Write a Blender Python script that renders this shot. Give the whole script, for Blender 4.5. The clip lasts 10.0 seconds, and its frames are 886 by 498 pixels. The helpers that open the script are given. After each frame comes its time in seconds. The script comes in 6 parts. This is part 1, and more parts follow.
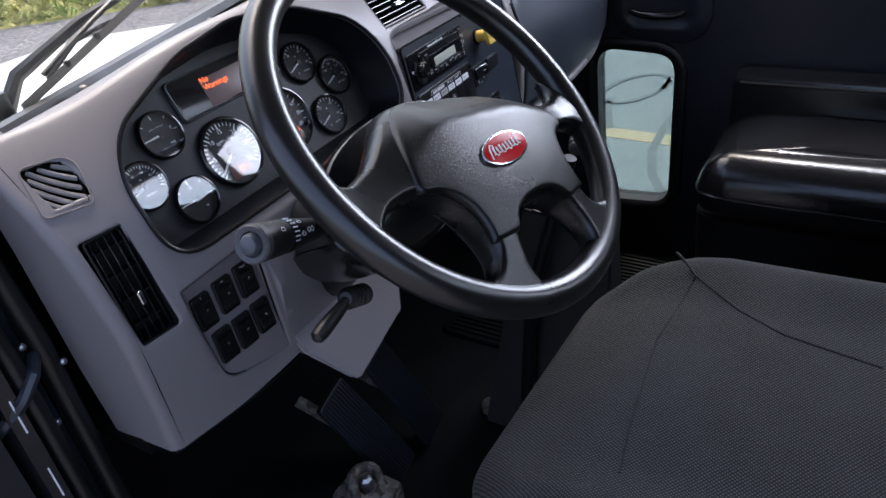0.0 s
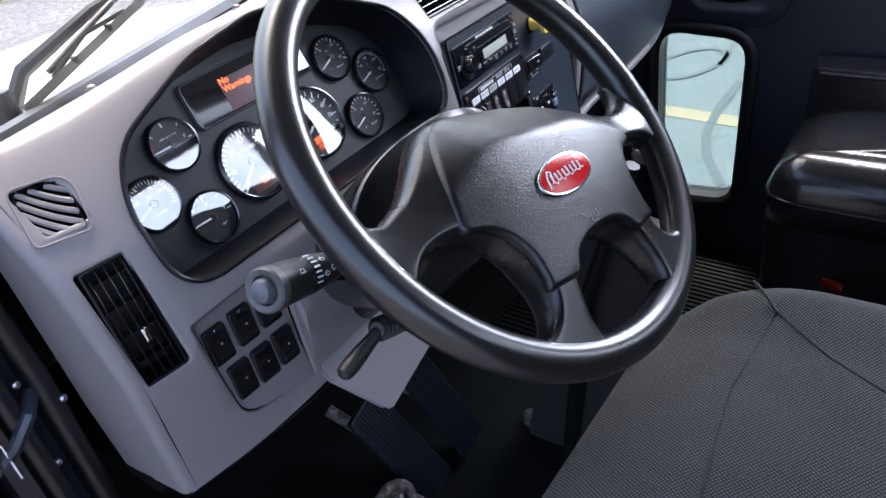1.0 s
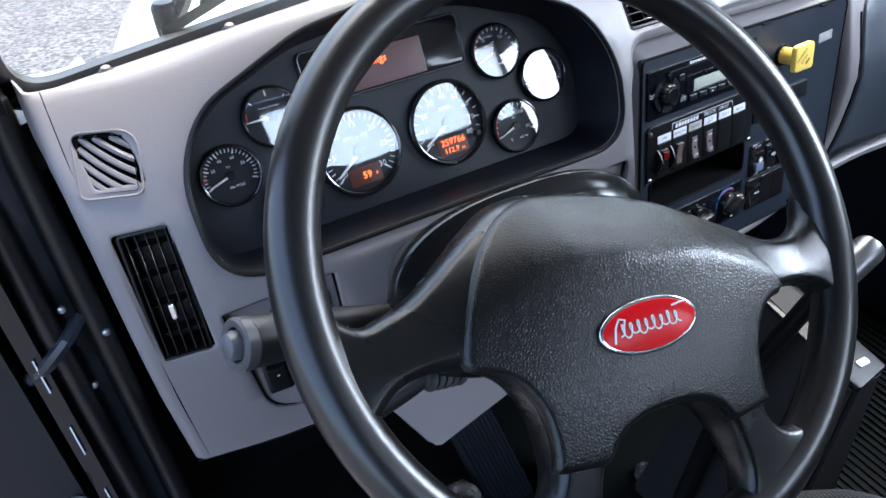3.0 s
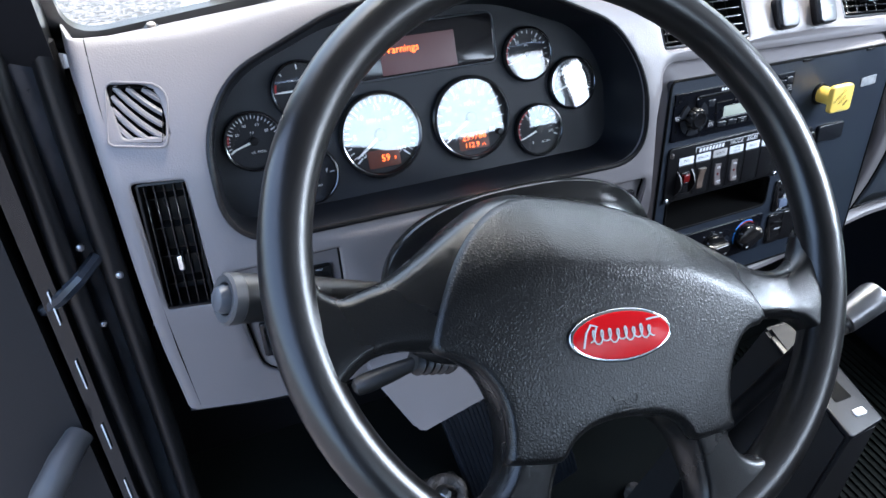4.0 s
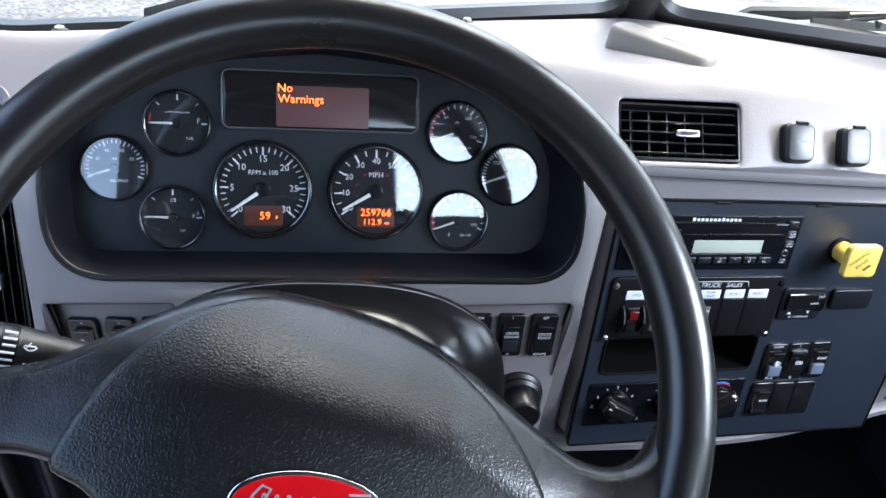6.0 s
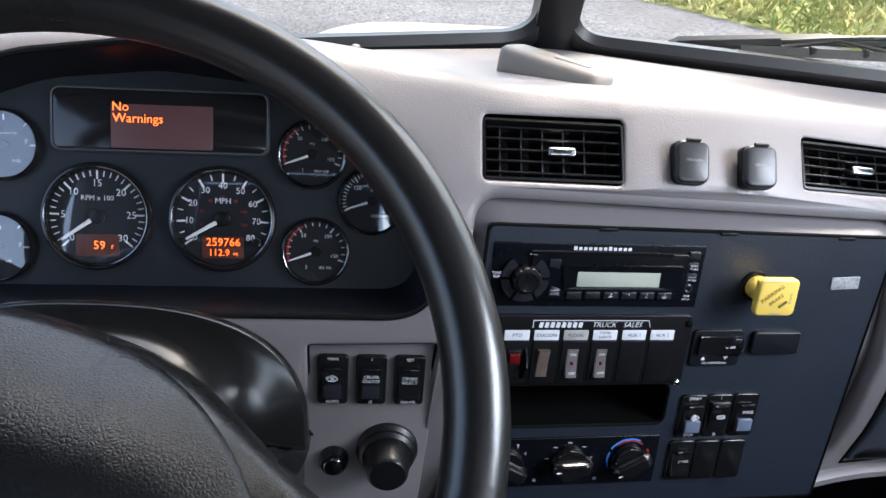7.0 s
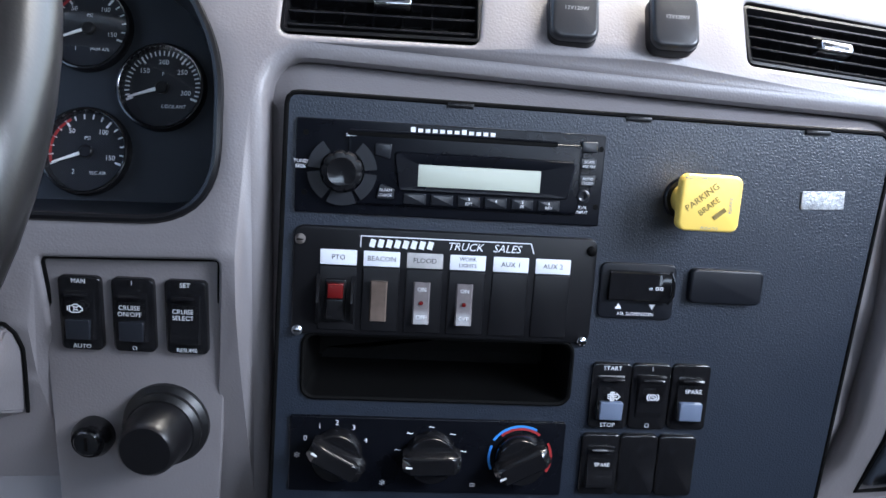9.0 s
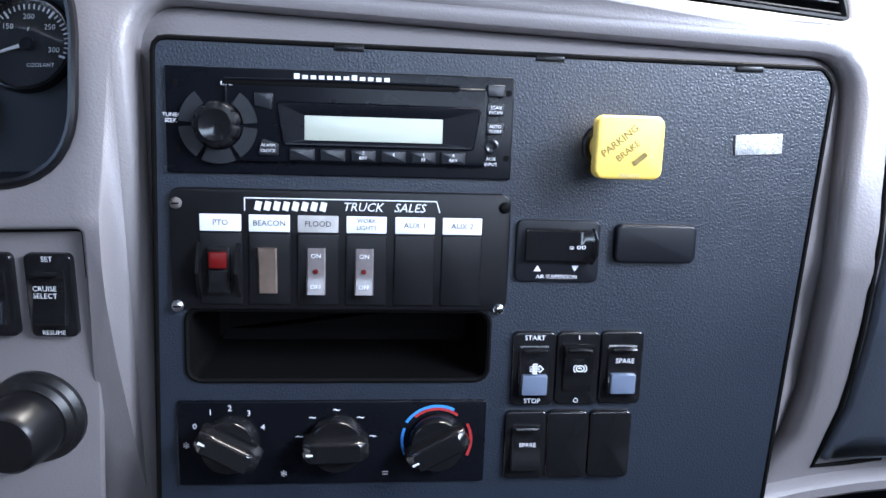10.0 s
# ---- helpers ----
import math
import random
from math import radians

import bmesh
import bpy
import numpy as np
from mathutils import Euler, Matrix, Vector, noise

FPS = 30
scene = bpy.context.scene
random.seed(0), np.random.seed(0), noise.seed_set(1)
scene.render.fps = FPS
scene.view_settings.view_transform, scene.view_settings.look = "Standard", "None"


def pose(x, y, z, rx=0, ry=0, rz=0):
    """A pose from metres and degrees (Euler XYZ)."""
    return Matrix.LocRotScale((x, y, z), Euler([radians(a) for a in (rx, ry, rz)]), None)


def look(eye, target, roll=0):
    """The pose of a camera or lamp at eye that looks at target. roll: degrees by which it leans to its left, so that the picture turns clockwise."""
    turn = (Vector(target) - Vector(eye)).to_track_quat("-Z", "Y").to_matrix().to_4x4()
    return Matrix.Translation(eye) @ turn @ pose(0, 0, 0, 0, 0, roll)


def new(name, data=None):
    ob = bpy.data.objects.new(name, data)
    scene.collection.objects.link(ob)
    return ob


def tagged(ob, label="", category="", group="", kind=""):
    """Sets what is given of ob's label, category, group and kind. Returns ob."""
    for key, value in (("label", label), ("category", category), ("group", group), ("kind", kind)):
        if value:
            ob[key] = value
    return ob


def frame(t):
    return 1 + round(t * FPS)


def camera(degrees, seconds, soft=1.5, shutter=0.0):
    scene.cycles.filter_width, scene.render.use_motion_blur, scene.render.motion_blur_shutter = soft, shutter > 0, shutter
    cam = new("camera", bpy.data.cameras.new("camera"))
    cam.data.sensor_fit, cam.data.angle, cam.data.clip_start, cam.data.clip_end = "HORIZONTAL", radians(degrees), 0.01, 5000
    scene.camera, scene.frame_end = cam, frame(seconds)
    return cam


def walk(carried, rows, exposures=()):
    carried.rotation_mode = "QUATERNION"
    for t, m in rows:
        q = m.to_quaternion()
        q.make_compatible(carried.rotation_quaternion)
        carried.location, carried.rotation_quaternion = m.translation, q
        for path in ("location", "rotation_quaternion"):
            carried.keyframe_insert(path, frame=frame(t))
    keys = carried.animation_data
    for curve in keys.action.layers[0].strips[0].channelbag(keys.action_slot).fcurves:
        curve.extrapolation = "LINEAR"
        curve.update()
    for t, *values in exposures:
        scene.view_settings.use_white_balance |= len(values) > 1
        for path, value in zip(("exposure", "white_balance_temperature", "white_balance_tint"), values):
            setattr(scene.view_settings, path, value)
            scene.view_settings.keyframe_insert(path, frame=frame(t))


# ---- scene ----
cam = camera(60.9, 10.0, soft=1.5)
PATH = [
    (0, (-0.6290, 0.2934, 1.3659), (0.0640, 0.7810, 0.8350), -8.25),
    (0.5, (-0.5813, 0.3395, 1.3609), (0.0826, 0.8561, 0.8201), -9.16),
    (1, (-0.5220, 0.3637, 1.3616), (0.1205, 0.8885, 0.8033), -9.07),
    (1.5, (-0.4513, 0.3961, 1.3366), (0.1441, 0.9487, 0.7533), -9.34),
    (2, (-0.3827, 0.4292, 1.3336), (0.1658, 1.0075, 0.7296), -7.11),
    (2.5, (-0.3164, 0.4245, 1.3563), (0.0995, 1.0913, 0.7379), -5.72),
    (2.7, (-0.2945, 0.4116, 1.3714), (0.0845, 1.0947, 0.7471), -5.70),
    (3.8, (-0.2684, 0.3467, 1.4044), (0.0616, 1.0622, 0.7887), 1.20),
    (4, (-0.2573, 0.3537, 1.3931), (0.0555, 1.0695, 0.7689), 1.63),
    (4.5, (-0.2069, 0.3718, 1.3615), (0.0775, 1.0922, 0.7288), 6.31),
    (5, (-0.1320, 0.3887, 1.3560), (0.0853, 1.1449, 0.7388), 6.55),
    (5.5, (-0.0572, 0.3851, 1.3630), (0.1313, 1.1639, 0.7646), 7.58),
    (5.7, (-0.0293, 0.3914, 1.3662), (0.1419, 1.1814, 0.7775), 7.58),
    (6.8, (0.1392, 0.4139, 1.3253), (0.2449, 1.2635, 0.8086), 3.99),
    (7, (0.1756, 0.4226, 1.3047), (0.2761, 1.2870, 0.8121), 4.39),
    (7.5, (0.2499, 0.4435, 1.2507), (0.3266, 1.3403, 0.8150), 3.82),
    (8, (0.3005, 0.4510, 1.1988), (0.3655, 1.3704, 0.8107), 4.22),
    (8.5, (0.3363, 0.4800, 1.1469), (0.3732, 1.4106, 0.7827), 3.04),
    (9, (0.3677, 0.5083, 1.0997), (0.3672, 1.4429, 0.7439), 1.85),
    (9.5, (0.3898, 0.5368, 1.0723), (0.3771, 1.4709, 0.7155), 1.72),
    (10, (0.4213, 0.5439, 1.0616), (0.4316, 1.4797, 0.7090), 0.19),
]
walk(cam, [(t, look(eye, target, roll)) for t, eye, target, roll in PATH], exposures=[(0.0, 2.02, 6410, 17), (0.35, 2.81, 6410, 17), (1.8, 2.84, 6410, 16), (2.5, 2.83, 6140, 11), (4.0, 3.15, 6150, 9), (5.5, 3.28, 6140, 7), (7.0, 2.62, 6600, 11), (7.5, 2.86, 6660, 11), (8.0, 2.88, 6600, 11), (8.5, 2.80, 6420, 10), (9.0, 2.98, 6180, 11), (9.5, 3.37, 6060, 10), (10.0, 3.42, 6080, 12)])

# ---- world and sun ----
SUN_FROM = Vector((0.33, 0.29, 0.90)).normalized()
world = bpy.data.worlds.new("sky")
world.use_nodes = True
scene.world = world
wn = world.node_tree.nodes
sky = wn.new("ShaderNodeTexSky")
sky.sky_type = "NISHITA"
sky.sun_disc = False
sky.sun_elevation = math.asin(SUN_FROM.z)
sky.sun_rotation = math.atan2(SUN_FROM.x, SUN_FROM.y)
sky.dust_density = 5.0
wn["Background"].inputs["Strength"].default_value = 0.137
world.node_tree.links.new(sky.outputs[0], wn["Background"].inputs["Color"])
sun = new("sun", bpy.data.lights.new("sun", "SUN"))
sun.data.energy, sun.data.angle, sun.data.color = 0.62, radians(12.0), (1.0, 0.95, 0.87)
sun.matrix_world = look(SUN_FROM * 30, (0, 0, 0))


def opening_light(name, centre, target, width, height, power, color=(0.80, 0.87, 1.0)):
    """Sky light that comes in through an opening of the cab."""
    ob = new(name, bpy.data.lights.new(name, "AREA"))
    ob.data.shape, ob.data.size, ob.data.size_y = "RECTANGLE", width, height
    ob.data.energy, ob.data.color = power, color
    ob.matrix_world = look(centre, target)
    return ob


opening_light("rear_window_light", (0.68, -0.66, 1.62), (0.60, 1.0, 1.25), 0.89, 0.27, 0.61)
opening_light("side_window_light", (1.17, 0.47, 1.47), (0.0, 0.55, 1.15), 0.50, 0.34, 2.7)
opening_light("corner_window_light", (1.17, -0.41, 1.46), (0.0, 0.45, 1.15), 0.26, 0.38, 0.48)

# ---- materials ----
def material(name, color, rough=0.5, metal=0.0, grain=None, stain=None, coat=0.0, spec=0.5):
    """grain: (kind, scale per metre, strength, distance); stain: (scale, amount)."""
    m = bpy.data.materials.new(name)
    m.use_nodes = True
    n, l = m.node_tree.nodes, m.node_tree.links
    b = n["Principled BSDF"]
    b.inputs["Base Color"].default_value = (*color, 1)
    b.inputs["Roughness"].default_value = rough
    b.inputs["Metallic"].default_value = metal
    b.inputs["Coat Weight"].default_value = coat
    b.inputs["Specular IOR Level"].default_value = spec
    at = n.new("ShaderNodeTexCoord").outputs["Object"]
    if stain:
        a = n.new("ShaderNodeTexNoise")
        a.inputs["Scale"].default_value, a.inputs["Detail"].default_value = stain[0], 6
        l.new(at, a.inputs["Vector"])
        mix = n.new("ShaderNodeMix")
        mix.data_type = "RGBA"
        mix.inputs["A"].default_value = (*[c * (1 - stain[1]) for c in color], 1)
        mix.inputs["B"].default_value = (*[min(1, c * (1 + stain[1])) for c in color], 1)
        l.new(a.outputs["Fac"], mix.inputs["Factor"])
        l.new(mix.outputs["Result"], b.inputs["Base Color"])
        r = n.new("ShaderNodeMapRange")
        r.inputs["To Min"].default_value, r.inputs["To Max"].default_value = max(0.02, rough * 0.8), min(1, rough * 1.2)
        l.new(a.outputs["Fac"], r.inputs["Value"])
        l.new(r.outputs["Result"], b.inputs["Roughness"])
    if grain:
        kind, scale, strength, far = grain
        g = n.new("ShaderNodeTexNoise" if kind == "noise" else "ShaderNodeTexVoronoi")
        g.inputs["Scale"].default_value = scale
        place = at
        if kind == "cells":
            g.feature = "SMOOTH_F1"
        if kind == "hide":
            g.feature = "DISTANCE_TO_EDGE"
            wave = n.new("ShaderNodeTexNoise")
            wave.inputs["Scale"].default_value = scale * 0.6
            l.new(at, wave.inputs["Vector"])
            shift = n.new("ShaderNodeVectorMath")
            shift.operation = "MULTIPLY_ADD"
            shift.inputs[1].default_value = (1.1 / scale,) * 3
            l.new(wave.outputs["Color"], shift.inputs[0]), l.new(at, shift.inputs[2])
            place = shift.outputs[0]
        l.new(place, g.inputs["Vector"])
        u = n.new("ShaderNodeBump")
        u.inputs["Strength"].default_value, u.inputs["Distance"].default_value = strength, far
        u.invert = kind == "cells"
        height = g.outputs[0]
        if kind == "hide":
            cut = n.new("ShaderNodeMapRange")
            cut.interpolation_type = "SMOOTHSTEP"
            cut.inputs["From Max"].default_value = 0.32
            l.new(height, cut.inputs["Value"])
            height = cut.outputs["Result"]
        l.new(height, u.inputs["Height"])
        l.new(u.outputs["Normal"], b.inputs["Normal"])
    return m


def glowing(name, color, strength):
    m = material(name, color, 0.4)
    b = m.node_tree.nodes["Principled BSDF"]
    b.inputs["Emission Color"].default_value = (*color, 1)
    b.inputs["Emission Strength"].default_value = strength
    return m


def clear(name, ior=1.5, tint=(1, 1, 1)):
    """A thin clear sheet: see-through, with a mirror-like sheen by its angle."""
    m = bpy.data.materials.new(name)
    m.use_nodes = True
    n, l = m.node_tree.nodes, m.node_tree.links
    n.remove(n["Principled BSDF"])
    t, g, f, x = (n.new("ShaderNode" + k) for k in ("BsdfTransparent", "BsdfGlossy", "LayerWeight", "MixShader"))
    t.inputs["Color"].default_value = (*tint, 1)
    g.inputs["Roughness"].default_value = 0.03
    f.inputs["Blend"].default_value = 0.5
    p, a = n.new("ShaderNodeMath"), n.new("ShaderNodeMath")
    p.operation, a.operation = "POWER", "MULTIPLY_ADD"
    base = ((ior - 1) / (ior + 1)) ** 2
    p.inputs[1].default_value, a.inputs[1].default_value, a.inputs[2].default_value = 5, 1 - base, base
    l.new(f.outputs["Facing"], p.inputs[0]), l.new(p.outputs[0], a.inputs[0])
    l.new(a.outputs[0], x.inputs[0]), l.new(t.outputs[0], x.inputs[1]), l.new(g.outputs[0], x.inputs[2])
    l.new(x.outputs[0], n["Material Output"].inputs["Surface"])
    return m


def woven(name, dark, pale, scale):
    """Upholstery: a fine diagonal weave of two yarns."""
    m = material(name, dark, 0.9, spec=0.2)
    n, l = m.node_tree.nodes, m.node_tree.links
    b = n["Principled BSDF"]
    at = n.new("ShaderNodeTexCoord").outputs["Object"]
    waves = []
    for turn in (35, -55):
        mp = n.new("ShaderNodeMapping")
        mp.inputs["Rotation"].default_value[2] = radians(turn)
        l.new(at, mp.inputs["Vector"])
        w = n.new("ShaderNodeTexWave")
        w.inputs["Scale"].default_value, w.inputs["Distortion"].default_value = scale, 1.5
        w.inputs["Detail Scale"].default_value = 3
        l.new(mp.outputs[0], w.inputs["Vector"])
        waves.append(w)
    mul = n.new("ShaderNodeMath")
    mul.operation = "MULTIPLY"
    l.new(waves[0].outputs["Fac"], mul.inputs[0]), l.new(waves[1].outputs["Fac"], mul.inputs[1])
    big = n.new("ShaderNodeTexNoise")
    big.inputs["Scale"].default_value = 9
    l.new(at, big.inputs["Vector"])
    add = n.new("ShaderNodeMath")
    add.operation = "MULTIPLY_ADD"
    l.new(big.outputs["Fac"], add.inputs[0])
    add.inputs[1].default_value = 0.35
    l.new(mul.outputs[0], add.inputs[2])
    mix = n.new("ShaderNodeMix")
    mix.data_type = "RGBA"
    mix.inputs["A"].default_value, mix.inputs["B"].default_value = (*dark, 1), (*pale, 1)
    l.new(add.outputs[0], mix.inputs["Factor"])
    l.new(mix.outputs["Result"], b.inputs["Base Color"])
    u = n.new("ShaderNodeBump")
    u.inputs["Strength"].default_value, u.inputs["Distance"].default_value = 0.5, 0.0006
    l.new(mul.outputs[0], u.inputs["Height"])
    l.new(u.outputs["Normal"], b.inputs["Normal"])
    return m


def speckled(name, a, b_, scale, rough=0.9, bump=0.004):
    """Ground: two colours mixed by noise at two sizes, with a rough relief."""
    m = material(name, a, rough, spec=0.25)
    n, l = m.node_tree.nodes, m.node_tree.links
    b = n["Principled BSDF"]
    at = n.new("ShaderNodeTexCoord").outputs["Object"]
    fine, wide = n.new("ShaderNodeTexVoronoi"), n.new("ShaderNodeTexNoise")
    fine.inputs["Scale"].default_value, wide.inputs["Scale"].default_value = scale, 0.6
    wide.inputs["Detail"].default_value = 8
    l.new(at, fine.inputs["Vector"]), l.new(at, wide.inputs["Vector"])
    sep = n.new("ShaderNodeSeparateColor")
    l.new(fine.outputs["Color"], sep.inputs[0])
    half = n.new("ShaderNodeMath")
    half.operation = "MULTIPLY"
    l.new(sep.outputs[0], half.inputs[0]), l.new(wide.outputs["Fac"], half.inputs[1])
    mix = n.new("ShaderNodeMix")
    mix.data_type = "RGBA"
    mix.inputs["A"].default_value, mix.inputs["B"].default_value = (*a, 1), (*b_, 1)
    l.new(half.outputs[0], mix.inputs["Factor"])
    l.new(mix.outputs["Result"], b.inputs["Base Color"])
    u = n.new("ShaderNodeBump")
    u.inputs["Distance"].default_value = bump
    l.new(fine.outputs["Distance"], u.inputs["Height"])
    l.new(u.outputs["Normal"], b.inputs["Normal"])
    return m


DASH = material("grey_dash_plastic", (0.186, 0.173, 0.177), 0.40, grain=("cells", 700, 0.24, 0.0005), stain=(7, 0.06))
LIDGREY = material("slate_lid_plastic", (0.040, 0.048, 0.062), 0.40, grain=("cells", 640, 0.25, 0.0005), stain=(6, 0.08))
PEBBLE = material("black_pebbled_plastic", (0.0150, 0.0208, 0.0318), 0.36, spec=0.64, grain=("hide", 500, 0.34, 0.00028), stain=(9, 0.1))
CHARCOAL = material("charcoal_plastic", (0.008, 0.009, 0.012), 0.36, spec=0.28, grain=("noise", 900, 0.08, 0.0004), stain=(12, 0.1))
PLATE = material("gauge_plate_plastic", (0.011, 0.013, 0.017), 0.46, spec=0.35, grain=("noise", 1500, 0.1, 0.0003), stain=(15, 0.08))
BLACK = material("black_plastic", (0.0065, 0.0065, 0.0075), 0.31, spec=0.27, grain=("noise", 700, 0.05, 0.0003), stain=(18, 0.12))
GLOSS = material("glossy_black_plastic", (0.008, 0.008, 0.009), 0.14, stain=(40, 0.15))
PIANO = material("black_radio_face", (0.0036, 0.0042, 0.0065), 0.28, spec=0.2, stain=(30, 0.1))
# Near-black for joints and slots; in hollows the shade is in the colour.
DEEP = material("dark_joints_and_hollow_shade", (0.003, 0.003, 0.003), 0.7, spec=0.08, stain=(20, 0.2))
RADIOBTN = material("dark_radio_button", (0.014, 0.0155, 0.019), 0.30, stain=(60, 0.1))
GREYBTN = material("grey_button_plastic", (0.07, 0.075, 0.085), 0.4, stain=(60, 0.1))
LEATHER = material("black_grained_leather", (0.0062, 0.0064, 0.0066), 0.30, spec=0.48, grain=("hide", 420, 0.29, 0.00040), stain=(14, 0.15))
SPOKE = material("smooth_grained_leather", (0.007, 0.007, 0.007), 0.27, spec=0.52, grain=("hide", 560, 0.20, 0.0003), stain=(14, 0.15))
RIM = material("worn_black_rim_leather", (0.0105, 0.0098, 0.0095), 0.29, spec=0.7, grain=("noise", 600, 0.12, 0.0005), stain=(11, 0.25))
SHROUD = material("satin_black_shroud", (0.009, 0.009, 0.009), 0.20, grain=("noise", 500, 0.04, 0.0004), stain=(10, 0.15))
STALK = material("black_stalk_plastic", (0.012, 0.012, 0.012), 0.45, grain=("noise", 800, 0.06, 0.0004), stain=(25, 0.15))
CHROME = material("chrome", (0.75, 0.76, 0.78), 0.12, 1.0, stain=(30, 0.05))
DARKCHROME = material("dark_chrome_ring", (0.16, 0.165, 0.175), 0.16, 1.0, stain=(40, 0.1))
STEEL = material("scratched_steel", (0.42, 0.43, 0.45), 0.38, 1.0, grain=("noise", 300, 0.1, 0.0005), stain=(16, 0.2))
RED = material("red_enamel", (0.58, 0.006, 0.010), 0.20, spec=0.15, stain=(25, 0.08))
REDLENS = material("red_switch_lens", (0.105, 0.004, 0.004), 0.25, stain=(90, 0.15))
REDPAINT = material("red_print", (0.36, 0.022, 0.022), 0.5)
BLUEPAINT = material("blue_print", (0.04, 0.25, 0.7), 0.5)
WHITEPRINT = material("white_print", (0.80, 0.81, 0.83), 0.5)
GREYPRINT = material("grey_print", (0.3, 0.31, 0.32), 0.5)
BLACKPRINT = material("black_print", (0.02, 0.02, 0.02), 0.5)
OLIVEPRINT = material("worn_olive_print", (0.20, 0.14, 0.03), 0.5, stain=(200, 0.4))
LABEL = material("white_label_tape", (0.72, 0.74, 0.78), 0.45, stain=(60, 0.06))
SMUDGED = material("smudged_label_tape", (0.4, 0.39, 0.38), 0.55, stain=(160, 0.4))
YELLOW = material("yellow_plastic", (0.86, 0.60, 0.125), 0.34, stain=(30, 0.08))
CLEARROCK = material("smoky_clear_rocker", (0.150, 0.135, 0.135), 0.14, stain=(140, 0.5))
AMBERROCK = material("smoky_amber_rocker", (0.125, 0.095, 0.078), 0.14, stain=(140, 0.5))
GREYLENS = material("grey_switch_lens", (0.017, 0.019, 0.024), 0.16, stain=(40, 0.1))
BLUELENS = material("pale_blue_switch_lens", (0.125, 0.155, 0.22), 0.22, stain=(40, 0.1))
LCD = material("radio_lcd", (0.41, 0.44, 0.37), 0.3, stain=(20, 0.04))
DIAL = material("black_dial_face", (0.009, 0.010, 0.013), 0.6, spec=0.3, stain=(60, 0.1))
NEEDLE = material("white_needle", (0.85, 0.85, 0.85), 0.4)
SCREEN = material("dark_display_glass", (0.012, 0.011, 0.012), 0.12)
SCREENLIT = glowing("lit_display", (0.060, 0.026, 0.028), 0.0711)
ORANGE = glowing("orange_display_segments", (1.0, 0.13, 0.02), 0.632)
ODO = glowing("dim_odometer_window", (0.07, 0.018, 0.010), 0.0316)
LENS = clear("gauge_lens", 2.35)
GLASS = clear("window_glass", 1.35, (0.93, 0.96, 0.95))
FABRIC = woven("grey_seat_cloth", (0.006, 0.0062, 0.0066), (0.088, 0.089, 0.086), 95)
SEAM = material("dark_seam_thread", (0.012, 0.012, 0.013), 0.9, stain=(80, 0.2))
PEEPGLASS = clear("tinted_window_glass", 1.45, (0.44, 0.49, 0.485))
VINYL = material("black_seat_vinyl", (0.008, 0.008, 0.009), 0.20, grain=("cells", 240, 0.25, 0.0008), stain=(8, 0.2))
RUBBER = material("black_rubber", (0.007, 0.007, 0.0075), 0.40, grain=("noise", 400, 0.1, 0.0006), stain=(12, 0.25))
MAT = material("green_black_floor_mat", (0.0045, 0.0062, 0.0058), 0.5, spec=0.22, grain=("noise", 260, 0.2, 0.001), stain=(10, 0.25))
PEDAL = material("navy_black_pedal_rubber", (0.009, 0.0115, 0.017), 0.40, spec=0.3, stain=(20, 0.3))
RUST = speckled("rusty_flaked_steel", (0.03, 0.025, 0.022), (0.3, 0.27, 0.25), 90, 0.6, 0.002)
TRIM = material("navy_cab_trim", (0.013, 0.016, 0.024), 0.38, grain=("cells", 300, 0.15, 0.0006), stain=(4, 0.15))
DOORHANDLE = material("grey_handle_plastic", (0.06, 0.06, 0.062), 0.45, grain=("noise", 700, 0.08, 0.0004), stain=(14, 0.1))
SOCKETCAP = material("worn_socket_cap", (0.022, 0.023, 0.026), 0.30, grain=("noise", 900, 0.1, 0.0004), stain=(40, 0.3))
DOORTRIM = material("dark_grey_door_panel", (0.016, 0.016, 0.0175), 0.6, spec=0.3, grain=("noise", 300, 0.1, 0.0006), stain=(5, 0.12))
BLUEMETAL = material("blue_grey_painted_metal", (0.026, 0.032, 0.042), 0.30, 0.2, grain=("noise", 60, 0.3, 0.003), stain=(26, 0.75))
WHITEPAINT = material("white_truck_paint", (0.8, 0.8, 0.8), 0.25, coat=0.4, stain=(2, 0.03))
STICKER = material("silver_sticker", (0.36, 0.37, 0.38), 0.4, 0.3, grain=("noise", 500, 0.6, 0.001), stain=(420, 0.6))
KNOB = material("brushed_dark_metal", (0.16, 0.16, 0.165), 0.30, 0.75, grain=("noise", 400, 0.15, 0.0005), stain=(40, 0.3))
SCRIPT = material("worn_chrome_script", (0.42, 0.42, 0.43), 0.38, 0.55, stain=(60, 0.1))
HEADLINER = material("dark_grey_headliner", (0.09, 0.09, 0.09), 0.9, grain=("noise", 600, 0.2, 0.0006), stain=(3, 0.08))
PLASTIC_GREY = material("light_grey_plastic", (0.20, 0.20, 0.195), 0.5, grain=("noise", 700, 0.08, 0.0004), stain=(14, 0.1))
BEIGE = material("taupe_sensor_plastic", (0.21, 0.185, 0.16), 0.45, stain=(20, 0.1))
ASPHALT = speckled("asphalt", (0.045, 0.044, 0.047), (0.27, 0.262, 0.27), 38, 0.85)
CONCRETE = speckled("pale_pavement", (0.30, 0.37, 0.37), (0.42, 0.50, 0.49), 60, 0.85, 0.002)
LINEPAINT = material("faded_yellow_road_paint", (0.66, 0.58, 0.36), 0.7, stain=(8, 0.2))
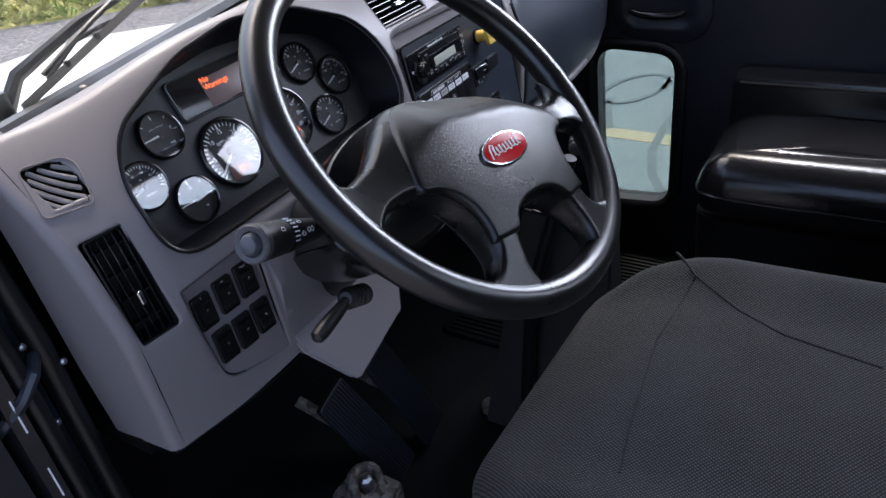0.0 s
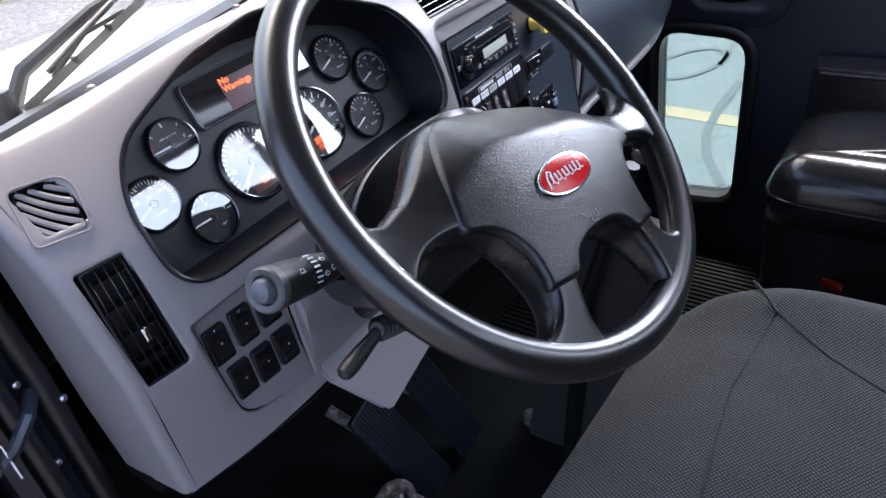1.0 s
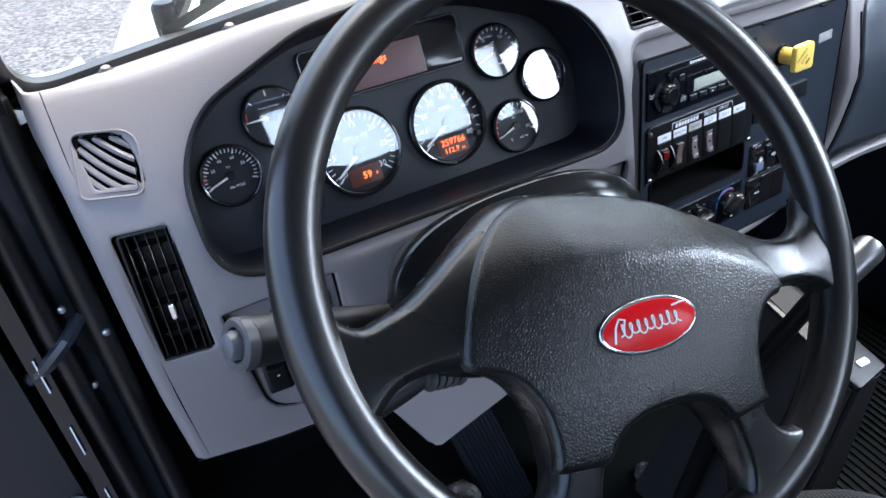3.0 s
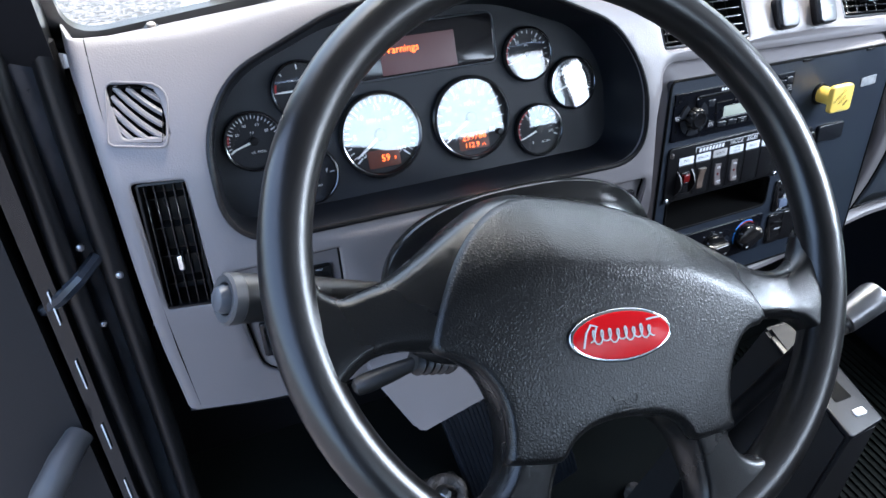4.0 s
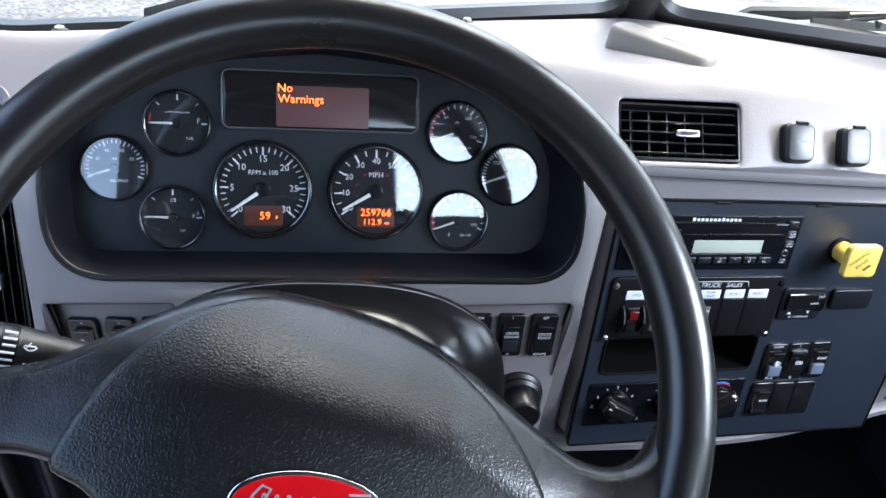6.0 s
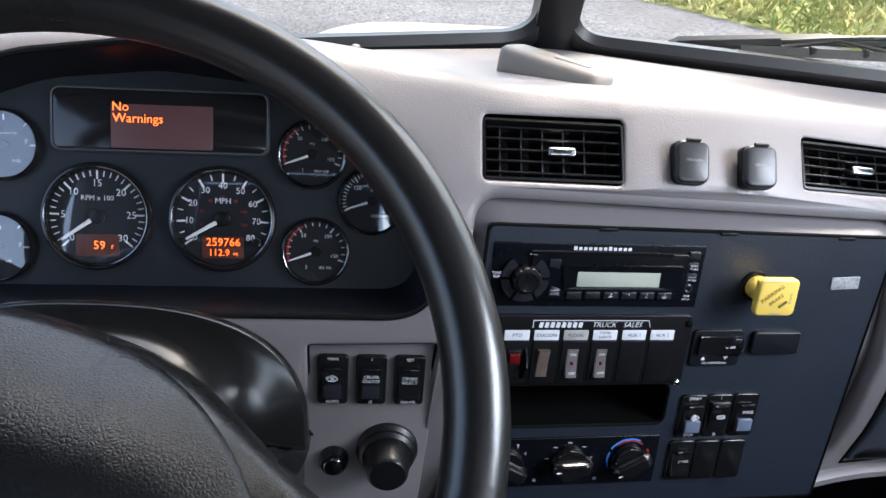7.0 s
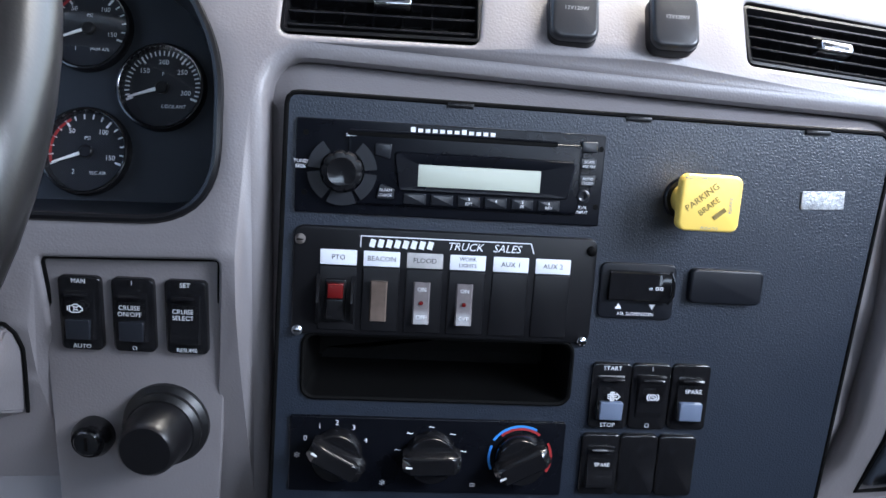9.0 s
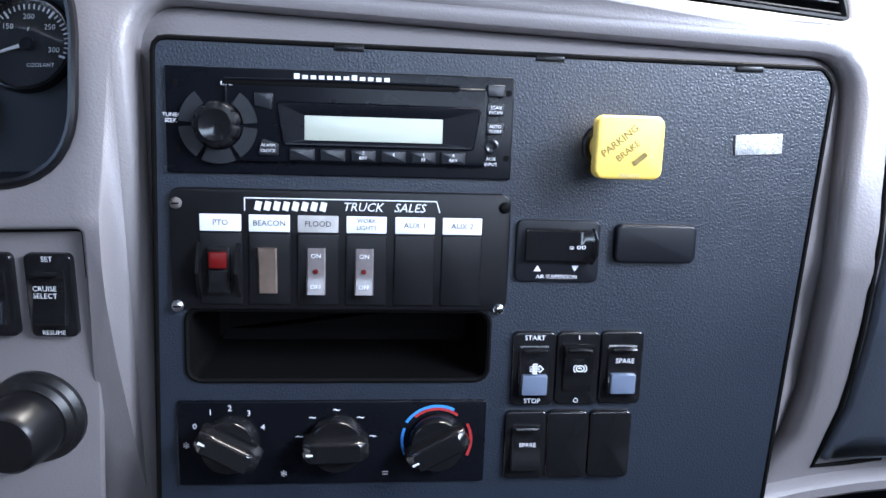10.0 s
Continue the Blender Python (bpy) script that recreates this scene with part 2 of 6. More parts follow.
PAVEMARK = material("dark_pavement_mark", (0.235, 0.285, 0.285), 0.8, stain=(8, 0.2))
SOIL = speckled("grassy_soil", (0.11, 0.13, 0.03), (0.36, 0.30, 0.12), 14, 0.95, 0.02)


def leafy(name, a, b_):
    m = material(name, a, 0.6, spec=0.3)
    n, l = m.node_tree.nodes, m.node_tree.links
    g = n.new("ShaderNodeNewGeometry")
    mix = n.new("ShaderNodeMix")
    mix.data_type = "RGBA"
    mix.inputs["A"].default_value, mix.inputs["B"].default_value = (*a, 1), (*b_, 1)
    patch = n.new("ShaderNodeTexNoise")
    patch.inputs["Scale"].default_value, patch.inputs["Detail"].default_value = 0.9, 3
    l.new(n.new("ShaderNodeTexCoord").outputs["Object"], patch.inputs["Vector"])
    tone, blend = n.new("ShaderNodeMapRange"), n.new("ShaderNodeMath")
    tone.inputs["From Min"].default_value, tone.inputs["From Max"].default_value = 0.36, 0.64
    l.new(patch.outputs["Fac"], tone.inputs["Value"])
    blend.operation = "MULTIPLY_ADD"
    blend.inputs[1].default_value = 0.4
    half = n.new("ShaderNodeMath")
    half.operation = "MULTIPLY"
    half.inputs[1].default_value = 0.6
    l.new(tone.outputs["Result"], half.inputs[0])
    l.new(g.outputs["Random Per Island"], blend.inputs[0]), l.new(half.outputs[0], blend.inputs[2])
    l.new(blend.outputs[0], mix.inputs["Factor"])
    l.new(mix.outputs["Result"], n["Principled BSDF"].inputs["Base Color"])
    return m


GRASS = leafy("grass_blades", (0.19, 0.25, 0.045), (0.52, 0.45, 0.19))
LEAF = leafy("shrub_leaves", (0.10, 0.17, 0.025), (0.36, 0.36, 0.08))


# ---- mesh helpers ----
def put(name, bm, mat, m=None, smooth=True, tidy=True):
    """A mesh object from a bmesh."""
    if tidy:
        bmesh.ops.recalc_face_normals(bm, faces=bm.faces)
    me = bpy.data.meshes.new(name)
    bm.to_mesh(me)
    bm.free()
    me.materials.append(mat)
    if smooth:
        me.polygons.foreach_set("use_smooth", [True] * len(me.polygons))
        me.set_sharp_from_angle(angle=radians(38))
    ob = new(name, me)
    if m is not None:
        ob.matrix_world = m
    return ob


def part(name, bm, mat, parent, label="", m=None, smooth=True, tidy=True):
    """One mesh under a thing or a part; m: its pose in the parent's own space."""
    ob = put(name, bm, mat, None, smooth, tidy)
    ob.parent = parent
    if m is not None:
        ob.matrix_local = m
    if label:
        tagged(ob, label)
    return ob


def thing(name, m, label, category, group="", kind=""):
    """An Empty at the base of a thing made of parts."""
    ob = new(name)
    ob.empty_display_size = 0.02
    ob.matrix_world = m
    return tagged(ob, label, category, group, kind)


def face_frame(x, y, z, tilt=0.0, yaw=0.0, roll=0.0):
    """Axes of a panel that faces the driver: x right, y up the panel, z out of it; tilt leans it back, yaw turns it."""
    t, w = radians(tilt), radians(yaw)
    out = Vector((math.sin(w) * math.cos(t), -math.cos(w) * math.cos(t), math.sin(t)))
    right = Vector((math.cos(w), math.sin(w), 0))
    m = Matrix((right, out.cross(right), out)).transposed().to_4x4()
    return Matrix.Translation((x, y, z)) @ m @ pose(0, 0, 0, 0, 0, roll)


def at(x=0, y=0, z=0, rx=0, ry=0, rz=0):
    return pose(x, y, z, rx, ry, rz)


def rrect(w, h, r, n=5, cx=0.0, cy=0.0):
    """A rounded rectangle's outline, counterclockwise."""
    r = min(r, w / 2 - 1e-5, h / 2 - 1e-5)
    out = []
    for k, (sx, sy) in enumerate(((1, 1), (-1, 1), (-1, -1), (1, -1))):
        for j in range(n + 1):
            a = math.pi / 2 * (k + j / n)
            out.append((cx + sx * (w / 2 - r) + r * math.cos(a), cy + sy * (h / 2 - r) + r * math.sin(a)))
    return out


def rounded(poly, r, n=5):
    """A polygon with its corners rounded. r: one radius or one for each corner."""
    out, k = [], len(poly)
    for i, p in enumerate(poly):
        p, a, b = Vector(p), Vector(poly[i - 1]), Vector(poly[(i + 1) % k])
        rad = r[i] if isinstance(r, (list, tuple)) else r
        u, v = (a - p).normalized(), (b - p).normalized()
        half = math.acos(max(-1, min(1, u.dot(v)))) / 2
        d = min(rad / math.tan(half), 0.49 * (a - p).length, 0.49 * (b - p).length)
        s, e = p + u * d, p + v * d
        for j in range(n + 1):
            t = j / n
            out.append(tuple((1 - t) ** 2 * s + 2 * t * (1 - t) * p + t * t * e))
    return out


def grown(poly, d):
    """The outline moved outwards by d (counterclockwise outlines)."""
    k, out = len(poly), []
    for i in range(k):
        a, p, b = Vector(poly[i - 1]), Vector(poly[i]), Vector(poly[(i + 1) % k])
        u, v = (p - a), (b - p)
        u = u.normalized() if u.length > 1e-9 else v.normalized()
        v = v.normalized() if v.length > 1e-9 else u
        t = (u + v)
        t = t.normalized() if t.length > 1e-6 else u
        c = max(0.35, t.dot(v))
        out.append((p.x + t.y * d / c, p.y - t.x * d / c))
    return out


def loft(rings, closed=True, cap0=True, cap1=True, bm=None):
    """Faces between rings of 3D points of equal count."""
    bm = bm or bmesh.new()
    vs = [[bm.verts.new(p) for p in ring] for ring in rings]
    k = len(rings[0])
    for a, b in zip(vs, vs[1:]):
        for i in range(k if closed else k - 1):
            j = (i + 1) % k
            bm.faces.new((a[i], a[j], b[j], b[i]))
    if cap0:
        bm.faces.new(vs[0][::-1])
    if cap1:
        bm.faces.new(vs[-1])
    return bm


def slab(outline, z0, z1, r=0.001, bm=None, taper=0.0):
    """A plate of that outline from z0 to z1 with a rounded front edge."""
    rings = [[(*p, z0) for p in outline]]
    for k in range(4):
        a = math.pi / 2 * k / 3
        ring = grown(outline, -taper - r * (1 - math.cos(a)))
        rings.append([(*p, z1 - r + r * math.sin(a)) for p in ring])
    return loft(rings, bm=bm)


def lathe(profile, n=32, bm=None, cap0=True, cap1=True):
    """Turned about z. profile: (radius, z) from back to front."""
    return loft([[(r * math.cos(2 * math.pi * i / n), r * math.sin(2 * math.pi * i / n), z) for i in range(n)] for r, z in profile], cap0=cap0, cap1=cap1, bm=bm)


def tube(points, radius, n=10, bm=None, closed=False):
    """A round bar along a line of points; radius: one or one for each point."""
    pts = [Vector(p) for p in points]
    rad = radius if isinstance(radius, (list, tuple)) else [radius] * len(pts)
    rings, side = [], None
    for i, p in enumerate(pts):
        a = pts[i - 1] if i or closed else p
        b = pts[(i + 1) % len(pts)] if i < len(pts) - 1 or closed else p
        d = (b - a).normalized()
        if side is None:
            side = d.orthogonal().normalized()
        side = (side - d * side.dot(d)).normalized()
        up = d.cross(side)
        rings.append([p + rad[i] * (math.cos(2 * math.pi * j / n) * side + math.sin(2 * math.pi * j / n) * up) for j in range(n)])
    if closed:
        return loft(rings + [rings[0]], cap0=False, cap1=False, bm=bm)
    return loft(rings, bm=bm)


def box(x0, x1, y0, y1, z0, z1, r=0.002, bm=None, seg=2):
    bm2 = bmesh.new()
    vs = [bm2.verts.new((x, y, z)) for x in (x0, x1) for y in (y0, y1) for z in (z0, z1)]
    for f in ((0, 1, 3, 2), (4, 6, 7, 5), (0, 4, 5, 1), (2, 3, 7, 6), (0, 2, 6, 4), (1, 5, 7, 3)):
        bm2.faces.new([vs[i] for i in f])
    if r:
        bmesh.ops.bevel(bm2, geom=bm2.edges[:], offset=r, segments=seg, affect="EDGES", profile=0.5)
    if bm is None:
        return bm2
    me = bpy.data.meshes.new("joined")
    bm2.to_mesh(me)
    bm2.free()
    bm.from_mesh(me)
    bpy.data.meshes.remove(me)
    return bm


def sheet(fn, nu, nv, u0=0.0, u1=1.0, v0=0.0, v1=1.0, bm=None):
    """A grid surface from fn(u, v)."""
    bm = bm or bmesh.new()
    rows = [[bm.verts.new(fn(u0 + (u1 - u0) * i / nu, v0 + (v1 - v0) * j / nv)) for j in range(nv + 1)] for i in range(nu + 1)]
    for i in range(nu):
        for j in range(nv):
            bm.faces.new((rows[i][j], rows[i + 1][j], rows[i + 1][j + 1], rows[i][j + 1]))
    return bm


def arc(radius, a0, a1, n, cx=0.0, cy=0.0, z=0.0):
    return [(cx + radius * math.cos(radians(a0 + (a1 - a0) * i / n)), cy + radius * math.sin(radians(a0 + (a1 - a0) * i / n)), z) for i in range(n + 1)]


def ribbon(points, width, bm=None, thick=0.0003):
    """A flat printed stroke in the x-y plane."""
    pts = [Vector(p) for p in points]
    left, right = [], []
    for i, p in enumerate(pts):
        d = pts[min(i + 1, len(pts) - 1)] - pts[max(i - 1, 0)]
        s = Vector((-d.y, d.x, 0)).normalized() * width / 2
        left.append(p + s), right.append(p - s)
    up = Vector((0, 0, thick))
    return loft([[a, b, b + up, a + up] for a, b in zip(left, right)], bm=bm)


GLYPHS = {}


def glyphs(text, size, shear=0.0):
    """Vertices and faces of a word in the built-in font, centred."""
    key = (text, size, shear)
    if key not in GLYPHS:
        cu = bpy.data.curves.new("word", "FONT")
        cu.body, cu.size, cu.align_x, cu.align_y, cu.shear = text, size, "CENTER", "CENTER", shear
        cu.resolution_u = 2
        ob = bpy.data.objects.new("word", cu)
        me = bpy.data.meshes.new_from_object(ob)
        GLYPHS[key] = ([tuple(v.co) for v in me.vertices], [tuple(p.vertices) for p in me.polygons])
        bpy.data.objects.remove(ob), bpy.data.meshes.remove(me), bpy.data.curves.remove(cu)
    return GLYPHS[key]


def lettering(name, items, mat, parent, z=0.0, label="", m=None):
    """Printed words, each a part. items: (text, x, y, size) or (text, x, y, size, shear, turn)."""
    ob = None
    for text, x, y, size, *more in items:
        bm = bmesh.new()
        shear, turn = (more + [0, 0])[:2]
        vs, fs = glyphs(text, size, shear)
        c, s = math.cos(radians(turn)), math.sin(radians(turn))
        made = [bm.verts.new((x + c * a - s * b, y + s * a + c * b, z)) for a, b, _ in vs]
        for f in fs:
            try:
                bm.faces.new([made[i] for i in f])
            except ValueError:
                pass
        ob = part(name, bm, mat, parent, label, m, smooth=False, tidy=False)
    return ob


def inside(p, poly):
    x, y, hit = p[0], p[1], False
    for (x0, y0), (x1, y1) in zip(poly, poly[1:] + poly[:1]):
        if (y0 > y) != (y1 > y) and x < (x1 - x0) * (y - y0) / (y1 - y0) + x0:
            hit = not hit
    return hit


def skin(outer, holes, step, fn, bm=None, clearance=0.4, steps=None):
    """A surface over a flat outline with holes; fn takes a flat point to its place."""
    bm = bm or bmesh.new()
    pts, edges = [], []
    for poly in [outer] + holes:
        k = len(pts)
        pts += [Vector(p) for p in poly]
        edges += [(k + i, k + (i + 1) % len(poly)) for i in range(len(poly))]
    sx, sy = steps or (step, step)
    xs, ys = [p[0] for p in outer], [p[1] for p in outer]
    rim = np.array([tuple(p) for p in pts])
    for i in range(1, int((max(xs) - min(xs)) / sx) + 1):
        for j in range(1, int((max(ys) - min(ys)) / sy) + 1):
            p = (min(xs) + i * sx, min(ys) + j * sy)
            if inside(p, outer) and not any(inside(p, h) for h in holes) and np.hypot(*(rim - p).T).min() > clearance * min(sx, sy):
                pts.append(Vector(p))
    from mathutils.geometry import delaunay_2d_cdt
    vs, _, fs, *_ = delaunay_2d_cdt(pts, edges, [], 0, 1e-7)
    made = [bm.verts.new(fn(v.x, v.y)) for v in vs]
    for f in fs:
        c = sum((vs[i] for i in f), Vector((0, 0))) / len(f)
        if inside(c, outer) and not any(inside(c, h) for h in holes):
            bm.faces.new([made[i] for i in f])
    return bm


def edge_gap(poly, x, y):
    """Distance of a point from an outline."""
    a = np.array(poly)
    b = np.roll(a, -1, 0)
    d = b - a
    t = np.clip((((x, y) - a) * d).sum(1) / np.maximum((d * d).sum(1), 1e-12), 0, 1)
    return float(np.hypot(*(a + t[:, None] * d - (x, y)).T).min())


def flowing(poly, spacing):
    """The outline drawn smoothly through its points, evenly spaced."""
    pts, out, k = [Vector(p) for p in poly], [], len(poly)
    for i in range(k):
        a, b, c, d = pts[i - 1], pts[i], pts[(i + 1) % k], pts[(i + 2) % k]
        n = max(1, int((c - b).length / spacing))
        for j in range(n):
            t = j / n
            out.append(tuple(0.5 * (2 * b + (c - a) * t + (2 * a - 5 * b + 4 * c - d) * t * t + (3 * b - a - 3 * c + d) * t ** 3)))
    return out


def pillow(outline, front, back, r, step):
    """A body of that outline whose front and back round off within r of its edge."""
    bm = bmesh.new()
    last = None
    for fn in (front, back):
        rings = []
        for k in range(7):
            a = math.pi / 2 * k / 6
            d, h = r * (1 - math.cos(a)), math.sin(a)
            ring = []
            for x, y in grown(outline, -d):
                m = 0.5 * (front(x, y) + back(x, y))
                ring.append((x, y, m + (fn(x, y) - m) * h))
            rings.append(ring)
        loft(rings, cap0=False, cap1=False, bm=bm)
        skin(grown(outline, -r), [], step, lambda x, y: (x, y, fn(x, y)), bm)
    bmesh.ops.remove_doubles(bm, verts=bm.verts, dist=1e-5)
    return bm


# ---- ground and surroundings ----
GROUND = -0.95
bm = bmesh.new()
sheet(lambda u, v: (u, v, GROUND), 2, 2, -400, 400, -400, 400, bm)
tagged(put("ground", bm, ASPHALT), "grey worn asphalt yard with loose chippings", "ground", kind="structure")
bm = box(1.9, 9.0, -9, 8.5, GROUND - 0.1, GROUND + 0.006, 0)
tagged(put("pavement", bm, CONCRETE), "pale blue-grey pavement beside the truck", "pavement", kind="structure")
bm = box(-0.075, 0.075, -4, 4, GROUND + 0.0065, GROUND + 0.010, 0)
tagged(put("road_line", bm, LINEPAINT, at(4.13, 1.8, 0, 0, 0, -3)), "faded yellow line painted on the pavement", "road line", kind="structure")
bm = bmesh.new()
ribbon([(4.98 + 0.33 * math.cos(radians(a)), 2.16 + 0.20 * math.sin(radians(a)) - 0.25 * 0.33 * math.cos(radians(a)), GROUND + 0.011) for a in range(0, 361, 12)], 0.04, bm, 0.002)
ribbon([(4.75, 2.28, GROUND + 0.011), (4.5, 2.2, GROUND + 0.011), (4.2, 2.08, GROUND + 0.011)], 0.05, bm, 0.002)
ribbon([(5.5, 1.98, GROUND + 0.011), (5.2, 1.95, GROUND + 0.011), (5.0, 1.95, GROUND + 0.011)], 0.04, bm, 0.002)
ribbon([(4.75, 1.72, GROUND + 0.011), (4.3, 1.72, GROUND + 0.011), (3.9, 1.68, GROUND + 0.011), (3.6, 1.58, GROUND + 0.011), (3.3, 1.40, GROUND + 0.011)], 0.06, bm, 0.002)
tagged(put("pavement_mark", bm, PAVEMARK), "dark curved marks on the pavement", "tyre mark", kind="structure")


def bank_edge(y):
    return 3.4 + 0.05 * (y - 14) if y > 13.5 else 3.375 + 0.8 * (13.5 - y)


def bank_height(x, y):
    edge = x - bank_edge(y)
    return GROUND + 0.02 + 2.4 / (1 + math.exp(-(edge - 4.5) / 1.3)) * (0.75 + 0.25 * noise.noise((x * 0.3, y * 0.3, 0))) + 0.12 * noise.noise((x, y, 3))


bm = sheet(lambda u, v: (bank_edge(v) + u, v, bank_height(bank_edge(v) + u, v) if u > 0.05 else GROUND - 0.05), 40, 60, 0, 26, 9.2, 60)
tagged(put("grass_bank", bm, SOIL), "rough grassy bank rising beside the yard", "bank", kind="structure")


def grass_stuff():
    rng = random.Random(5)
    vs, fs = [], []
    for _ in range(64000):
        v = 9.2 + 40 * rng.random() ** 1.5
        u = 0.15 + 16 * rng.random()
        x = bank_edge(v) + u
        h, w, a = rng.uniform(0.06, 0.26) * min(1.6, 0.5 + u / 4), rng.uniform(0.008, 0.03) if rng.random() < 0.7 else rng.uniform(0.03, 0.06), rng.uniform(0, math.pi)
        z = bank_height(x, v)
        lx, ly = rng.gauss(0, 0.11), rng.gauss(0, 0.11)
        k = len(vs)
        c, s = math.cos(a) * w, math.sin(a) * w
        vs += [(x - c, v - s, z - 0.02), (x + c, v + s, z - 0.02), (x + 0.7 * c + lx * 0.4, v + 0.7 * s + ly * 0.4, z + 0.6 * h), (x + lx, v + ly, z + h), (x - 0.7 * c + lx * 0.4, v - 0.7 * s + ly * 0.4, z + 0.6 * h)]
        fs.append((k, k + 1, k + 2, k + 3, k + 4))
    me = bpy.data.meshes.new("grass")
    me.from_pydata(vs, [], fs)
    me.materials.append(GRASS)
    return tagged(new("grass", me), "long yellow-green grass on the bank", "grass", kind="stuff")


grass_stuff()


def shrub(x, y, size, seed):
    rng = random.Random(seed)
    vs, fs = [], []
    z = bank_height(x, y)
    for _ in range(4200):
        d = Vector((rng.gauss(0, 1), rng.gauss(0, 1), rng.gauss(0, 1))).normalized()
        r = size * (0.55 + 0.45 * rng.random()) * (1 + 0.35 * noise.noise(d * 2 + Vector((seed, 0, 0))))
        p = Vector((x, y, z + size * 0.6)) + Vector((d.x * r, d.y * r, d.z * r * 0.7))
        a, b = Vector((rng.gauss(0, 1), rng.gauss(0, 1), rng.gauss(0, 1))).normalized() * 0.03, Vector((rng.gauss(0, 1), rng.gauss(0, 1), rng.gauss(0, 1))).normalized() * 0.055
        k = len(vs)
        vs += [p - b, p + a, p + b, p - a]
        fs.append((k, k + 1, k + 2, k + 3))
    top = thing("shrub", at(x, y, z), "leafy green shrub on the grassy bank", "shrub", "shrubs on the bank")
    me = bpy.data.meshes.new("crown")
    me.from_pydata([tuple(Vector(v) - Vector((x, y, z))) for v in vs], [], fs)
    me.materials.append(LEAF)
    crown = new("crown", me)
    crown.parent = top
    for k in range(4):
        a = k * 1.7 + seed
        part("stem", tube([(0, 0, -0.05), (0.12 * size * math.cos(a), 0.12 * size * math.sin(a), 0.4 * size), (0.5 * size * math.cos(a), 0.5 * size * math.sin(a), size)], [0.03, 0.022, 0.008], 6), RUST, top)


for sx, sy, sz, ss in ((11.5, 15.5, 0.9, 1), (13.5, 19.0, 1.2, 2), (9.6, 21.0, 0.8, 3), (15.5, 17.0, 1.1, 4), (17.0, 23.0, 1.4, 5)):
    shrub(sx, sy, sz, ss)

# ---- the truck's bonnet ----
bonnet = thing("bonnet", at(0.385, 0, 0), "white sloping truck bonnet outside the windscreen", "bonnet")


def bonnet_top(u, v):
    w = 0.64 - 0.10 * v
    s = 2 * u - 1
    drop = 0.30 * abs(s) ** 4.0
    return (s * w, 1.42 + 1.20 * v, 0.985 - 0.155 * v - 0.07 * v ** 10 - drop * (0.6 + 0.4 * v))


bm = sheet(bonnet_top, 28, 18)
part("panel", bm, WHITEPAINT, bonnet)
for s in (-1, 1):
    bm = sheet(lambda u, v: (s * (0.60 + 0.14 * u), 1.35 + 1.3 * v, 0.70 - 0.25 * u ** 2 - 0.16 * v ** 3), 8, 12)
    part("wing", bm, WHITEPAINT, bonnet)

# ---- cab shell ----
MIDX, LEFT, RIGHT, FLOOR, ROOF, REAR = 0.385, -0.36, 1.15, 0.15, 1.80, -0.62


def screen_base(x):
    """The windscreen's foot: y at x; two flat panes that meet at the middle."""
    return 1.30 - 0.225 * abs(x - MIDX)


def screen_point(x, h):
    """A point on the raked windscreen, h of the way up."""
    return Vector((x, screen_base(x) - 0.26 * h, 1.085 + 0.62 * h - 0.02 * abs(x - MIDX)))


bm = box(LEFT - 0.05, RIGHT + 0.05, REAR, 1.45, FLOOR - 0.06, FLOOR, 0)
tagged(put("floor", bm, MAT), "dark rubber-covered cab floor", "floor", kind="structure")
bm = box(LEFT - 0.06, RIGHT + 0.04, REAR, 1.06, ROOF, ROOF + 0.05, 0.01)
tagged(put("ceiling", bm, HEADLINER), "dark grey cab headliner", "ceiling", kind="structure")
bm = box(LEFT - 0.02, RIGHT + 0.04, 1.36, 1.40, FLOOR - 0.05, 0.93, 0.005)
tagged(put("wall_front", bm, BLACK), "black bulkhead behind the dashboard", "wall", kind="structure")


def wall_with_holes(name, outline, holes, m, thick, mat, label):
    bm = skin(outline, holes, 0.12, lambda x, y: (x, y, 0.0))
    skin(outline, holes, 0.12, lambda x, y: (x, y, -thick), bm)
    for poly in [outline] + holes:
        loft([[(*p, 0.0) for p in poly], [(*p, -thick) for p in poly]], cap0=False, cap1=False, bm=bm)
    bmesh.ops.remove_doubles(bm, verts=bm.verts, dist=1e-5)
    return tagged(put(name, bm, mat, m), label, "wall", kind="structure")


# Passenger side: x of the flat plan runs forward, its y up.
SIDE = Matrix(((0, 0, -1, RIGHT), (1, 0, 0, 0), (0, 1, 0, 0), (0, 0, 0, 1)))
PEEP = rounded([(0.785, 0.315), (0.985, 0.300), (0.990, 0.742), (0.780, 0.732)], 0.060, 7)
SIDEWIN = rounded([(0.20, 1.10), (0.95, 1.10), (0.70, 1.66), (0.20, 1.66)], 0.06, 5)
CORNERWIN = rounded([(-0.57, 1.26), (-0.25, 1.26), (-0.25, 1.68), (-0.57, 1.68)], 0.05, 5)
wall_right = wall_with_holes("wall_right", [(REAR, FLOOR), (1.36, FLOOR), (1.36, 1.08), (1.12, 1.10), (0.88, ROOF), (REAR, ROOF)], [PEEP, SIDEWIN, CORNERWIN], SIDE, 0.06, TRIM, "navy-black trimmed passenger door wall")
peep = thing("window_1", SIDE, "small rounded lookout window low in the passenger door", "window", kind="structure")
bm = loft([[(*p, z) for p in grown(PEEP, g)] for g, z in ((0.026, 0.0), (0.024, 0.008), (0.016, 0.012), (0.004, 0.010), (-0.006, 0.002), (-0.006, -0.05))], cap0=False, cap1=False)
part("gasket", bm, RUBBER, peep, "black rubber gasket")
bm = loft([[(*p, z) for p in grown(PEEP, -0.004)] for z in (-0.030, -0.034)])
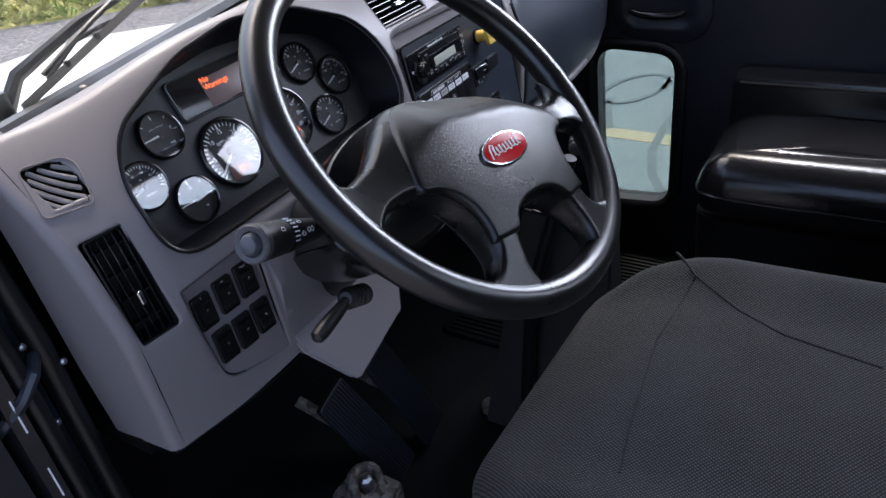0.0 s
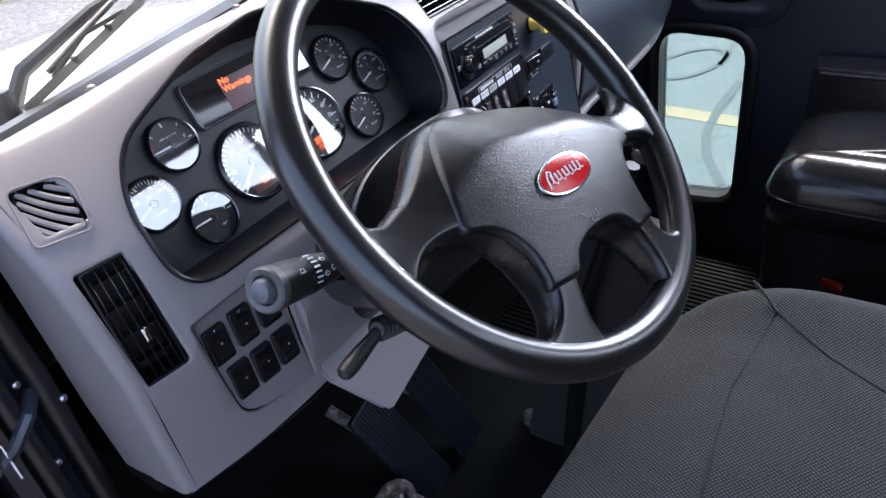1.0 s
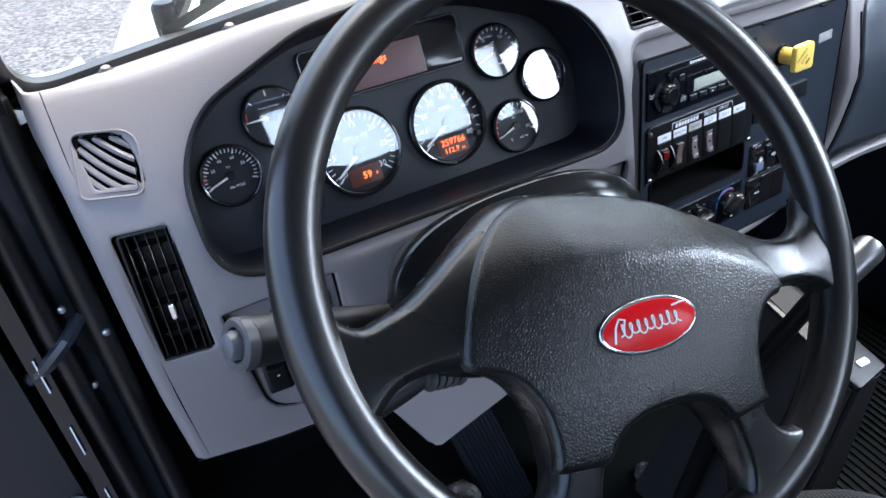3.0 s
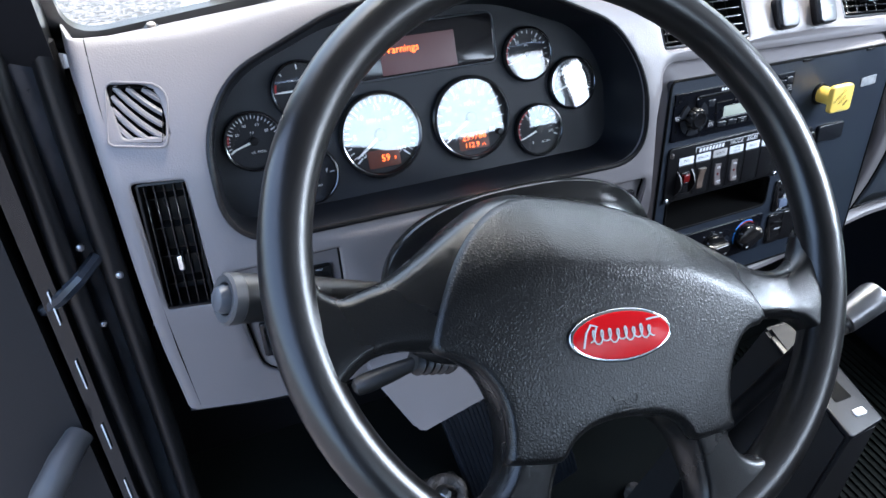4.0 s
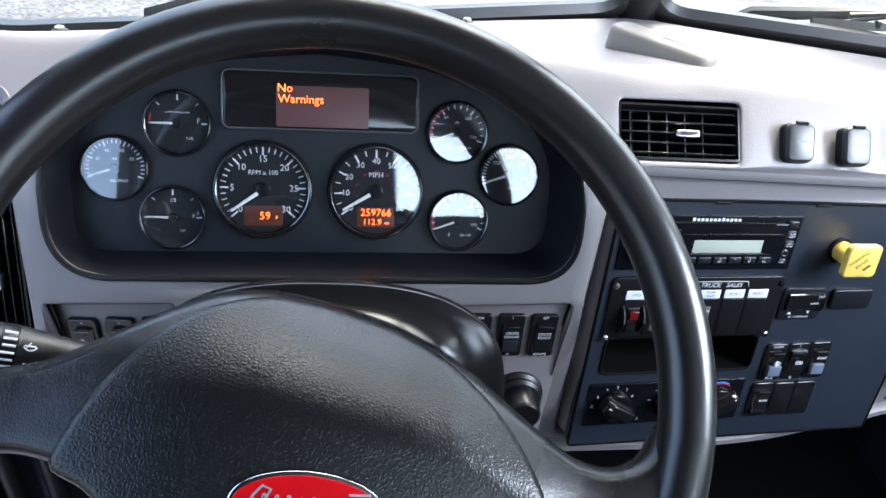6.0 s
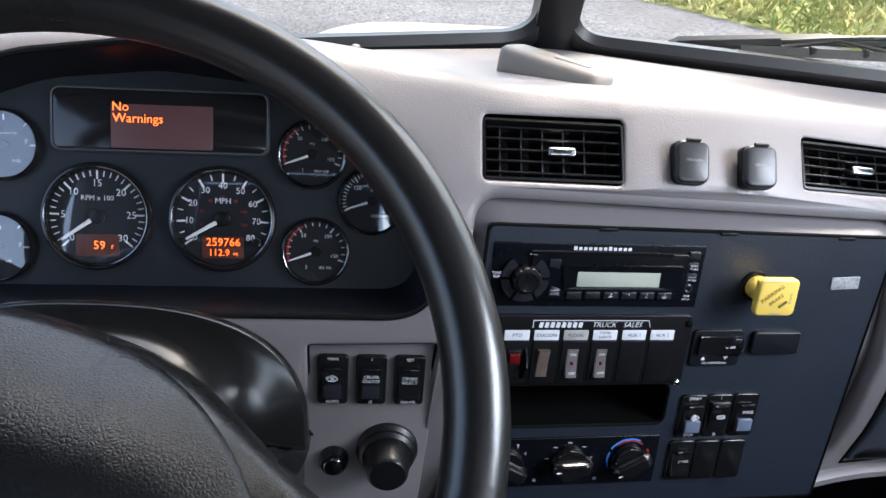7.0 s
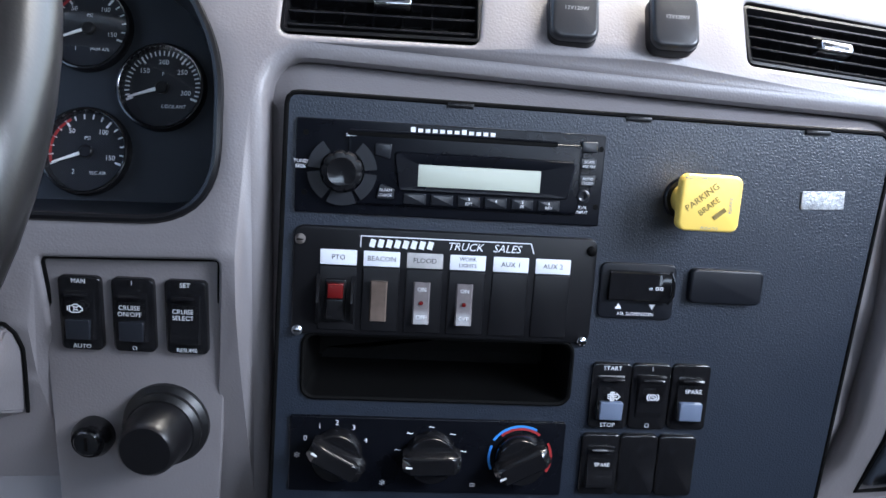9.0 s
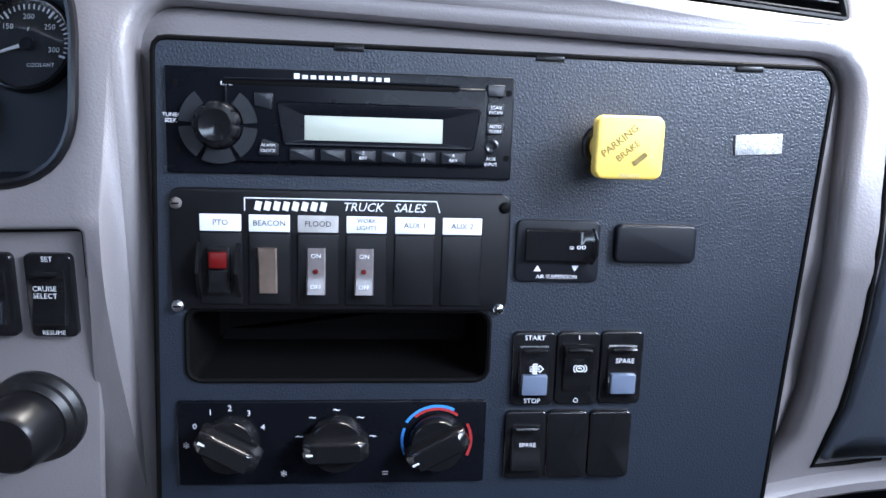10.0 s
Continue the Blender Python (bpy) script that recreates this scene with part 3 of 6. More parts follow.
pane = part("pane", bm, PEEPGLASS, peep, smooth=False)
pane.visible_shadow = False
side_pane = thing("window_2", SIDE, "clear side window of the passenger door", "window", kind="structure")
pane = part("pane", loft([[(*p, z) for p in grown(SIDEWIN, -0.002)] for z in (-0.030, -0.034)]), GLASS, side_pane, smooth=False)
pane.visible_shadow = False
corner_pane = thing("window_4", SIDE, "clear rear corner window of the cab", "window", kind="structure")
pane = part("pane", loft([[(*p, z) for p in grown(CORNERWIN, -0.002)] for z in (-0.030, -0.034)]), GLASS, corner_pane, smooth=False)
pane.visible_shadow = False

BACK = Matrix(((-1, 0, 0, 0), (0, 0, 1, REAR), (0, 1, 0, 0), (0, 0, 0, 1)))
REARWIN = rounded([(-1.13, 1.48), (-0.22, 1.48), (-0.22, 1.765), (-1.13, 1.765)], 0.05, 5)
wall_with_holes("wall_back", [(-RIGHT, FLOOR), (-LEFT, FLOOR), (-LEFT, ROOF), (-RIGHT, ROOF)], [REARWIN], BACK, 0.05, TRIM, "dark trimmed back wall of the cab")
rear_pane = thing("window_3", BACK, "rear window of the cab", "window", kind="structure")
pane = part("pane", loft([[(*p, z) for p in grown(REARWIN, -0.002)] for z in (-0.02, -0.024)]), GLASS, rear_pane, smooth=False)
pane.visible_shadow = False
bm = box(LEFT - 0.04, LEFT, REAR, 0.19, FLOOR, ROOF, 0.005)
# Pieces added out of view to block sky light from the left.
box(LEFT - 0.04, LEFT, 0.18, 0.33, 1.43, ROOF, 0.005, bm)
box(LEFT - 0.04, LEFT, 0.32, 1.02, 1.46, ROOF, 0.005, bm)
box(LEFT - 0.04, LEFT, 1.175, 1.36, FLOOR, 1.0, 0.005, bm)
tagged(put("wall_left", bm, TRIM), "dark trimmed wall behind the driver's door, with unseen added light blockers", "wall", kind="structure")

# Windscreen: a frame of rubber-edged openings with two raked panes.
windscreen = thing("windscreen", at(), "two-piece raked truck windscreen in black rubber", "windscreen", kind="structure")


def pane_round(x0, x1, grow=0.0):
    pts = rounded([(x0, 0.013), (x1, 0.013), (x1, 0.62), (x0, 0.62)], 0.045, 6)
    return [(x, h / 0.62) for x, h in grown(pts, grow)]


for x0, x1 in ((-0.325, MIDX - 0.017), (MIDX + 0.017, 1.095)):
    inner = pane_round(x0, x1, -0.004)
    bm = loft([[screen_point(x, h) + Vector((0, d, 0)) for x, h in inner] for d in (0.006, 0.010)])
    pane = part("pane", bm, GLASS, windscreen, smooth=False)
    pane.visible_shadow = False
    bm = loft([[screen_point(x, h) + Vector((0, d, 0)) for x, h in pane_round(x0, x1, g)] for g, d in ((0.026, 0.02), (0.025, -0.003), (0.018, -0.010), (0.006, -0.009), (-0.005, 0.0), (-0.005, 0.016))], cap0=False, cap1=False)
    part("gasket", bm, RUBBER, windscreen, "black rubber windscreen gasket")
bm = loft([[screen_point(MIDX + dx, h) + Vector((0, dy, 0)) for dx, dy in ((-0.024, 0.03), (-0.024, -0.006), (-0.011, -0.016), (0.011, -0.016), (0.024, -0.006), (0.024, 0.03))] for h in np.linspace(-0.08, 1.1, 10)])
part("centre_post", bm, BLACK, windscreen)
for s, x in ((-1, LEFT - 0.01), (1, RIGHT + 0.01)):
    bm = loft([[screen_point(x, h) + Vector((dx, dy, 0)) for dx, dy in ((-0.04, 0.03), (-0.04, -0.05), (0.04, -0.05), (0.04, 0.03))] for h in np.linspace(-0.1, 1.2, 8)])
    part("side_post", bm, BLACK, windscreen)
# Set lower than the glass top, out of view, to shade hub and dash.
bm = loft([[screen_point(x, h) + Vector((0, dy, 0)) for h, dy in ((0.84, 0.03), (0.84, -0.02), (1.18, -0.06), (1.18, 0.03))] for x in (LEFT - 0.04, MIDX, RIGHT + 0.04)])
part("low_shading_header", bm, TRIM, windscreen)
bm = loft([[screen_point(x, 0) + Vector((0, dy, dz)) for dy, dz in ((0.05, -0.012), (-0.004, -0.012), (-0.030, -0.050), (0.05, -0.16))] for x in (LEFT - 0.04, MIDX, RIGHT + 0.04)])
part("lower_rail", bm, BLACK, windscreen)

# White cowl between the glass and the bonnet.
bm = loft([[Vector((x - MIDX, 0, 0)) + Vector((0, y, z)) for y, z in ((screen_base(x) + 0.022, 1.045), (screen_base(x) + 0.06, 1.035), (1.40, 1.000), (1.46, 0.960))] for x in np.linspace(LEFT - 0.03, RIGHT + 0.03, 15)], closed=False, cap0=False, cap1=False)
part("cowl", bm, WHITEPAINT, bonnet, "white cowl below the windscreen")

# ---- dashboard ----
FRONT_Z = [0.70, 0.735, 0.80, 0.86, 0.90, 0.932, 0.97, 1.012, 1.054, 1.085, 1.118]
FRONT_Y = [0.947, 0.945, 0.938, 0.932, 0.931, 0.937, 0.948, 0.962, 0.986, 1.010, 1.041]
TOPQ = 1.118


def smooth01(a, b, x):
    t = min(1.0, max(0.0, (x - a) / (b - a)))
    return t * t * (3 - 2 * t)


def bow_raw(x):
    return float(np.interp(x, [-0.33, -0.26, -0.20, -0.12, 0, 0.20, 0.30, 0.40, 0.50, 0.56, 0.67, 0.74, 0.85, 1.0, 1.15],
                           [0.016, 0.0, -0.012, -0.019, -0.020, -0.018, -0.018, -0.017, -0.009, 0.002, 0.022, 0.022, 0.0, -0.01, 0.02]))


def bow(x):
    return sum(bow_raw(x + d) for d in (-0.03, -0.015, 0.0, 0.015, 0.03)) / 5


def hump(x):
    """The rise of the hood over the gauges."""
    return 0.036 * math.exp(-((abs(x - 0.005) / (0.205 if x > 0.005 else 0.178)) ** 3.2))


def sag(x):
    return sum(float(np.interp(x + d, [-0.4, 0.34, 0.45, 0.55, 0.70, 1.15], [0, 0, 0.006, 0.018, 0.034, 0.06])) for d in (-0.04, -0.02, 0, 0.02, 0.04)) / 5


def dash_raw(x, q):
    f = min(q, TOPQ)
    g = smooth01(0.95, 1.10, f)
    y = float(np.interp(f, FRONT_Z, FRONT_Y)) + bow(x) - 0.35 * hump(x) * g
    z = f + hump(x) * g - sag(x) * smooth01(0.85, 1.03, f)
    if q > TOPQ:
        u = (q - TOPQ) / 0.25
        back = screen_base(x) - 0.012
        crown = 0.12 + 0.18 * smooth01(-0.16, 0.16, x)
        z = (1 - u) * z + u * (1.085 - 0.3 * sag(x)) + crown * float(np.interp(u, [0, 0.06, 0.14, 0.28, 0.5, 1], [0, 0.012, 0.018, 0.017, 0.009, 0]))
        z -= 0.010 * smooth01(0.20, 0.30, x) * (smooth01(0.04, 0.22, u) - smooth01(0.80, 1.0, u))
        z -= 0.014 * smooth01(0.36, 0.50, x) * smooth01(0.42, 0.62, u) * (1 - smooth01(0.90, 1.0, u))
        y = y + (back - y) * u
    return Vector((x, y, z))


def dash(x, q):
    """A place on the dashboard's skin: across at x, q of the way up its front and over its top."""
    return sum((dash_raw(x, q + d) for d in (-0.010, -0.005, 0.0, 0.005, 0.010)), Vector()) / 5


def up_dash(x, z):
    """The q at which the front reaches height z."""
    lo, hi = 0.70, 1.14
    for _ in range(22):
        mid = (lo + hi) / 2
        lo, hi = (mid, hi) if dash(x, mid).z < z else (lo, mid)
    return lo


LIP = rounded([(-0.219, 0.9545), (0.233, 0.9545), (0.2345, 1.042), (0.207, 1.090), (0.105, 1.135), (0.005, 1.1475), (-0.090, 1.136), (-0.190, 1.092), (-0.2205, 1.047)],
              [0.050, 0.050, 0.09, 0.12, 0.16, 0.16, 0.16, 0.12, 0.09], 9)
CENTRE = rounded([(0.254, 0.748), (0.638, 0.737), (0.655, 0.772), (0.6585, 0.808), (0.6565, 0.850), (0.6565, 0.895), (0.661, 0.945), (0.672, 1.012), (0.262, 1.046)], [0.012, 0.010, 0.03, 0.05, 0.05, 0.05, 0.05, 0.022, 0.022], 5)
VENTC = rounded([(0.267, 1.058), (0.385, 1.054), (0.387, 1.098), (0.267, 1.101)], 0.005, 3)
VENTR = rounded([(0.556, 1.045), (0.670, 1.031), (0.673, 1.066), (0.558, 1.082)], 0.005, 3)
VENTL = rounded([(-0.2865, 0.891), (-0.2415, 0.894), (-0.2460, 1.015), (-0.2920, 1.014)], 0.004, 3)
DEFOG = rounded([(-0.288, 1.050), (-0.249, 1.050), (-0.251, 1.087), (-0.292, 1.088)], [0.003, 0.003, 0.016, 0.004], 4)
LSW = rounded([(-0.209, 0.778), (-0.109, 0.759), (-0.120, 0.933), (-0.229, 0.924)], [0.036, 0.006, 0.003, 0.003], 4)
ISW = rounded([(0.1295, 0.758), (0.219, 0.758), (0.2358, 0.9315), (0.1285, 0.9305)], 0.004, 3)


def end_x(q):
    """The dashboard's left end, which leans outwards as it rises."""
    return float(np.interp(q, [0.72, 0.83, 0.93, 1.0, 1.075], [-0.295, -0.303, -0.307, -0.310, -0.315]))


def to_plan(poly):
    return [(x, up_dash(x, z)) for x, z in poly]


dashboard = thing("dashboard", at(), "warm grey moulded truck dashboard with a curved cluster hood", "dashboard")
holes = [(to_plan(p), r, d) for p, r, d in ((LIP, 0.004, 0.006), (CENTRE, 0.009, 0.020), (VENTC, 0.003, 0.004), (VENTR, 0.003, 0.004), (VENTL, 0.003, 0.004), (DEFOG, 0.002, 0.003), (LSW, 0.003, 0.013), (ISW, 0.0025, 0.010))]
outer = [(end_x(0.728) + 0.014, 0.728), (-0.20, 0.730), (-0.10, 0.735), (0.02, 0.742), (0.128, 0.742), (0.25, 0.738), (0.45, 0.730), (0.66, 0.722), (0.80, 0.735), (0.95, 0.76), (1.12, 0.80), (1.12, 1.366), (0.385, 1.366), (end_x(1.366) + 0.014, 1.366), (end_x(1.06) + 0.014, 1.06), (end_x(0.90) + 0.014, 0.90)]
outer = [tuple(Vector(a).lerp(Vector(b), k / 24)) for a, b in zip(outer, outer[1:] + outer[:1]) for k in range(24)]
bm = skin(outer, [grown(p, r) for p, r, _ in holes], 0.012, dash, steps=(0.014, 0.008))
for p, r, d in holes:
    rings = []
    for g, k in ((1.0, 0.0), (0.5, 0.13), (0.15, 0.48), (0.0, 1.0)):
        rings.append([dash(*q) + Vector((0, k * r, -0.25 * k * r)) for q in grown(p, g * r)])
    rings.append([dash(*q) + Vector((0, d, -0.25 * d)) for q in p])
    loft(rings, cap0=False, cap1=False, bm=bm)
bmesh.ops.remove_doubles(bm, verts=bm.verts, dist=2e-5)
part("fascia", bm, DASH, dashboard)
# Dark beads put the recess shade into the switch panel joints.
for poly in (LSW, ISW):
    part("panel_joint_shade", tube([dash(*q) + Vector((0, 0.0052, -0.001)) for q in to_plan(grown(poly, -0.0008))], 0.0013, 6, closed=True), DEEP, dashboard, "dark bead for the joint's shade around a switch panel")

# Grey walls of the opening around the centre panel.
PF = face_frame(0.432, 0.947, 0.92, 10.5, 4.8, -2.6)
back_at = [Vector(p) for p in ((-0.165, -0.174, -0.003), (0.198, -0.174, -0.003), (0.212, 0.0955, -0.003), (-0.160, 0.0985, -0.003))]


def reveal_back(x, z):
    u, v = (x - 0.262) / (0.657 + 0.06 * (z - 0.74) - 0.262), (z - 0.744) / (1.046 - 0.085 * (x - 0.262) - 0.744)
    u, v = min(1, max(0, u)), min(1, max(0, v))
    return PF @ ((1 - v) * ((1 - u) * back_at[0] + u * back_at[1]) + v * ((1 - u) * back_at[3] + u * back_at[2]))


rings = [[dash(*q) + Vector((0, 0.018, -0.0045)) for q in to_plan(CENTRE)], [reveal_back(*p) for p in CENTRE]]
part("opening_reveal", loft([rings[0], [a.lerp(b, 0.5) for a, b in zip(*rings)], rings[1]], cap0=False, cap1=False), DASH, dashboard, "grey sloped walls of the panel opening")

# Rounded left end, flank and lower edge.
def end_section(q):
    r = 0.014
    p = dash(end_x(q) + r, q)
    out = []
    for a in range(0, 91, 15):
        out.append(p + Vector((-r * math.sin(radians(a)), r * (1 - math.cos(radians(a))), 0)))
    back = max(1.055, p.y + 0.03) if q < 1.05 else p.y + 0.02 + 0.05 * (1.118 - min(q, 1.118)) / 0.07
    tail = Vector((out[-1].x - 0.004, max(back, p.y + 0.04), p.z))
    return out + [out[-1].lerp(tail, k / 3) for k in (1, 2, 3)]


bm = loft([end_section(q) for q in np.linspace(0.728, 1.30, 60)], closed=False, cap0=False, cap1=False)
part("end_flank", bm, DASH, dashboard)
bm = loft([[dash(x, 0.730), dash(x, 0.730) + Vector((0, 0.004, -0.008)), dash(x, 0.730) + Vector((0, 0.02, -0.014)), dash(x, 0.730) + Vector((0, 0.30, -0.05))] for x in np.linspace(-0.294, -0.075, 12)], closed=False, cap0=False, cap1=False)
part("lower_lip", bm, BLACK, dashboard, "black underside edge")
LEDGE = [(x, dash(x, 0.74).y, 0.736 - 0.004 * smooth01(0.24, 0.5, x) + 0.15 * max(0.0, x - 0.64)) for x in np.linspace(0.24, 0.95, 24)]
bm = loft([[(x, y + 0.004, z + 0.002), (x, y - 0.004, z + 0.001), (x, y - 0.009, z - 0.003), (x, y - 0.010, z - 0.009), (x, y - 0.006, z - 0.014)] for x, y, z in LEDGE], closed=False, cap0=False, cap1=False)
part("lower_ledge", bm, DASH, dashboard, "rounded grey ledge under the centre panel")
# Black sheet under the ledge paints in the shade below it.
bm = loft([[(x, y - 0.0062, z - 0.0138), (x, y + 0.02, z - 0.026), (x, y + 0.12, z - 0.03)] for x, y, z in LEDGE], closed=False, cap0=False, cap1=False)
part("ledge_under_shade", bm, BLACK, dashboard, "ledge underside in black for the shade below")
# Box closing the dash below; near-black stands for the shade there.
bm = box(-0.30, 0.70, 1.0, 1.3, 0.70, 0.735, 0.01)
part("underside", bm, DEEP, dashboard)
# Knee trim under the steering column.
bm = loft([[(-0.104, 0.925, 0.775), (-0.095, 0.915, 0.735), (-0.055, 0.875, 0.668), (-0.045, 0.873, 0.664), (0.085, 0.885, 0.690), (0.128, 0.915, 0.745), (0.128, 0.925, 0.78)],
           [(-0.104, 0.985, 0.775), (-0.095, 0.985, 0.735), (-0.055, 0.985, 0.700), (-0.045, 0.985, 0.698), (0.085, 0.985, 0.710), (0.128, 0.985, 0.745), (0.128, 0.985, 0.78)]], cap1=False)
bmesh.ops.bevel(bm, geom=[e for e in bm.edges], offset=0.004, segments=2, affect="EDGES")
part("knee_trim", bm, DASH, dashboard, "grey trim wedge below the steering column")

bm = loft([[(0.098, 0.913, 0.889), (0.1085, 0.906, 0.8875), (0.1095, 0.9125, 0.885)], [(0.094, 0.912, 0.880), (0.1145, 0.884, 0.8845), (0.1133, 0.912, 0.872)], [(0.088, 0.913, 0.850), (0.1075, 0.881, 0.866), (0.1105, 0.914, 0.850)], [(0.080, 0.913, 0.818), (0.0995, 0.880, 0.846), (0.107, 0.916, 0.825)]], cap0=True, cap1=True)
bmesh.ops.bevel(bm, geom=bm.edges[:], offset=0.0015, segments=2, affect="EDGES")
part("column_bracket", bm, DASH, dashboard, "pale grey bracket beside the steering column")
part("bracket_gap", tube([(0.097, 0.9115, 0.8905), (0.106, 0.9112, 0.8890), (0.1118, 0.911, 0.8830), (0.1148, 0.911, 0.8725), (0.1120, 0.9125, 0.850), (0.1085, 0.914, 0.826)], 0.0013, 8), DEEP, dashboard, "dark joint around the bracket")

# ---- instrument cluster ----
CL = face_frame(0.0, 1.0025, 0.9995, 25)
cluster = thing("instrument_cluster", CL, "black gauge cluster in a deep arched recess", "gauge cluster")
PLATEOUT = rounded([(-0.211, -0.058), (0.217, -0.058), (0.222, 0.030), (0.190, 0.078), (0.100, 0.112), (0.003, 0.122), (-0.088, 0.112), (-0.178, 0.078), (-0.214, 0.030)],
                   [0.032, 0.032, 0.09, 0.12, 0.16, 0.16, 0.16, 0.12, 0.09], 9)
inv = CL.inverted()
lip3 = [inv @ (dash(*q) + Vector((0, 0.0045, -0.001))) for q in to_plan(LIP)]
plate3 = [Vector((*p, 0.0)) for p in PLATEOUT]
rings = [lip3]
for k in (0.04, 0.3, 0.6, 0.9, 0.97, 1.0):
    rings.append([a.lerp(b, k) for a, b in zip(lip3, plate3)])
part("recess", loft(rings, cap0=False, cap1=False), CHARCOAL, cluster, "black recess wall")
part("plate", skin(PLATEOUT, [], 0.02, lambda x, y: (x, y, 0.0)), PLATE, cluster)
bm = tube([inv @ (dash(*q) + Vector((0, -0.0005, 0.0005))) for q in to_plan(grown(LIP, 0.001))], 0.0028, 8, closed=True)
part("trim_ring", bm, BLACK, cluster, "thin black edge around the recess")


def dial_pos(a, r):
    return (r * math.cos(radians(a)), r * math.sin(radians(a)))


def gauge(x, y, radius, name, lo, hi, marks, minor, needle, numbers, words, red=None, digits=None):
    """A round gauge on the plate: bezel, face, scale, needle, lens."""
    g = part(name, lathe([(radius * 0.94, 0.0), (radius * 0.90, 0.0015), (radius * 0.2, 0.0015), (0.0005, 0.0015)], 40, cap0=False), DIAL, cluster, m=at(x, y, 0.0))
    s = radius / 0.029
    big = radius > 0.035
    rim = [(radius * 1.03, 0.0), (radius * 1.03, 0.005), (radius * 1.0, 0.0065), (radius * 0.955, 0.0068), (radius * 0.93, 0.006), (radius * 0.90, 0.0018)]
    part("bezel", lathe(rim, 48, cap0=False, cap1=False), GLOSS, g, "black bezel")
    part("bright_ring", lathe([(radius * 0.965, 0.0066), (radius * 0.955, 0.0072), (radius * 0.935, 0.0068), (radius * 0.93, 0.0058)], 48, cap0=False, cap1=False), DARKCHROME, g, "thin dark chrome ring")
    bm, rb = bmesh.new(), radius * 0.875
    total = (marks - 1) * minor
    for k in range(total + 1):
        a = lo + (hi - lo) * k / total
        major = k % minor == 0
        l = (0.17 if major else 0.11) * radius
        (x0, y0), (x1, y1) = dial_pos(a, rb), dial_pos(a, rb - l)
        ribbon([(x0, y0, 0.0017), (x1, y1, 0.0017)], (0.0013 if major else 0.0008) * (1.2 if big else 1), bm)
    part("scale", bm, WHITEPRINT, g)
    if red:
        part("red_arc", ribbon(arc(rb - 0.001, red[0], red[1], 14, z=0.0017), 0.0017), REDPAINT, g, "red warning arc")
    if numbers:
        lettering("numerals", [(t, *dial_pos(a, radius * rr), size * 0.98) for t, a, rr, size in numbers], WHITEPRINT, g, 0.0019)
    if words:
        lettering("wording", words, WHITEPRINT, g, 0.0019)
    d = Vector(dial_pos(needle, 1))
    n = Vector((-d.y, d.x))
    tip, tail, w = d * radius * 0.80, -d * radius * 0.10, radius * 0.028
    bm = loft([[(*(tail + n * w * 1.8), 0.0036), (*(tail - n * w * 1.8), 0.0036), (*(tip - n * w * 0.9), 0.0036), (*(tip + n * w * 0.9), 0.0036)],
               [(*(tail + n * w * 1.2), 0.0044), (*(tail - n * w * 1.2), 0.0044), (*(tip - n * w * 0.3), 0.0042), (*(tip + n * w * 0.3), 0.0042)]])
    part("needle", bm, NEEDLE, g)
    part("needle_hub", lathe([(radius * 0.15, 0.0016), (radius * 0.15, 0.0040), (radius * 0.12, 0.0048), (radius * 0.02, 0.0048)], 20), BLACK, g)
    if digits:
        part("counter_window", slab(rrect(radius * 0.80, radius * 0.42, 0.002, 3, 0, -radius * 0.56), 0.0016, 0.0021, 0.0002), ODO, g, "dim brown counter window")
        lettering("counter_digits", digits, ORANGE, g, 0.0024, "glowing orange counter digits")
    lens = part("lens", lathe([(radius * 0.93, 0.0060), (radius * 0.7, 0.00606), (radius * 0.4, 0.0061), (0.0005, 0.0061)], 40, cap0=False), LENS, g, "clear glass lens")
    lens.visible_shadow = False
    return g


R2, R4 = 0.0285, 0.0435
gauge(-0.048, 0.0, R4, "tachometer", 222, -42, 7, 5, 215, [(str(k * 5), 222 - 264 * k / 6, 0.63, 0.0085) for k in range(7)], [("RPM x 100", 0, 0.015, 0.0060)], digits=[("59", 0.0015, -0.0245, 0.0100), ("F", 0.0120, -0.0258, 0.0045)])
mph = gauge(0.054, 0.0, R4, "speedometer", 215, -35, 9, 2, 210, [(str(k * 10), 215 - 250 * k / 8, 0.64, 0.0078) for k in range(9)], [("MPH", 0, 0.015, 0.0068)], digits=[("259766", 0.0005, -0.0200, 0.0096), ("112.9", -0.003, -0.0288, 0.0080), ("mi", 0.0108, -0.0294, 0.0042)])
lettering("inner_scale", [(str(k * 20), *dial_pos(195 - 210 * k / 6, R4 * 0.42), 0.0036) for k in range(7)], REDPAINT, mph, 0.0019, "small red inner numerals")
part("reset_button", lathe([(0.0032, 0.001), (0.0032, 0.0095), (0.0024, 0.0105), (0.0003, 0.0105)], 16), BLACK, mph, "black trip reset button", at(0.0285, -0.019, 0))
gauge(-0.121, 0.0567, R2, "fuel_gauge", 180, 0, 3, 2, 180, [("F", 8, 0.62, 0.0062)], [("FUEL", 0.010, -0.013, 0.0032), ("ULTRA LOW SULFUR", 0, 0.0095, 0.0022)], red=(180, 160))
gauge(-0.175, 0.016, R2, "oil_pressure_gauge", 200, -20, 6, 5, 197, [("20", 150, 0.58, 0.0042), ("40", 112, 0.58, 0.0042), ("60", 68, 0.58, 0.0042), ("80", 30, 0.58, 0.0042)], [("PSI", 0, 0.008, 0.003), ("OIL PRESS", 0.003, -0.011, 0.0034)], red=(180, 160))
gauge(-0.127, -0.027, R2, "def_gauge", 180, 0, 3, 2, 178, [("1/2", 90, 0.55, 0.0045), ("F", 5, 0.62, 0.0055)], [("DEF", 0.008, -0.012, 0.003)])
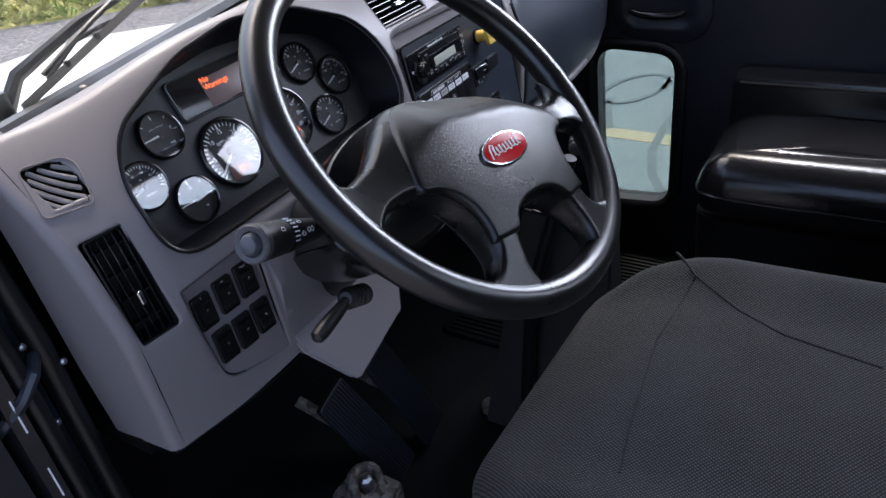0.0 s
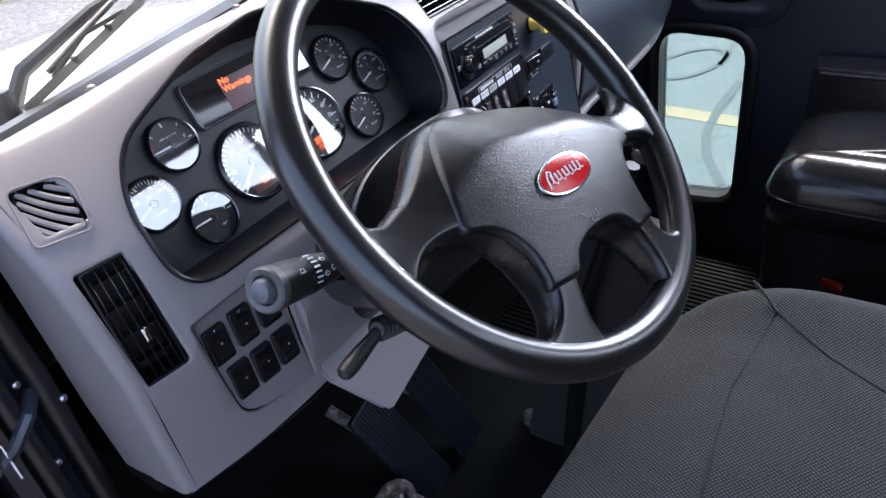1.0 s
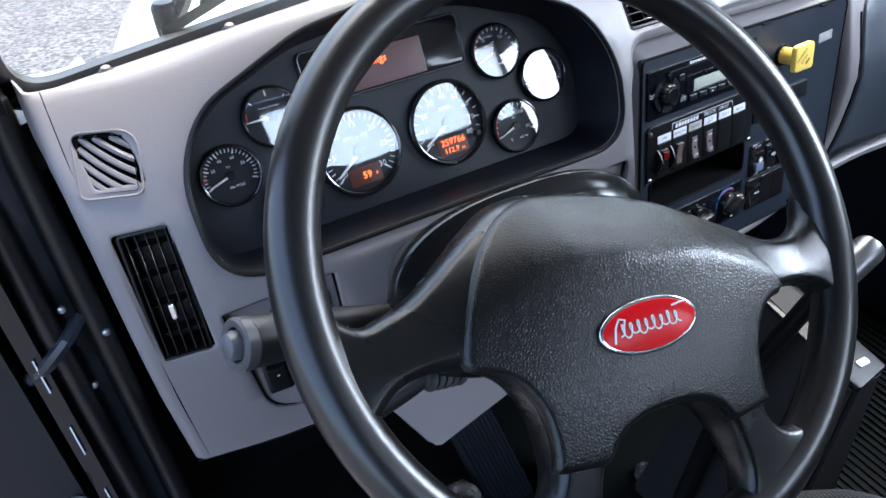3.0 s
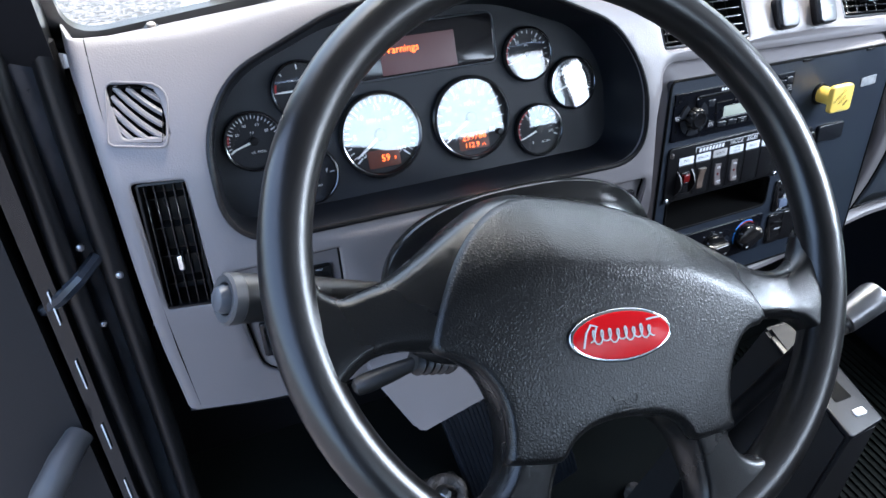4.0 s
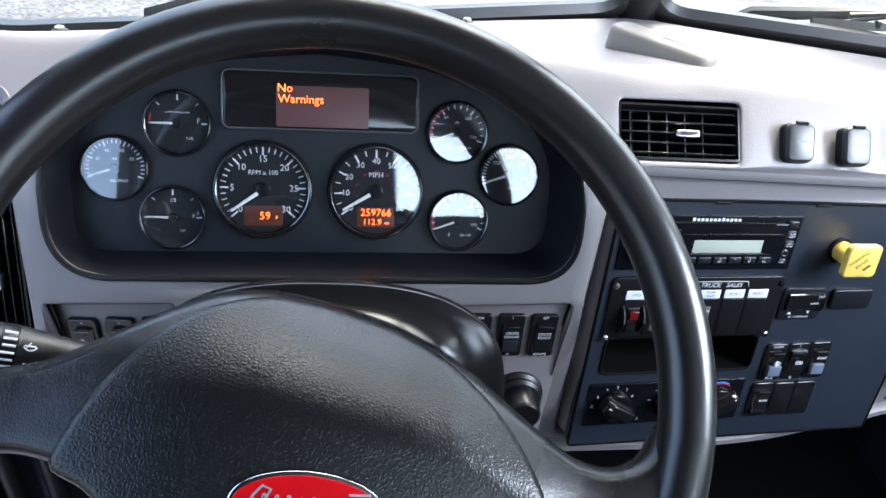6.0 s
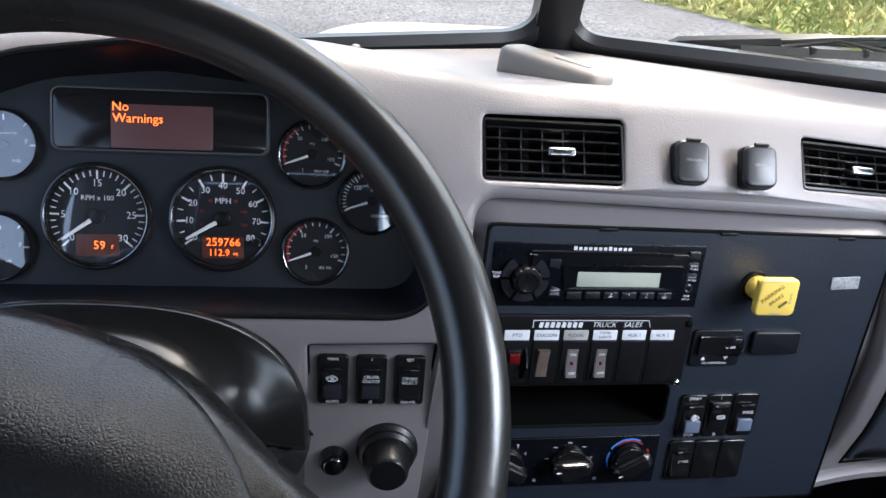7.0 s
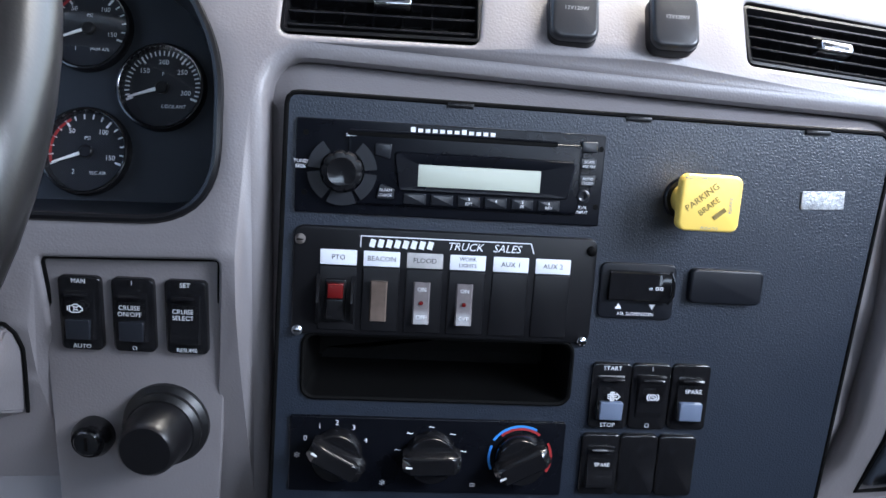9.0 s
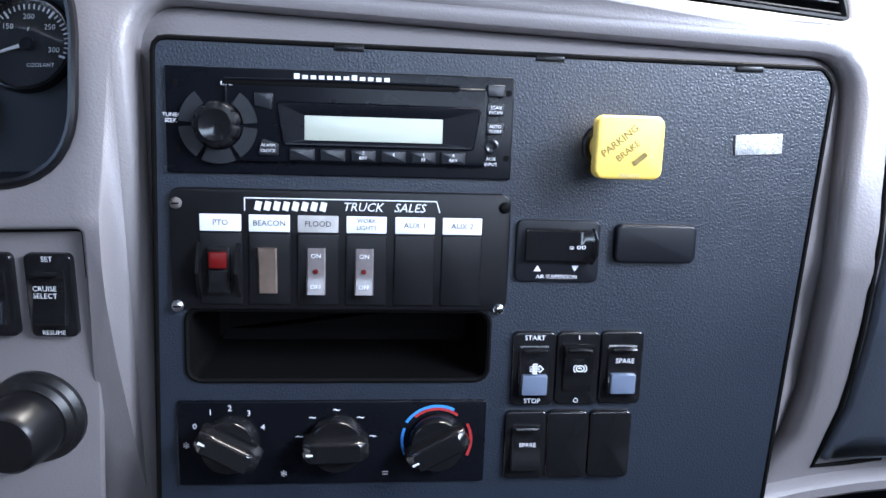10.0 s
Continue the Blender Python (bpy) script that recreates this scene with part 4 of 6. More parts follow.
gauge(0.128, 0.0563, R2, "front_brake_air_gauge", 200, -20, 4, 5, 200, [("50", 128, 0.60, 0.0046), ("100", 52, 0.58, 0.0046), ("150", -14, 0.56, 0.0046)], [("PSI", 0, 0.009, 0.0034), ("PRIM AIR", 0.008, -0.014, 0.0032), ("1", -0.008, -0.0135, 0.0045)], red=(200, 118))
gauge(0.179, 0.018, R2, "coolant_gauge", 200, -20, 4, 10, 198, [("150", 138, 0.58, 0.0048), ("200", 90, 0.60, 0.0048), ("250", 40, 0.58, 0.0048), ("300", -12, 0.56, 0.0048)], [("F", 0, 0.009, 0.0034), ("COOLANT", 0.008, -0.0125, 0.0034)])
gauge(0.132, -0.0262, R2, "rear_brake_air_gauge", 200, -20, 4, 5, 200, [("50", 128, 0.60, 0.0046), ("100", 52, 0.58, 0.0046), ("150", -14, 0.56, 0.0046)], [("PSI", 0, 0.009, 0.0034), ("SEC AIR", 0.008, -0.014, 0.0032), ("2", -0.008, -0.0135, 0.0045)], red=(200, 118))

display = part("display", slab(rrect(0.172, 0.049, 0.006, 5), 0.0, 0.004, 0.001), SCREEN, cluster, "dark message display with orange text", at(0.004, 0.080, 0))
part("display_edge", loft([[(*p, z) for p in grown(rrect(0.172, 0.049, 0.006, 5), g)] for g, z in ((0.0022, 0.0), (0.002, 0.0036), (0.0010, 0.0048), (0.0, 0.0044))], cap0=False, cap1=False), GREYBTN, display)
part("lit_area", slab(rrect(0.082, 0.036, 0.001, 2), 0.004, 0.0044, 0.0002), SCREENLIT, display, "dim reddish lit screen", at(0.001, -0.005, 0))
lettering("message", [("No", -0.0322, 0.0105, 0.0104), ("Warnings", -0.0182, 0.0012, 0.0104)], ORANGE, display, 0.0047, "orange words on the screen")


# ---- steering wheel ----
WF = face_frame(0.014, 0.7085, 1.050, 44.7, 3.7, -12)
wheel = thing("steering_wheel", WF, "black leather four-spoke steering wheel turned slightly clockwise", "steering wheel")
RR, RT = 0.2200, 0.0175


def mirrored(half):
    """A closed outline from its right half, listed from the top's middle to the bottom's middle, clockwise."""
    return [(-x, y) for x, y in half[1:-1]] + half[::-1]


HUB_X = [0, 0.042, 0.070, 0.095, 0.118, 0.140, 0.156, 0.172, 0.2, 0.23]
HUB_Y = [0.037, 0.034, 0.026, 0.012, -0.003, -0.017, -0.025, -0.0275, -0.015, 0.0]


def lift(x):
    """The hub's crown stands higher than its mirrored outline, and leans to one side."""
    return (0.0122 * math.exp(-(((x - 0.019) / 0.223) ** 2)) - 0.1354 * x * math.exp(-((x / 0.15) ** 2))) * (1 - smooth01(0.165, 0.20, abs(x)))


def hub_top(x):
    return float(np.interp(abs(x), HUB_X, HUB_Y)) + lift(x)


def lifted(outline):
    return [(x, y + lift(x) * max(0.0, min(1.0, 1 - (hub_top(x) - lift(x) - y) / 0.07))) for x, y in outline]


part("rim", tube([(RR * math.cos(radians(a)), RR * math.sin(radians(a)), 0) for a in range(0, 360, 4)], RT, 18, closed=True), RIM, wheel, "worn satin black rim")
SPOKES = lifted(mirrored([(0, 0.037), (0.020, 0.0365), (0.042, 0.034), (0.070, 0.026), (0.095, 0.012), (0.118, -0.003), (0.140, -0.017), (0.156, -0.025), (0.172, -0.0275), (0.186, -0.024), (0.198, -0.014), (0.205, 0.002), (0.215, 0.010), (0.222, -0.010),
                   (0.220, -0.070), (0.208, -0.108), (0.202, -0.104), (0.196, -0.088), (0.186, -0.075), (0.172, -0.068), (0.155, -0.0655), (0.138, -0.0655), (0.122, -0.067), (0.108, -0.073), (0.098, -0.083), (0.091, -0.097), (0.088, -0.113), (0.088, -0.130), (0.091, -0.145), (0.099, -0.157), (0.112, -0.164), (0.128, -0.163), (0.140, -0.157),
                   (0.138, -0.172), (0.105, -0.196), (0.070, -0.211), (0.050, -0.216), (0.052, -0.205), (0.058, -0.194), (0.060, -0.180), (0.057, -0.164), (0.052, -0.147), (0.044, -0.134), (0.032, -0.126), (0.018, -0.1225), (0, -0.1215)]))


def roll_back(x, y):
    """How far the hub's and the spokes' upper edge falls away towards the dash."""
    wide = 0.0354 + 0.032 * math.exp(-((x / 0.12) ** 2))
    near = 1 - (hub_top(x) - y) / wide
    return max(0.0, min(1.1, near)) ** 1.33 * (0.10 + 0.90 * math.exp(-(((x - 0.0169) / 0.108) ** 2)))


def dome(x, y):
    """How far the hub stands out towards the driver."""
    r = math.hypot(x * 0.85, y + 0.060)
    return 0.004 + 0.019 * math.exp(-((r / 0.125) ** 3.0)) - 0.0567 * roll_back(x, y)


part("spokes", pillow(flowing(SPOKES, 0.004), lambda x, y: dome(x, y) + 0.006, lambda x, y: -0.016 - 0.022 * math.exp(-((math.hypot(x, y + 0.04) / 0.10) ** 2)) - 0.050 * roll_back(x, y), 0.0085, 0.007), SPOKE, wheel, "smooth worn leather spokes")
PAD = lifted(mirrored([(0, 0.0335), (0.022, 0.0325), (0.044, 0.029), (0.068, 0.020), (0.088, 0.007), (0.105, -0.009), (0.119, -0.028), (0.129, -0.047), (0.1345, -0.0635), (0.128, -0.068), (0.118, -0.0695), (0.107, -0.0755), (0.099, -0.0850), (0.0925, -0.098), (0.0895, -0.113), (0.0895, -0.130), (0.0905, -0.139),
                (0.070, -0.1425), (0.052, -0.1425), (0.0430, -0.1315), (0.031, -0.124), (0.017, -0.1205), (0, -0.1195)]))
part("horn_pad", pillow(flowing(PAD, 0.004), lambda x, y: dome(x, y) + 0.0092, lambda x, y: dome(x, y) - 0.004, 0.0055, 0.006), LEATHER, wheel, "grained leather horn pad")
BADGE = [(0.0405 * math.cos(radians(a)), 0.0182 * math.sin(radians(a))) for a in range(0, 360, 8)]
badge = part("badge", slab(BADGE, 0.0, 0.0030, 0.0012), CHROME, wheel, "oval red enamel badge with chrome edge", at(-0.003, -0.0635, dome(0, -0.063) + 0.0088, 2, 0, 1))
part("enamel", slab(grown(BADGE, -0.0022), 0.0026, 0.0036, 0.0008), RED, badge)
# The maker's script is drawn as a plain flowing chrome stroke.
bm = bmesh.new()
ribbon([(-0.0255 + 0.050 * k / 120 + 0.0022 * math.sin(k * 0.42), 0.0008 - (0.0034 + 0.0018 * math.sin(k * 0.11) ** 2) * math.cos(k * 0.42), 0.0036) for k in range(121)], 0.0009, bm, 0.0007)
ribbon([(-0.031, -0.006, 0.0036), (-0.028, 0.004, 0.0036), (-0.024, 0.009, 0.0036), (-0.0195, 0.0075, 0.0036), (-0.022, 0.002, 0.0036)], 0.0014, bm, 0.0006)
ribbon([(0.020, 0.0085, 0.0036), (0.031, 0.0095, 0.0036)], 0.0012, bm, 0.0006)
part("script_stroke", bm, SCRIPT, badge)
bm = bmesh.new()
horn_z = dome(0, -0.10) + 0.0093
ribbon([(-0.012, 0.0035, 0), (-0.004, 0.003, 0), (0.006, 0.0055, 0), (0.008, 0.0, 0), (0.006, -0.005, 0), (-0.001, -0.004, 0), (-0.0045, -0.0005, 0), (-0.010, -0.001, 0), (-0.012, 0.0035, 0)], 0.0007, bm, 0.0003)
ribbon([(-0.004, -0.0035, 0), (-0.0065, -0.0075, 0), (0.002, -0.0075, 0)], 0.0007, bm, 0.0003)
part("horn_mark", bm, BLACKPRINT, wheel, "small moulded horn symbol", at(-0.003, -0.106, horn_z, -10, 0, 0))

# ---- steering column ----
column = thing("steering_column", at(0.010, 0.80, 0.95), "black steering column under an open arched shroud", "steering column")


base = Vector((0.010, 0.80, 0.95))


def shroud_ring(back, grow):
    """The arched mouth of the shroud moved back along the column, and made larger or smaller."""
    out = []
    for k in range(41):
        a = math.pi * k / 40
        c, s = math.cos(a), math.sin(a)
        x = 0.0113 + (0.1304 + grow - 0.42 * max(0.0, back - 0.01)) * abs(c) ** 0.80 * (1 if c >= 0 else -1)
        z = 0.958 + (0.0855 + grow - 0.22 * max(0.0, back - 0.01)) * s ** 0.70
        y = 0.7954 + 0.364 * (z - 1.0) - 0.031 * (x - 0.0113)
        out.append(Vector((x, y + back, z - 0.62 * back)) - base)
    return out


LIPS = [(0.160, 0.0), (0.120, 0.0), (0.080, 0.0), (0.045, 0.0), (0.020, 0.0), (0.008, -0.0003), (0.003, -0.001), (0.0005, -0.0025), (-0.0005, -0.005)]
rings = [shroud_ring(b_, g_) for b_, g_ in LIPS]
neck = [Vector((0.014 + 0.058 * math.cos(math.pi * k / 40), 0.748 + 0.016 * math.sin(math.pi * k / 40), 1.003 + 0.034 * math.sin(math.pi * k / 40))) - base for k in range(41)]
rings += [[p.lerp(q, u) + Vector((0, 0.006, -0.008)) * math.sin(math.pi * u) for p, q in zip(rings[8], neck)] for u in (0.08, 0.2, 0.4, 0.6, 0.8, 1.0)]
part("front_seam", tube([p + Vector((0, -0.0008, 0.0004)) for p in [r[0] for r in rings[7:]]], 0.0010, 6), DEEP, column, "dark joint between the column covers")
part("shroud", loft(rings, closed=False, cap0=False, cap1=False), SHROUD, column, "satin black arched cowl behind the wheel")
part("tube", tube([(-0.002, 0.20, -0.20), (-0.002, 0.0, 0.0), (-0.001, -0.062, 0.062)], [0.045, 0.045, 0.034], 20), BLACK, column)
COVER = ((0.010, 0.1305, 0.068), (0.035, 0.124, 0.078), (0.065, 0.113, 0.082), (0.100, 0.099, 0.082), (0.150, 0.079, 0.078))
rings = [[Vector((0.0013 + w * math.copysign(abs(math.cos(a)) ** 0.8, math.cos(a)), d - 0.016 - 0.7 * h * math.sin(a), 0.008 - 0.62 * d - 0.7 * h * math.sin(a))) for a in np.linspace(0, math.pi, 26)] for d, w, h in COVER]
neck = [Vector((0.014 + 0.058 * math.cos(a), 0.748 - 0.024 * math.sin(a), 1.003 - 0.036 * math.sin(a))) - base for a in np.linspace(0, math.pi, 26)]
rings = [[p.lerp(q, u) + Vector((0, -0.010, -0.006)) * math.sin(math.pi * u) for p, q in zip(rings[0], neck)] for u in (1.0, 0.8, 0.6, 0.4, 0.2, 0.08)] + rings
part("lower_cover", loft(rings, closed=False, cap0=False, cap1=False), SHROUD, column, "black lower column cover")
part("seam", tube([(0.0013 + w + 0.0006, d - 0.0165, 0.0085 - 0.62 * d) for d, w in ((0.010, 0.1305), (0.035, 0.1235), (0.065, 0.112), (0.10, 0.0985), (0.138, 0.083))], 0.0010, 6), DEEP, column, "dark joint between the column covers")


def bar_between(a, b):
    """A pose whose z runs from a to b."""
    a, b = Vector(a), Vector(b)
    return Matrix.Translation(a) @ (b - a).to_track_quat("Z", "Y").to_matrix().to_4x4(), (b - a).length


m, length = bar_between((-0.084, 0.808, 0.957), (-0.243, 0.776, 1.028))
stalk = thing("indicator_stalk", m, "thick black wiper and indicator stalk with a grey end button", "stalk")
band = length - 0.060
part("arm", lathe([(0.008, 0), (0.0088, 0.03), (0.0105, 0.055), (0.0145, band - 0.022), (0.0168, band - 0.002), (0.0168, band)], 28), STALK, stalk)
part("collar", lathe([(0.0162, band - 0.001), (0.0172, band + 0.001), (0.0172, band + 0.009), (0.0162, band + 0.011)], 28), BLACK, stalk, "ribbed collar")
towards = m.inverted().to_3x3() @ Vector((0, -0.75, 0.66))
facing = math.degrees(math.atan2(towards.y, towards.x))
bm = bmesh.new()
for k in range(-3, 4):
    a = radians(facing + 15 * k)
    tube([((0.0173 + d) * math.cos(a), (0.0173 + d) * math.sin(a), band + z0) for d, z0 in ((0.0, 0.0012), (0.0002, 0.0088))], 0.0007 + 0.0002 * (k + 3) / 3, 6, bm)
part("collar_ticks", bm, WHITEPRINT, stalk, "white collar ticks")
part("barrel", lathe([(0.0166, band + 0.010), (0.0172, band + 0.013), (0.0180, band + 0.03), (0.0184, length - 0.016), (0.0178, length - 0.012)], 30), STALK, stalk)
part("end_ring", lathe([(0.0178, length - 0.0125), (0.0190, length - 0.011), (0.0190, length - 0.003), (0.0172, length - 0.001), (0.0125, length - 0.002), (0.0115, length - 0.007)], 30), DOORHANDLE, stalk, "grey end ring")
part("end_button", lathe([(0.0105, length - 0.006), (0.0105, length), (0.0085, length + 0.004), (0.004, length + 0.006), (0.0005, length + 0.006)], 24), GREYBTN, stalk, "translucent grey push button")


def on_stalk(z, turn, r):
    """A pose on the stalk's skin, facing outwards, its x along the stalk."""
    return pose(0, 0, z, 0, 0, facing + turn) @ pose(r, 0, 0, 0, 90, 0) @ pose(0, 0, 0, 0, 0, 180)


for side in (-1, 1):
    bm = ribbon([(side * x, y, 0) for x, y in ((0.0006, 0.0014), (0.0030, 0.0014), (0.0030, 0.0030), (0.0062, 0.0), (0.0030, -0.0030), (0.0030, -0.0014), (0.0006, -0.0014), (0.0006, 0.0014))], 0.0007)
    part("arrow_mark", bm, WHITEPRINT, stalk, "white printed indicator arrow", on_stalk(band - 0.022, -18, 0.0158))
for z0, turn in ((band - 0.007, 24), (band - 0.006, -20)):
    bm = ribbon(arc(0.0042, 25, 155, 8), 0.0007)
    ribbon([(-0.0034, 0.0012, 0), (0.0034, 0.0012, 0)], 0.0007, bm), ribbon([(0.0, -0.0008, 0), (0.0026, 0.0034, 0)], 0.0007, bm)
    part("wiper_mark", bm, WHITEPRINT, stalk, "white printed wiper symbol", on_stalk(z0, turn, 0.0171))
part("washer_mark", ribbon([(-0.0035, 0.0014, 0), (0.0030, 0.0014, 0), (0.0016, -0.0020, 0), (-0.0024, -0.0020, 0), (-0.0035, 0.0014, 0)], 0.0008), WHITEPRINT, stalk, "white printed washer symbol", on_stalk(length - 0.032, 0, 0.0186))

m, length = bar_between((-0.066, 0.842, 0.829), (-0.136, 0.846, 0.812))
lever = thing("tilt_lever", m, "black column adjustment lever with ribbed boot", "lever")
part("handle", lathe([(0.007, -0.004), (0.0075, 0.012), (0.0095, 0.035), (0.0105, length - 0.014), (0.009, length - 0.004), (0.004, length), (0.0005, length)], 18), STALK, lever)
prof = []
for k in range(5):
    prof += [(0.0105, 0.002 + 0.0105 * k), (0.0145, 0.0055 + 0.0105 * k), (0.0140, 0.0085 + 0.0105 * k)]
mb, blen = bar_between((-0.074, 0.841, 0.832), (-0.016, 0.853, 0.800))
part("boot", lathe([(0.009, 0.0)] + prof + [(0.010, 0.058)], 20), RUBBER, lever, "ribbed rubber boot", m.inverted() @ mb)


# ---- rocker switches ----
def icon(kind):
    """Small printed symbols: an engine with a fan, an exhaust filter, a parking brake."""
    bm = bmesh.new()
    if kind == "engine":
        ribbon([(x * 0.001, y * 0.001, 0) for x, y in ((-3.6, -1.8), (-3.6, 1.6), (-2.0, 1.6), (-1.2, 2.6), (1.2, 2.6), (2.0, 1.6), (3.0, 1.6), (3.0, 0.6), (4.0, 0.6), (4.0, -1.2), (3.0, -1.2), (2.2, -2.4), (-2.6, -2.4), (-3.6, -1.8))], 0.00055, bm)
        ribbon(arc(0.0009, 0, 330, 10), 0.0005, bm)
        for a in (45, 135, 225, 315):
            ribbon([(0.0008 * math.cos(radians(a)), 0.0008 * math.sin(radians(a)), 0), (0.0020 * math.cos(radians(a)), 0.0020 * math.sin(radians(a)), 0)], 0.0006, bm)
        ribbon([(-0.0048, -0.0014, 0), (-0.0048, 0.0014, 0)], 0.0006, bm)
    elif kind == "filter":
        for x in (-1.5, -0.5, 0.5):
            ribbon([(x * 0.001, -0.0028, 0), (x * 0.001, 0.0028, 0)], 0.00055, bm)
        for y in (-1.3, 0.0, 1.3):
            ribbon([(-0.0036, y * 0.001, 0), (0.0026, y * 0.001, 0)], 0.00055, bm)
        ribbon([(-0.0019, 0.0028, 0), (0.0010, 0.0028, 0)], 0.0007, bm), ribbon([(-0.0019, -0.0028, 0), (0.0010, -0.0028, 0)], 0.0007, bm)
        ribbon([(0.0022, 0.0022, 0), (0.0044, 0.0, 0), (0.0022, -0.0022, 0)], 0.0008, bm)
    else:
        ribbon([(1.15 * x, 0.85 * y, 0) for x, y, _ in arc(0.0021, 0, 360, 20)], 0.0006, bm)
        for side in (0, 180):
            ribbon([(1.15 * x, 0.85 * y, 0) for x, y, _ in arc(0.0034, side - 52, side + 52, 10)], 0.0006, bm)
        ribbon([(-0.0010, 0.0, 0), (0.0, 0.0006, 0), (0.0010, -0.0006, 0)], 0.0007, bm)
    return bm


def rocker_switch(m, w, h, words=(), lens=None, symbol=None, up=True, label="black rocker switch", group="", thick=0.006):
    """A tall rocker in a rounded bezel."""
    s = thing("rocker_switch", m, label, "switch", group)
    part("bezel", slab(rrect(w, h, 0.0035, 4), -0.004, thick * 0.5, 0.0012), GLOSS, s)
    a, n = (1 if up else -1), 8
    rings = []
    for k in range(n + 1):
        t = k / n
        y = (t - 0.5) * h * 0.66
        z = thick * 0.5 + 0.0032 + a * 0.0022 * (0.5 - t) * 2 - 0.0016 * math.sin(math.pi * t)
        r = 0.0012 if k in (0, n) else 0
        rings.append([(-w * 0.36, y, 0.0), (-w * 0.36, y, z - 0.0012 - r), (-w * 0.33, y, z - r), (w * 0.33, y, z - r), (w * 0.36, y, z - 0.0012 - r), (w * 0.36, y, 0.0)])
    part("rocker", loft(rings), GLOSS, s)
    top = thick * 0.5 + 0.0042
    if lens:
        part("lens", slab(rrect(w * 0.58, h * 0.27, 0.001, 2), 0.003, top + 0.0002 + a * 0.0008, 0.0006), lens, s, "translucent indicator lens", at(0, -h * 0.185, 0))
    part("ridge", tube([(-w * 0.26, h * 0.275, top - 0.0004), (0, h * 0.285, top + 0.0002), (w * 0.26, h * 0.275, top - 0.0004)], 0.0014, 8), GLOSS, s)
    if words:
        lettering("wording", words, WHITEPRINT, s, thick * 0.5 + 0.0002)
    if isinstance(symbol, str):
        part("legend", icon(symbol), WHITEPRINT, s, "", at(0, 0.005 if symbol == "engine" else 0.002, top + 0.0011))
    elif symbol:
        lettering("legend", symbol, WHITEPRINT, s, top + 0.0011)
    return s


IF = face_frame(0.185, 0.9170, 0.86, 7, 0)
part("ignition_panel", slab(rounded([(-0.0605, -0.108), (0.040, -0.108), (0.0560, 0.0755), (-0.0605, 0.0745)], 0.003, 3), -0.006, -0.001, 0.0008), DASH, dashboard, "recessed grey ignition switch panel", IF)
IF = IF @ at(0, 0, -0.001)
W_, H_ = 0.0256, 0.0470
rocker_switch(IF @ at(-0.0357, 0.0342, 0.001, rz=-1), W_, H_, [("MAN", 0, 0.0205, 0.0040), ("AUTO", 0, -0.0210, 0.0040)], GREYLENS, "engine", label="black engine fan rocker switch with grey lens", group="rocker switches by the ignition")
rocker_switch(IF @ at(-0.0037, 0.0338, 0.001, rz=-1), W_, H_, [("I", 0, 0.0205, 0.0040), ("O", 0, -0.0210, 0.0040)], GREYLENS, [("CRUISE", 0, 0.0065, 0.0040), ("ON/OFF", 0, 0.0025, 0.0040)], label="black cruise on-off rocker switch", group="rocker switches by the ignition")
rocker_switch(IF @ at(0.0283, 0.0334, 0.001, rz=-1), W_, H_, [("SET", 0, 0.0205, 0.0040), ("RESUME", 0, -0.0210, 0.0036)], None, [("CRUISE", 0, 0.0055, 0.0040), ("SELECT", 0, 0.0015, 0.0040)], label="black cruise select rocker switch", group="rocker switches by the ignition")
key = thing("ignition_lock", IF @ at(-0.0347, -0.0480, 0), "round ignition lock in a black collar", "lock")
part("collar", lathe([(0.0130, -0.003), (0.0130, 0.006), (0.0105, 0.011), (0.0085, 0.011)], 24), GLOSS, key)
part("barrel", lathe([(0.0085, 0.006), (0.0085, 0.0125), (0.0075, 0.0135), (0.0005, 0.0135)], 24), DARKCHROME, key)
part("key_slot", box(-0.0009, 0.0009, -0.0045, 0.0045, 0.0134, 0.0139, 0), DEEP, key)
knob = thing("pull_knob", IF @ at(0.0115, -0.0385, 0), "large black rubber pull knob", "knob")
part("boot", lathe([(0.0275, -0.004), (0.0270, 0.003), (0.0240, 0.006), (0.0245, 0.010), (0.0215, 0.013)], 32), RUBBER, knob, "stepped rubber boot")
part("grip", lathe([(0.0205, 0.011), (0.0200, 0.022), (0.0180, 0.025), (0.0175, 0.034), (0.0150, 0.037), (0.0005, 0.0375)], 32), BLACK, knob)

LF = face_frame(-0.17, 0.9345, 0.87, 3, -6)
part("light_switch_panel", slab(rounded([(-0.041, -0.093), (0.060, -0.112), (0.050, 0.0635), (-0.059, 0.0545)], [0.036, 0.004, 0.002, 0.002], 4), -0.006, -0.001, 0.0008), DASH, dashboard, "recessed grey panel with six rocker switches", LF)
for (x, y), word in zip(((-0.034, 0.0085), (-0.0013, 0.0115), (0.0305, 0.0140), (-0.0235, -0.0465), (0.0067, -0.0465), (0.0365, -0.0440)), ("II", "LT", "TRAC", "", "", "")):
    rocker_switch(LF @ at(x, y, 0.001, rz=2), 0.0262, 0.0450, [(word, 0, 0.019, 0.0032)] if word else (), None, [("=", 0, 0.004, 0.006)], up=(x + y) > -0.03, label="black lighting rocker switch with white legend", group="lighting switches left of the column")

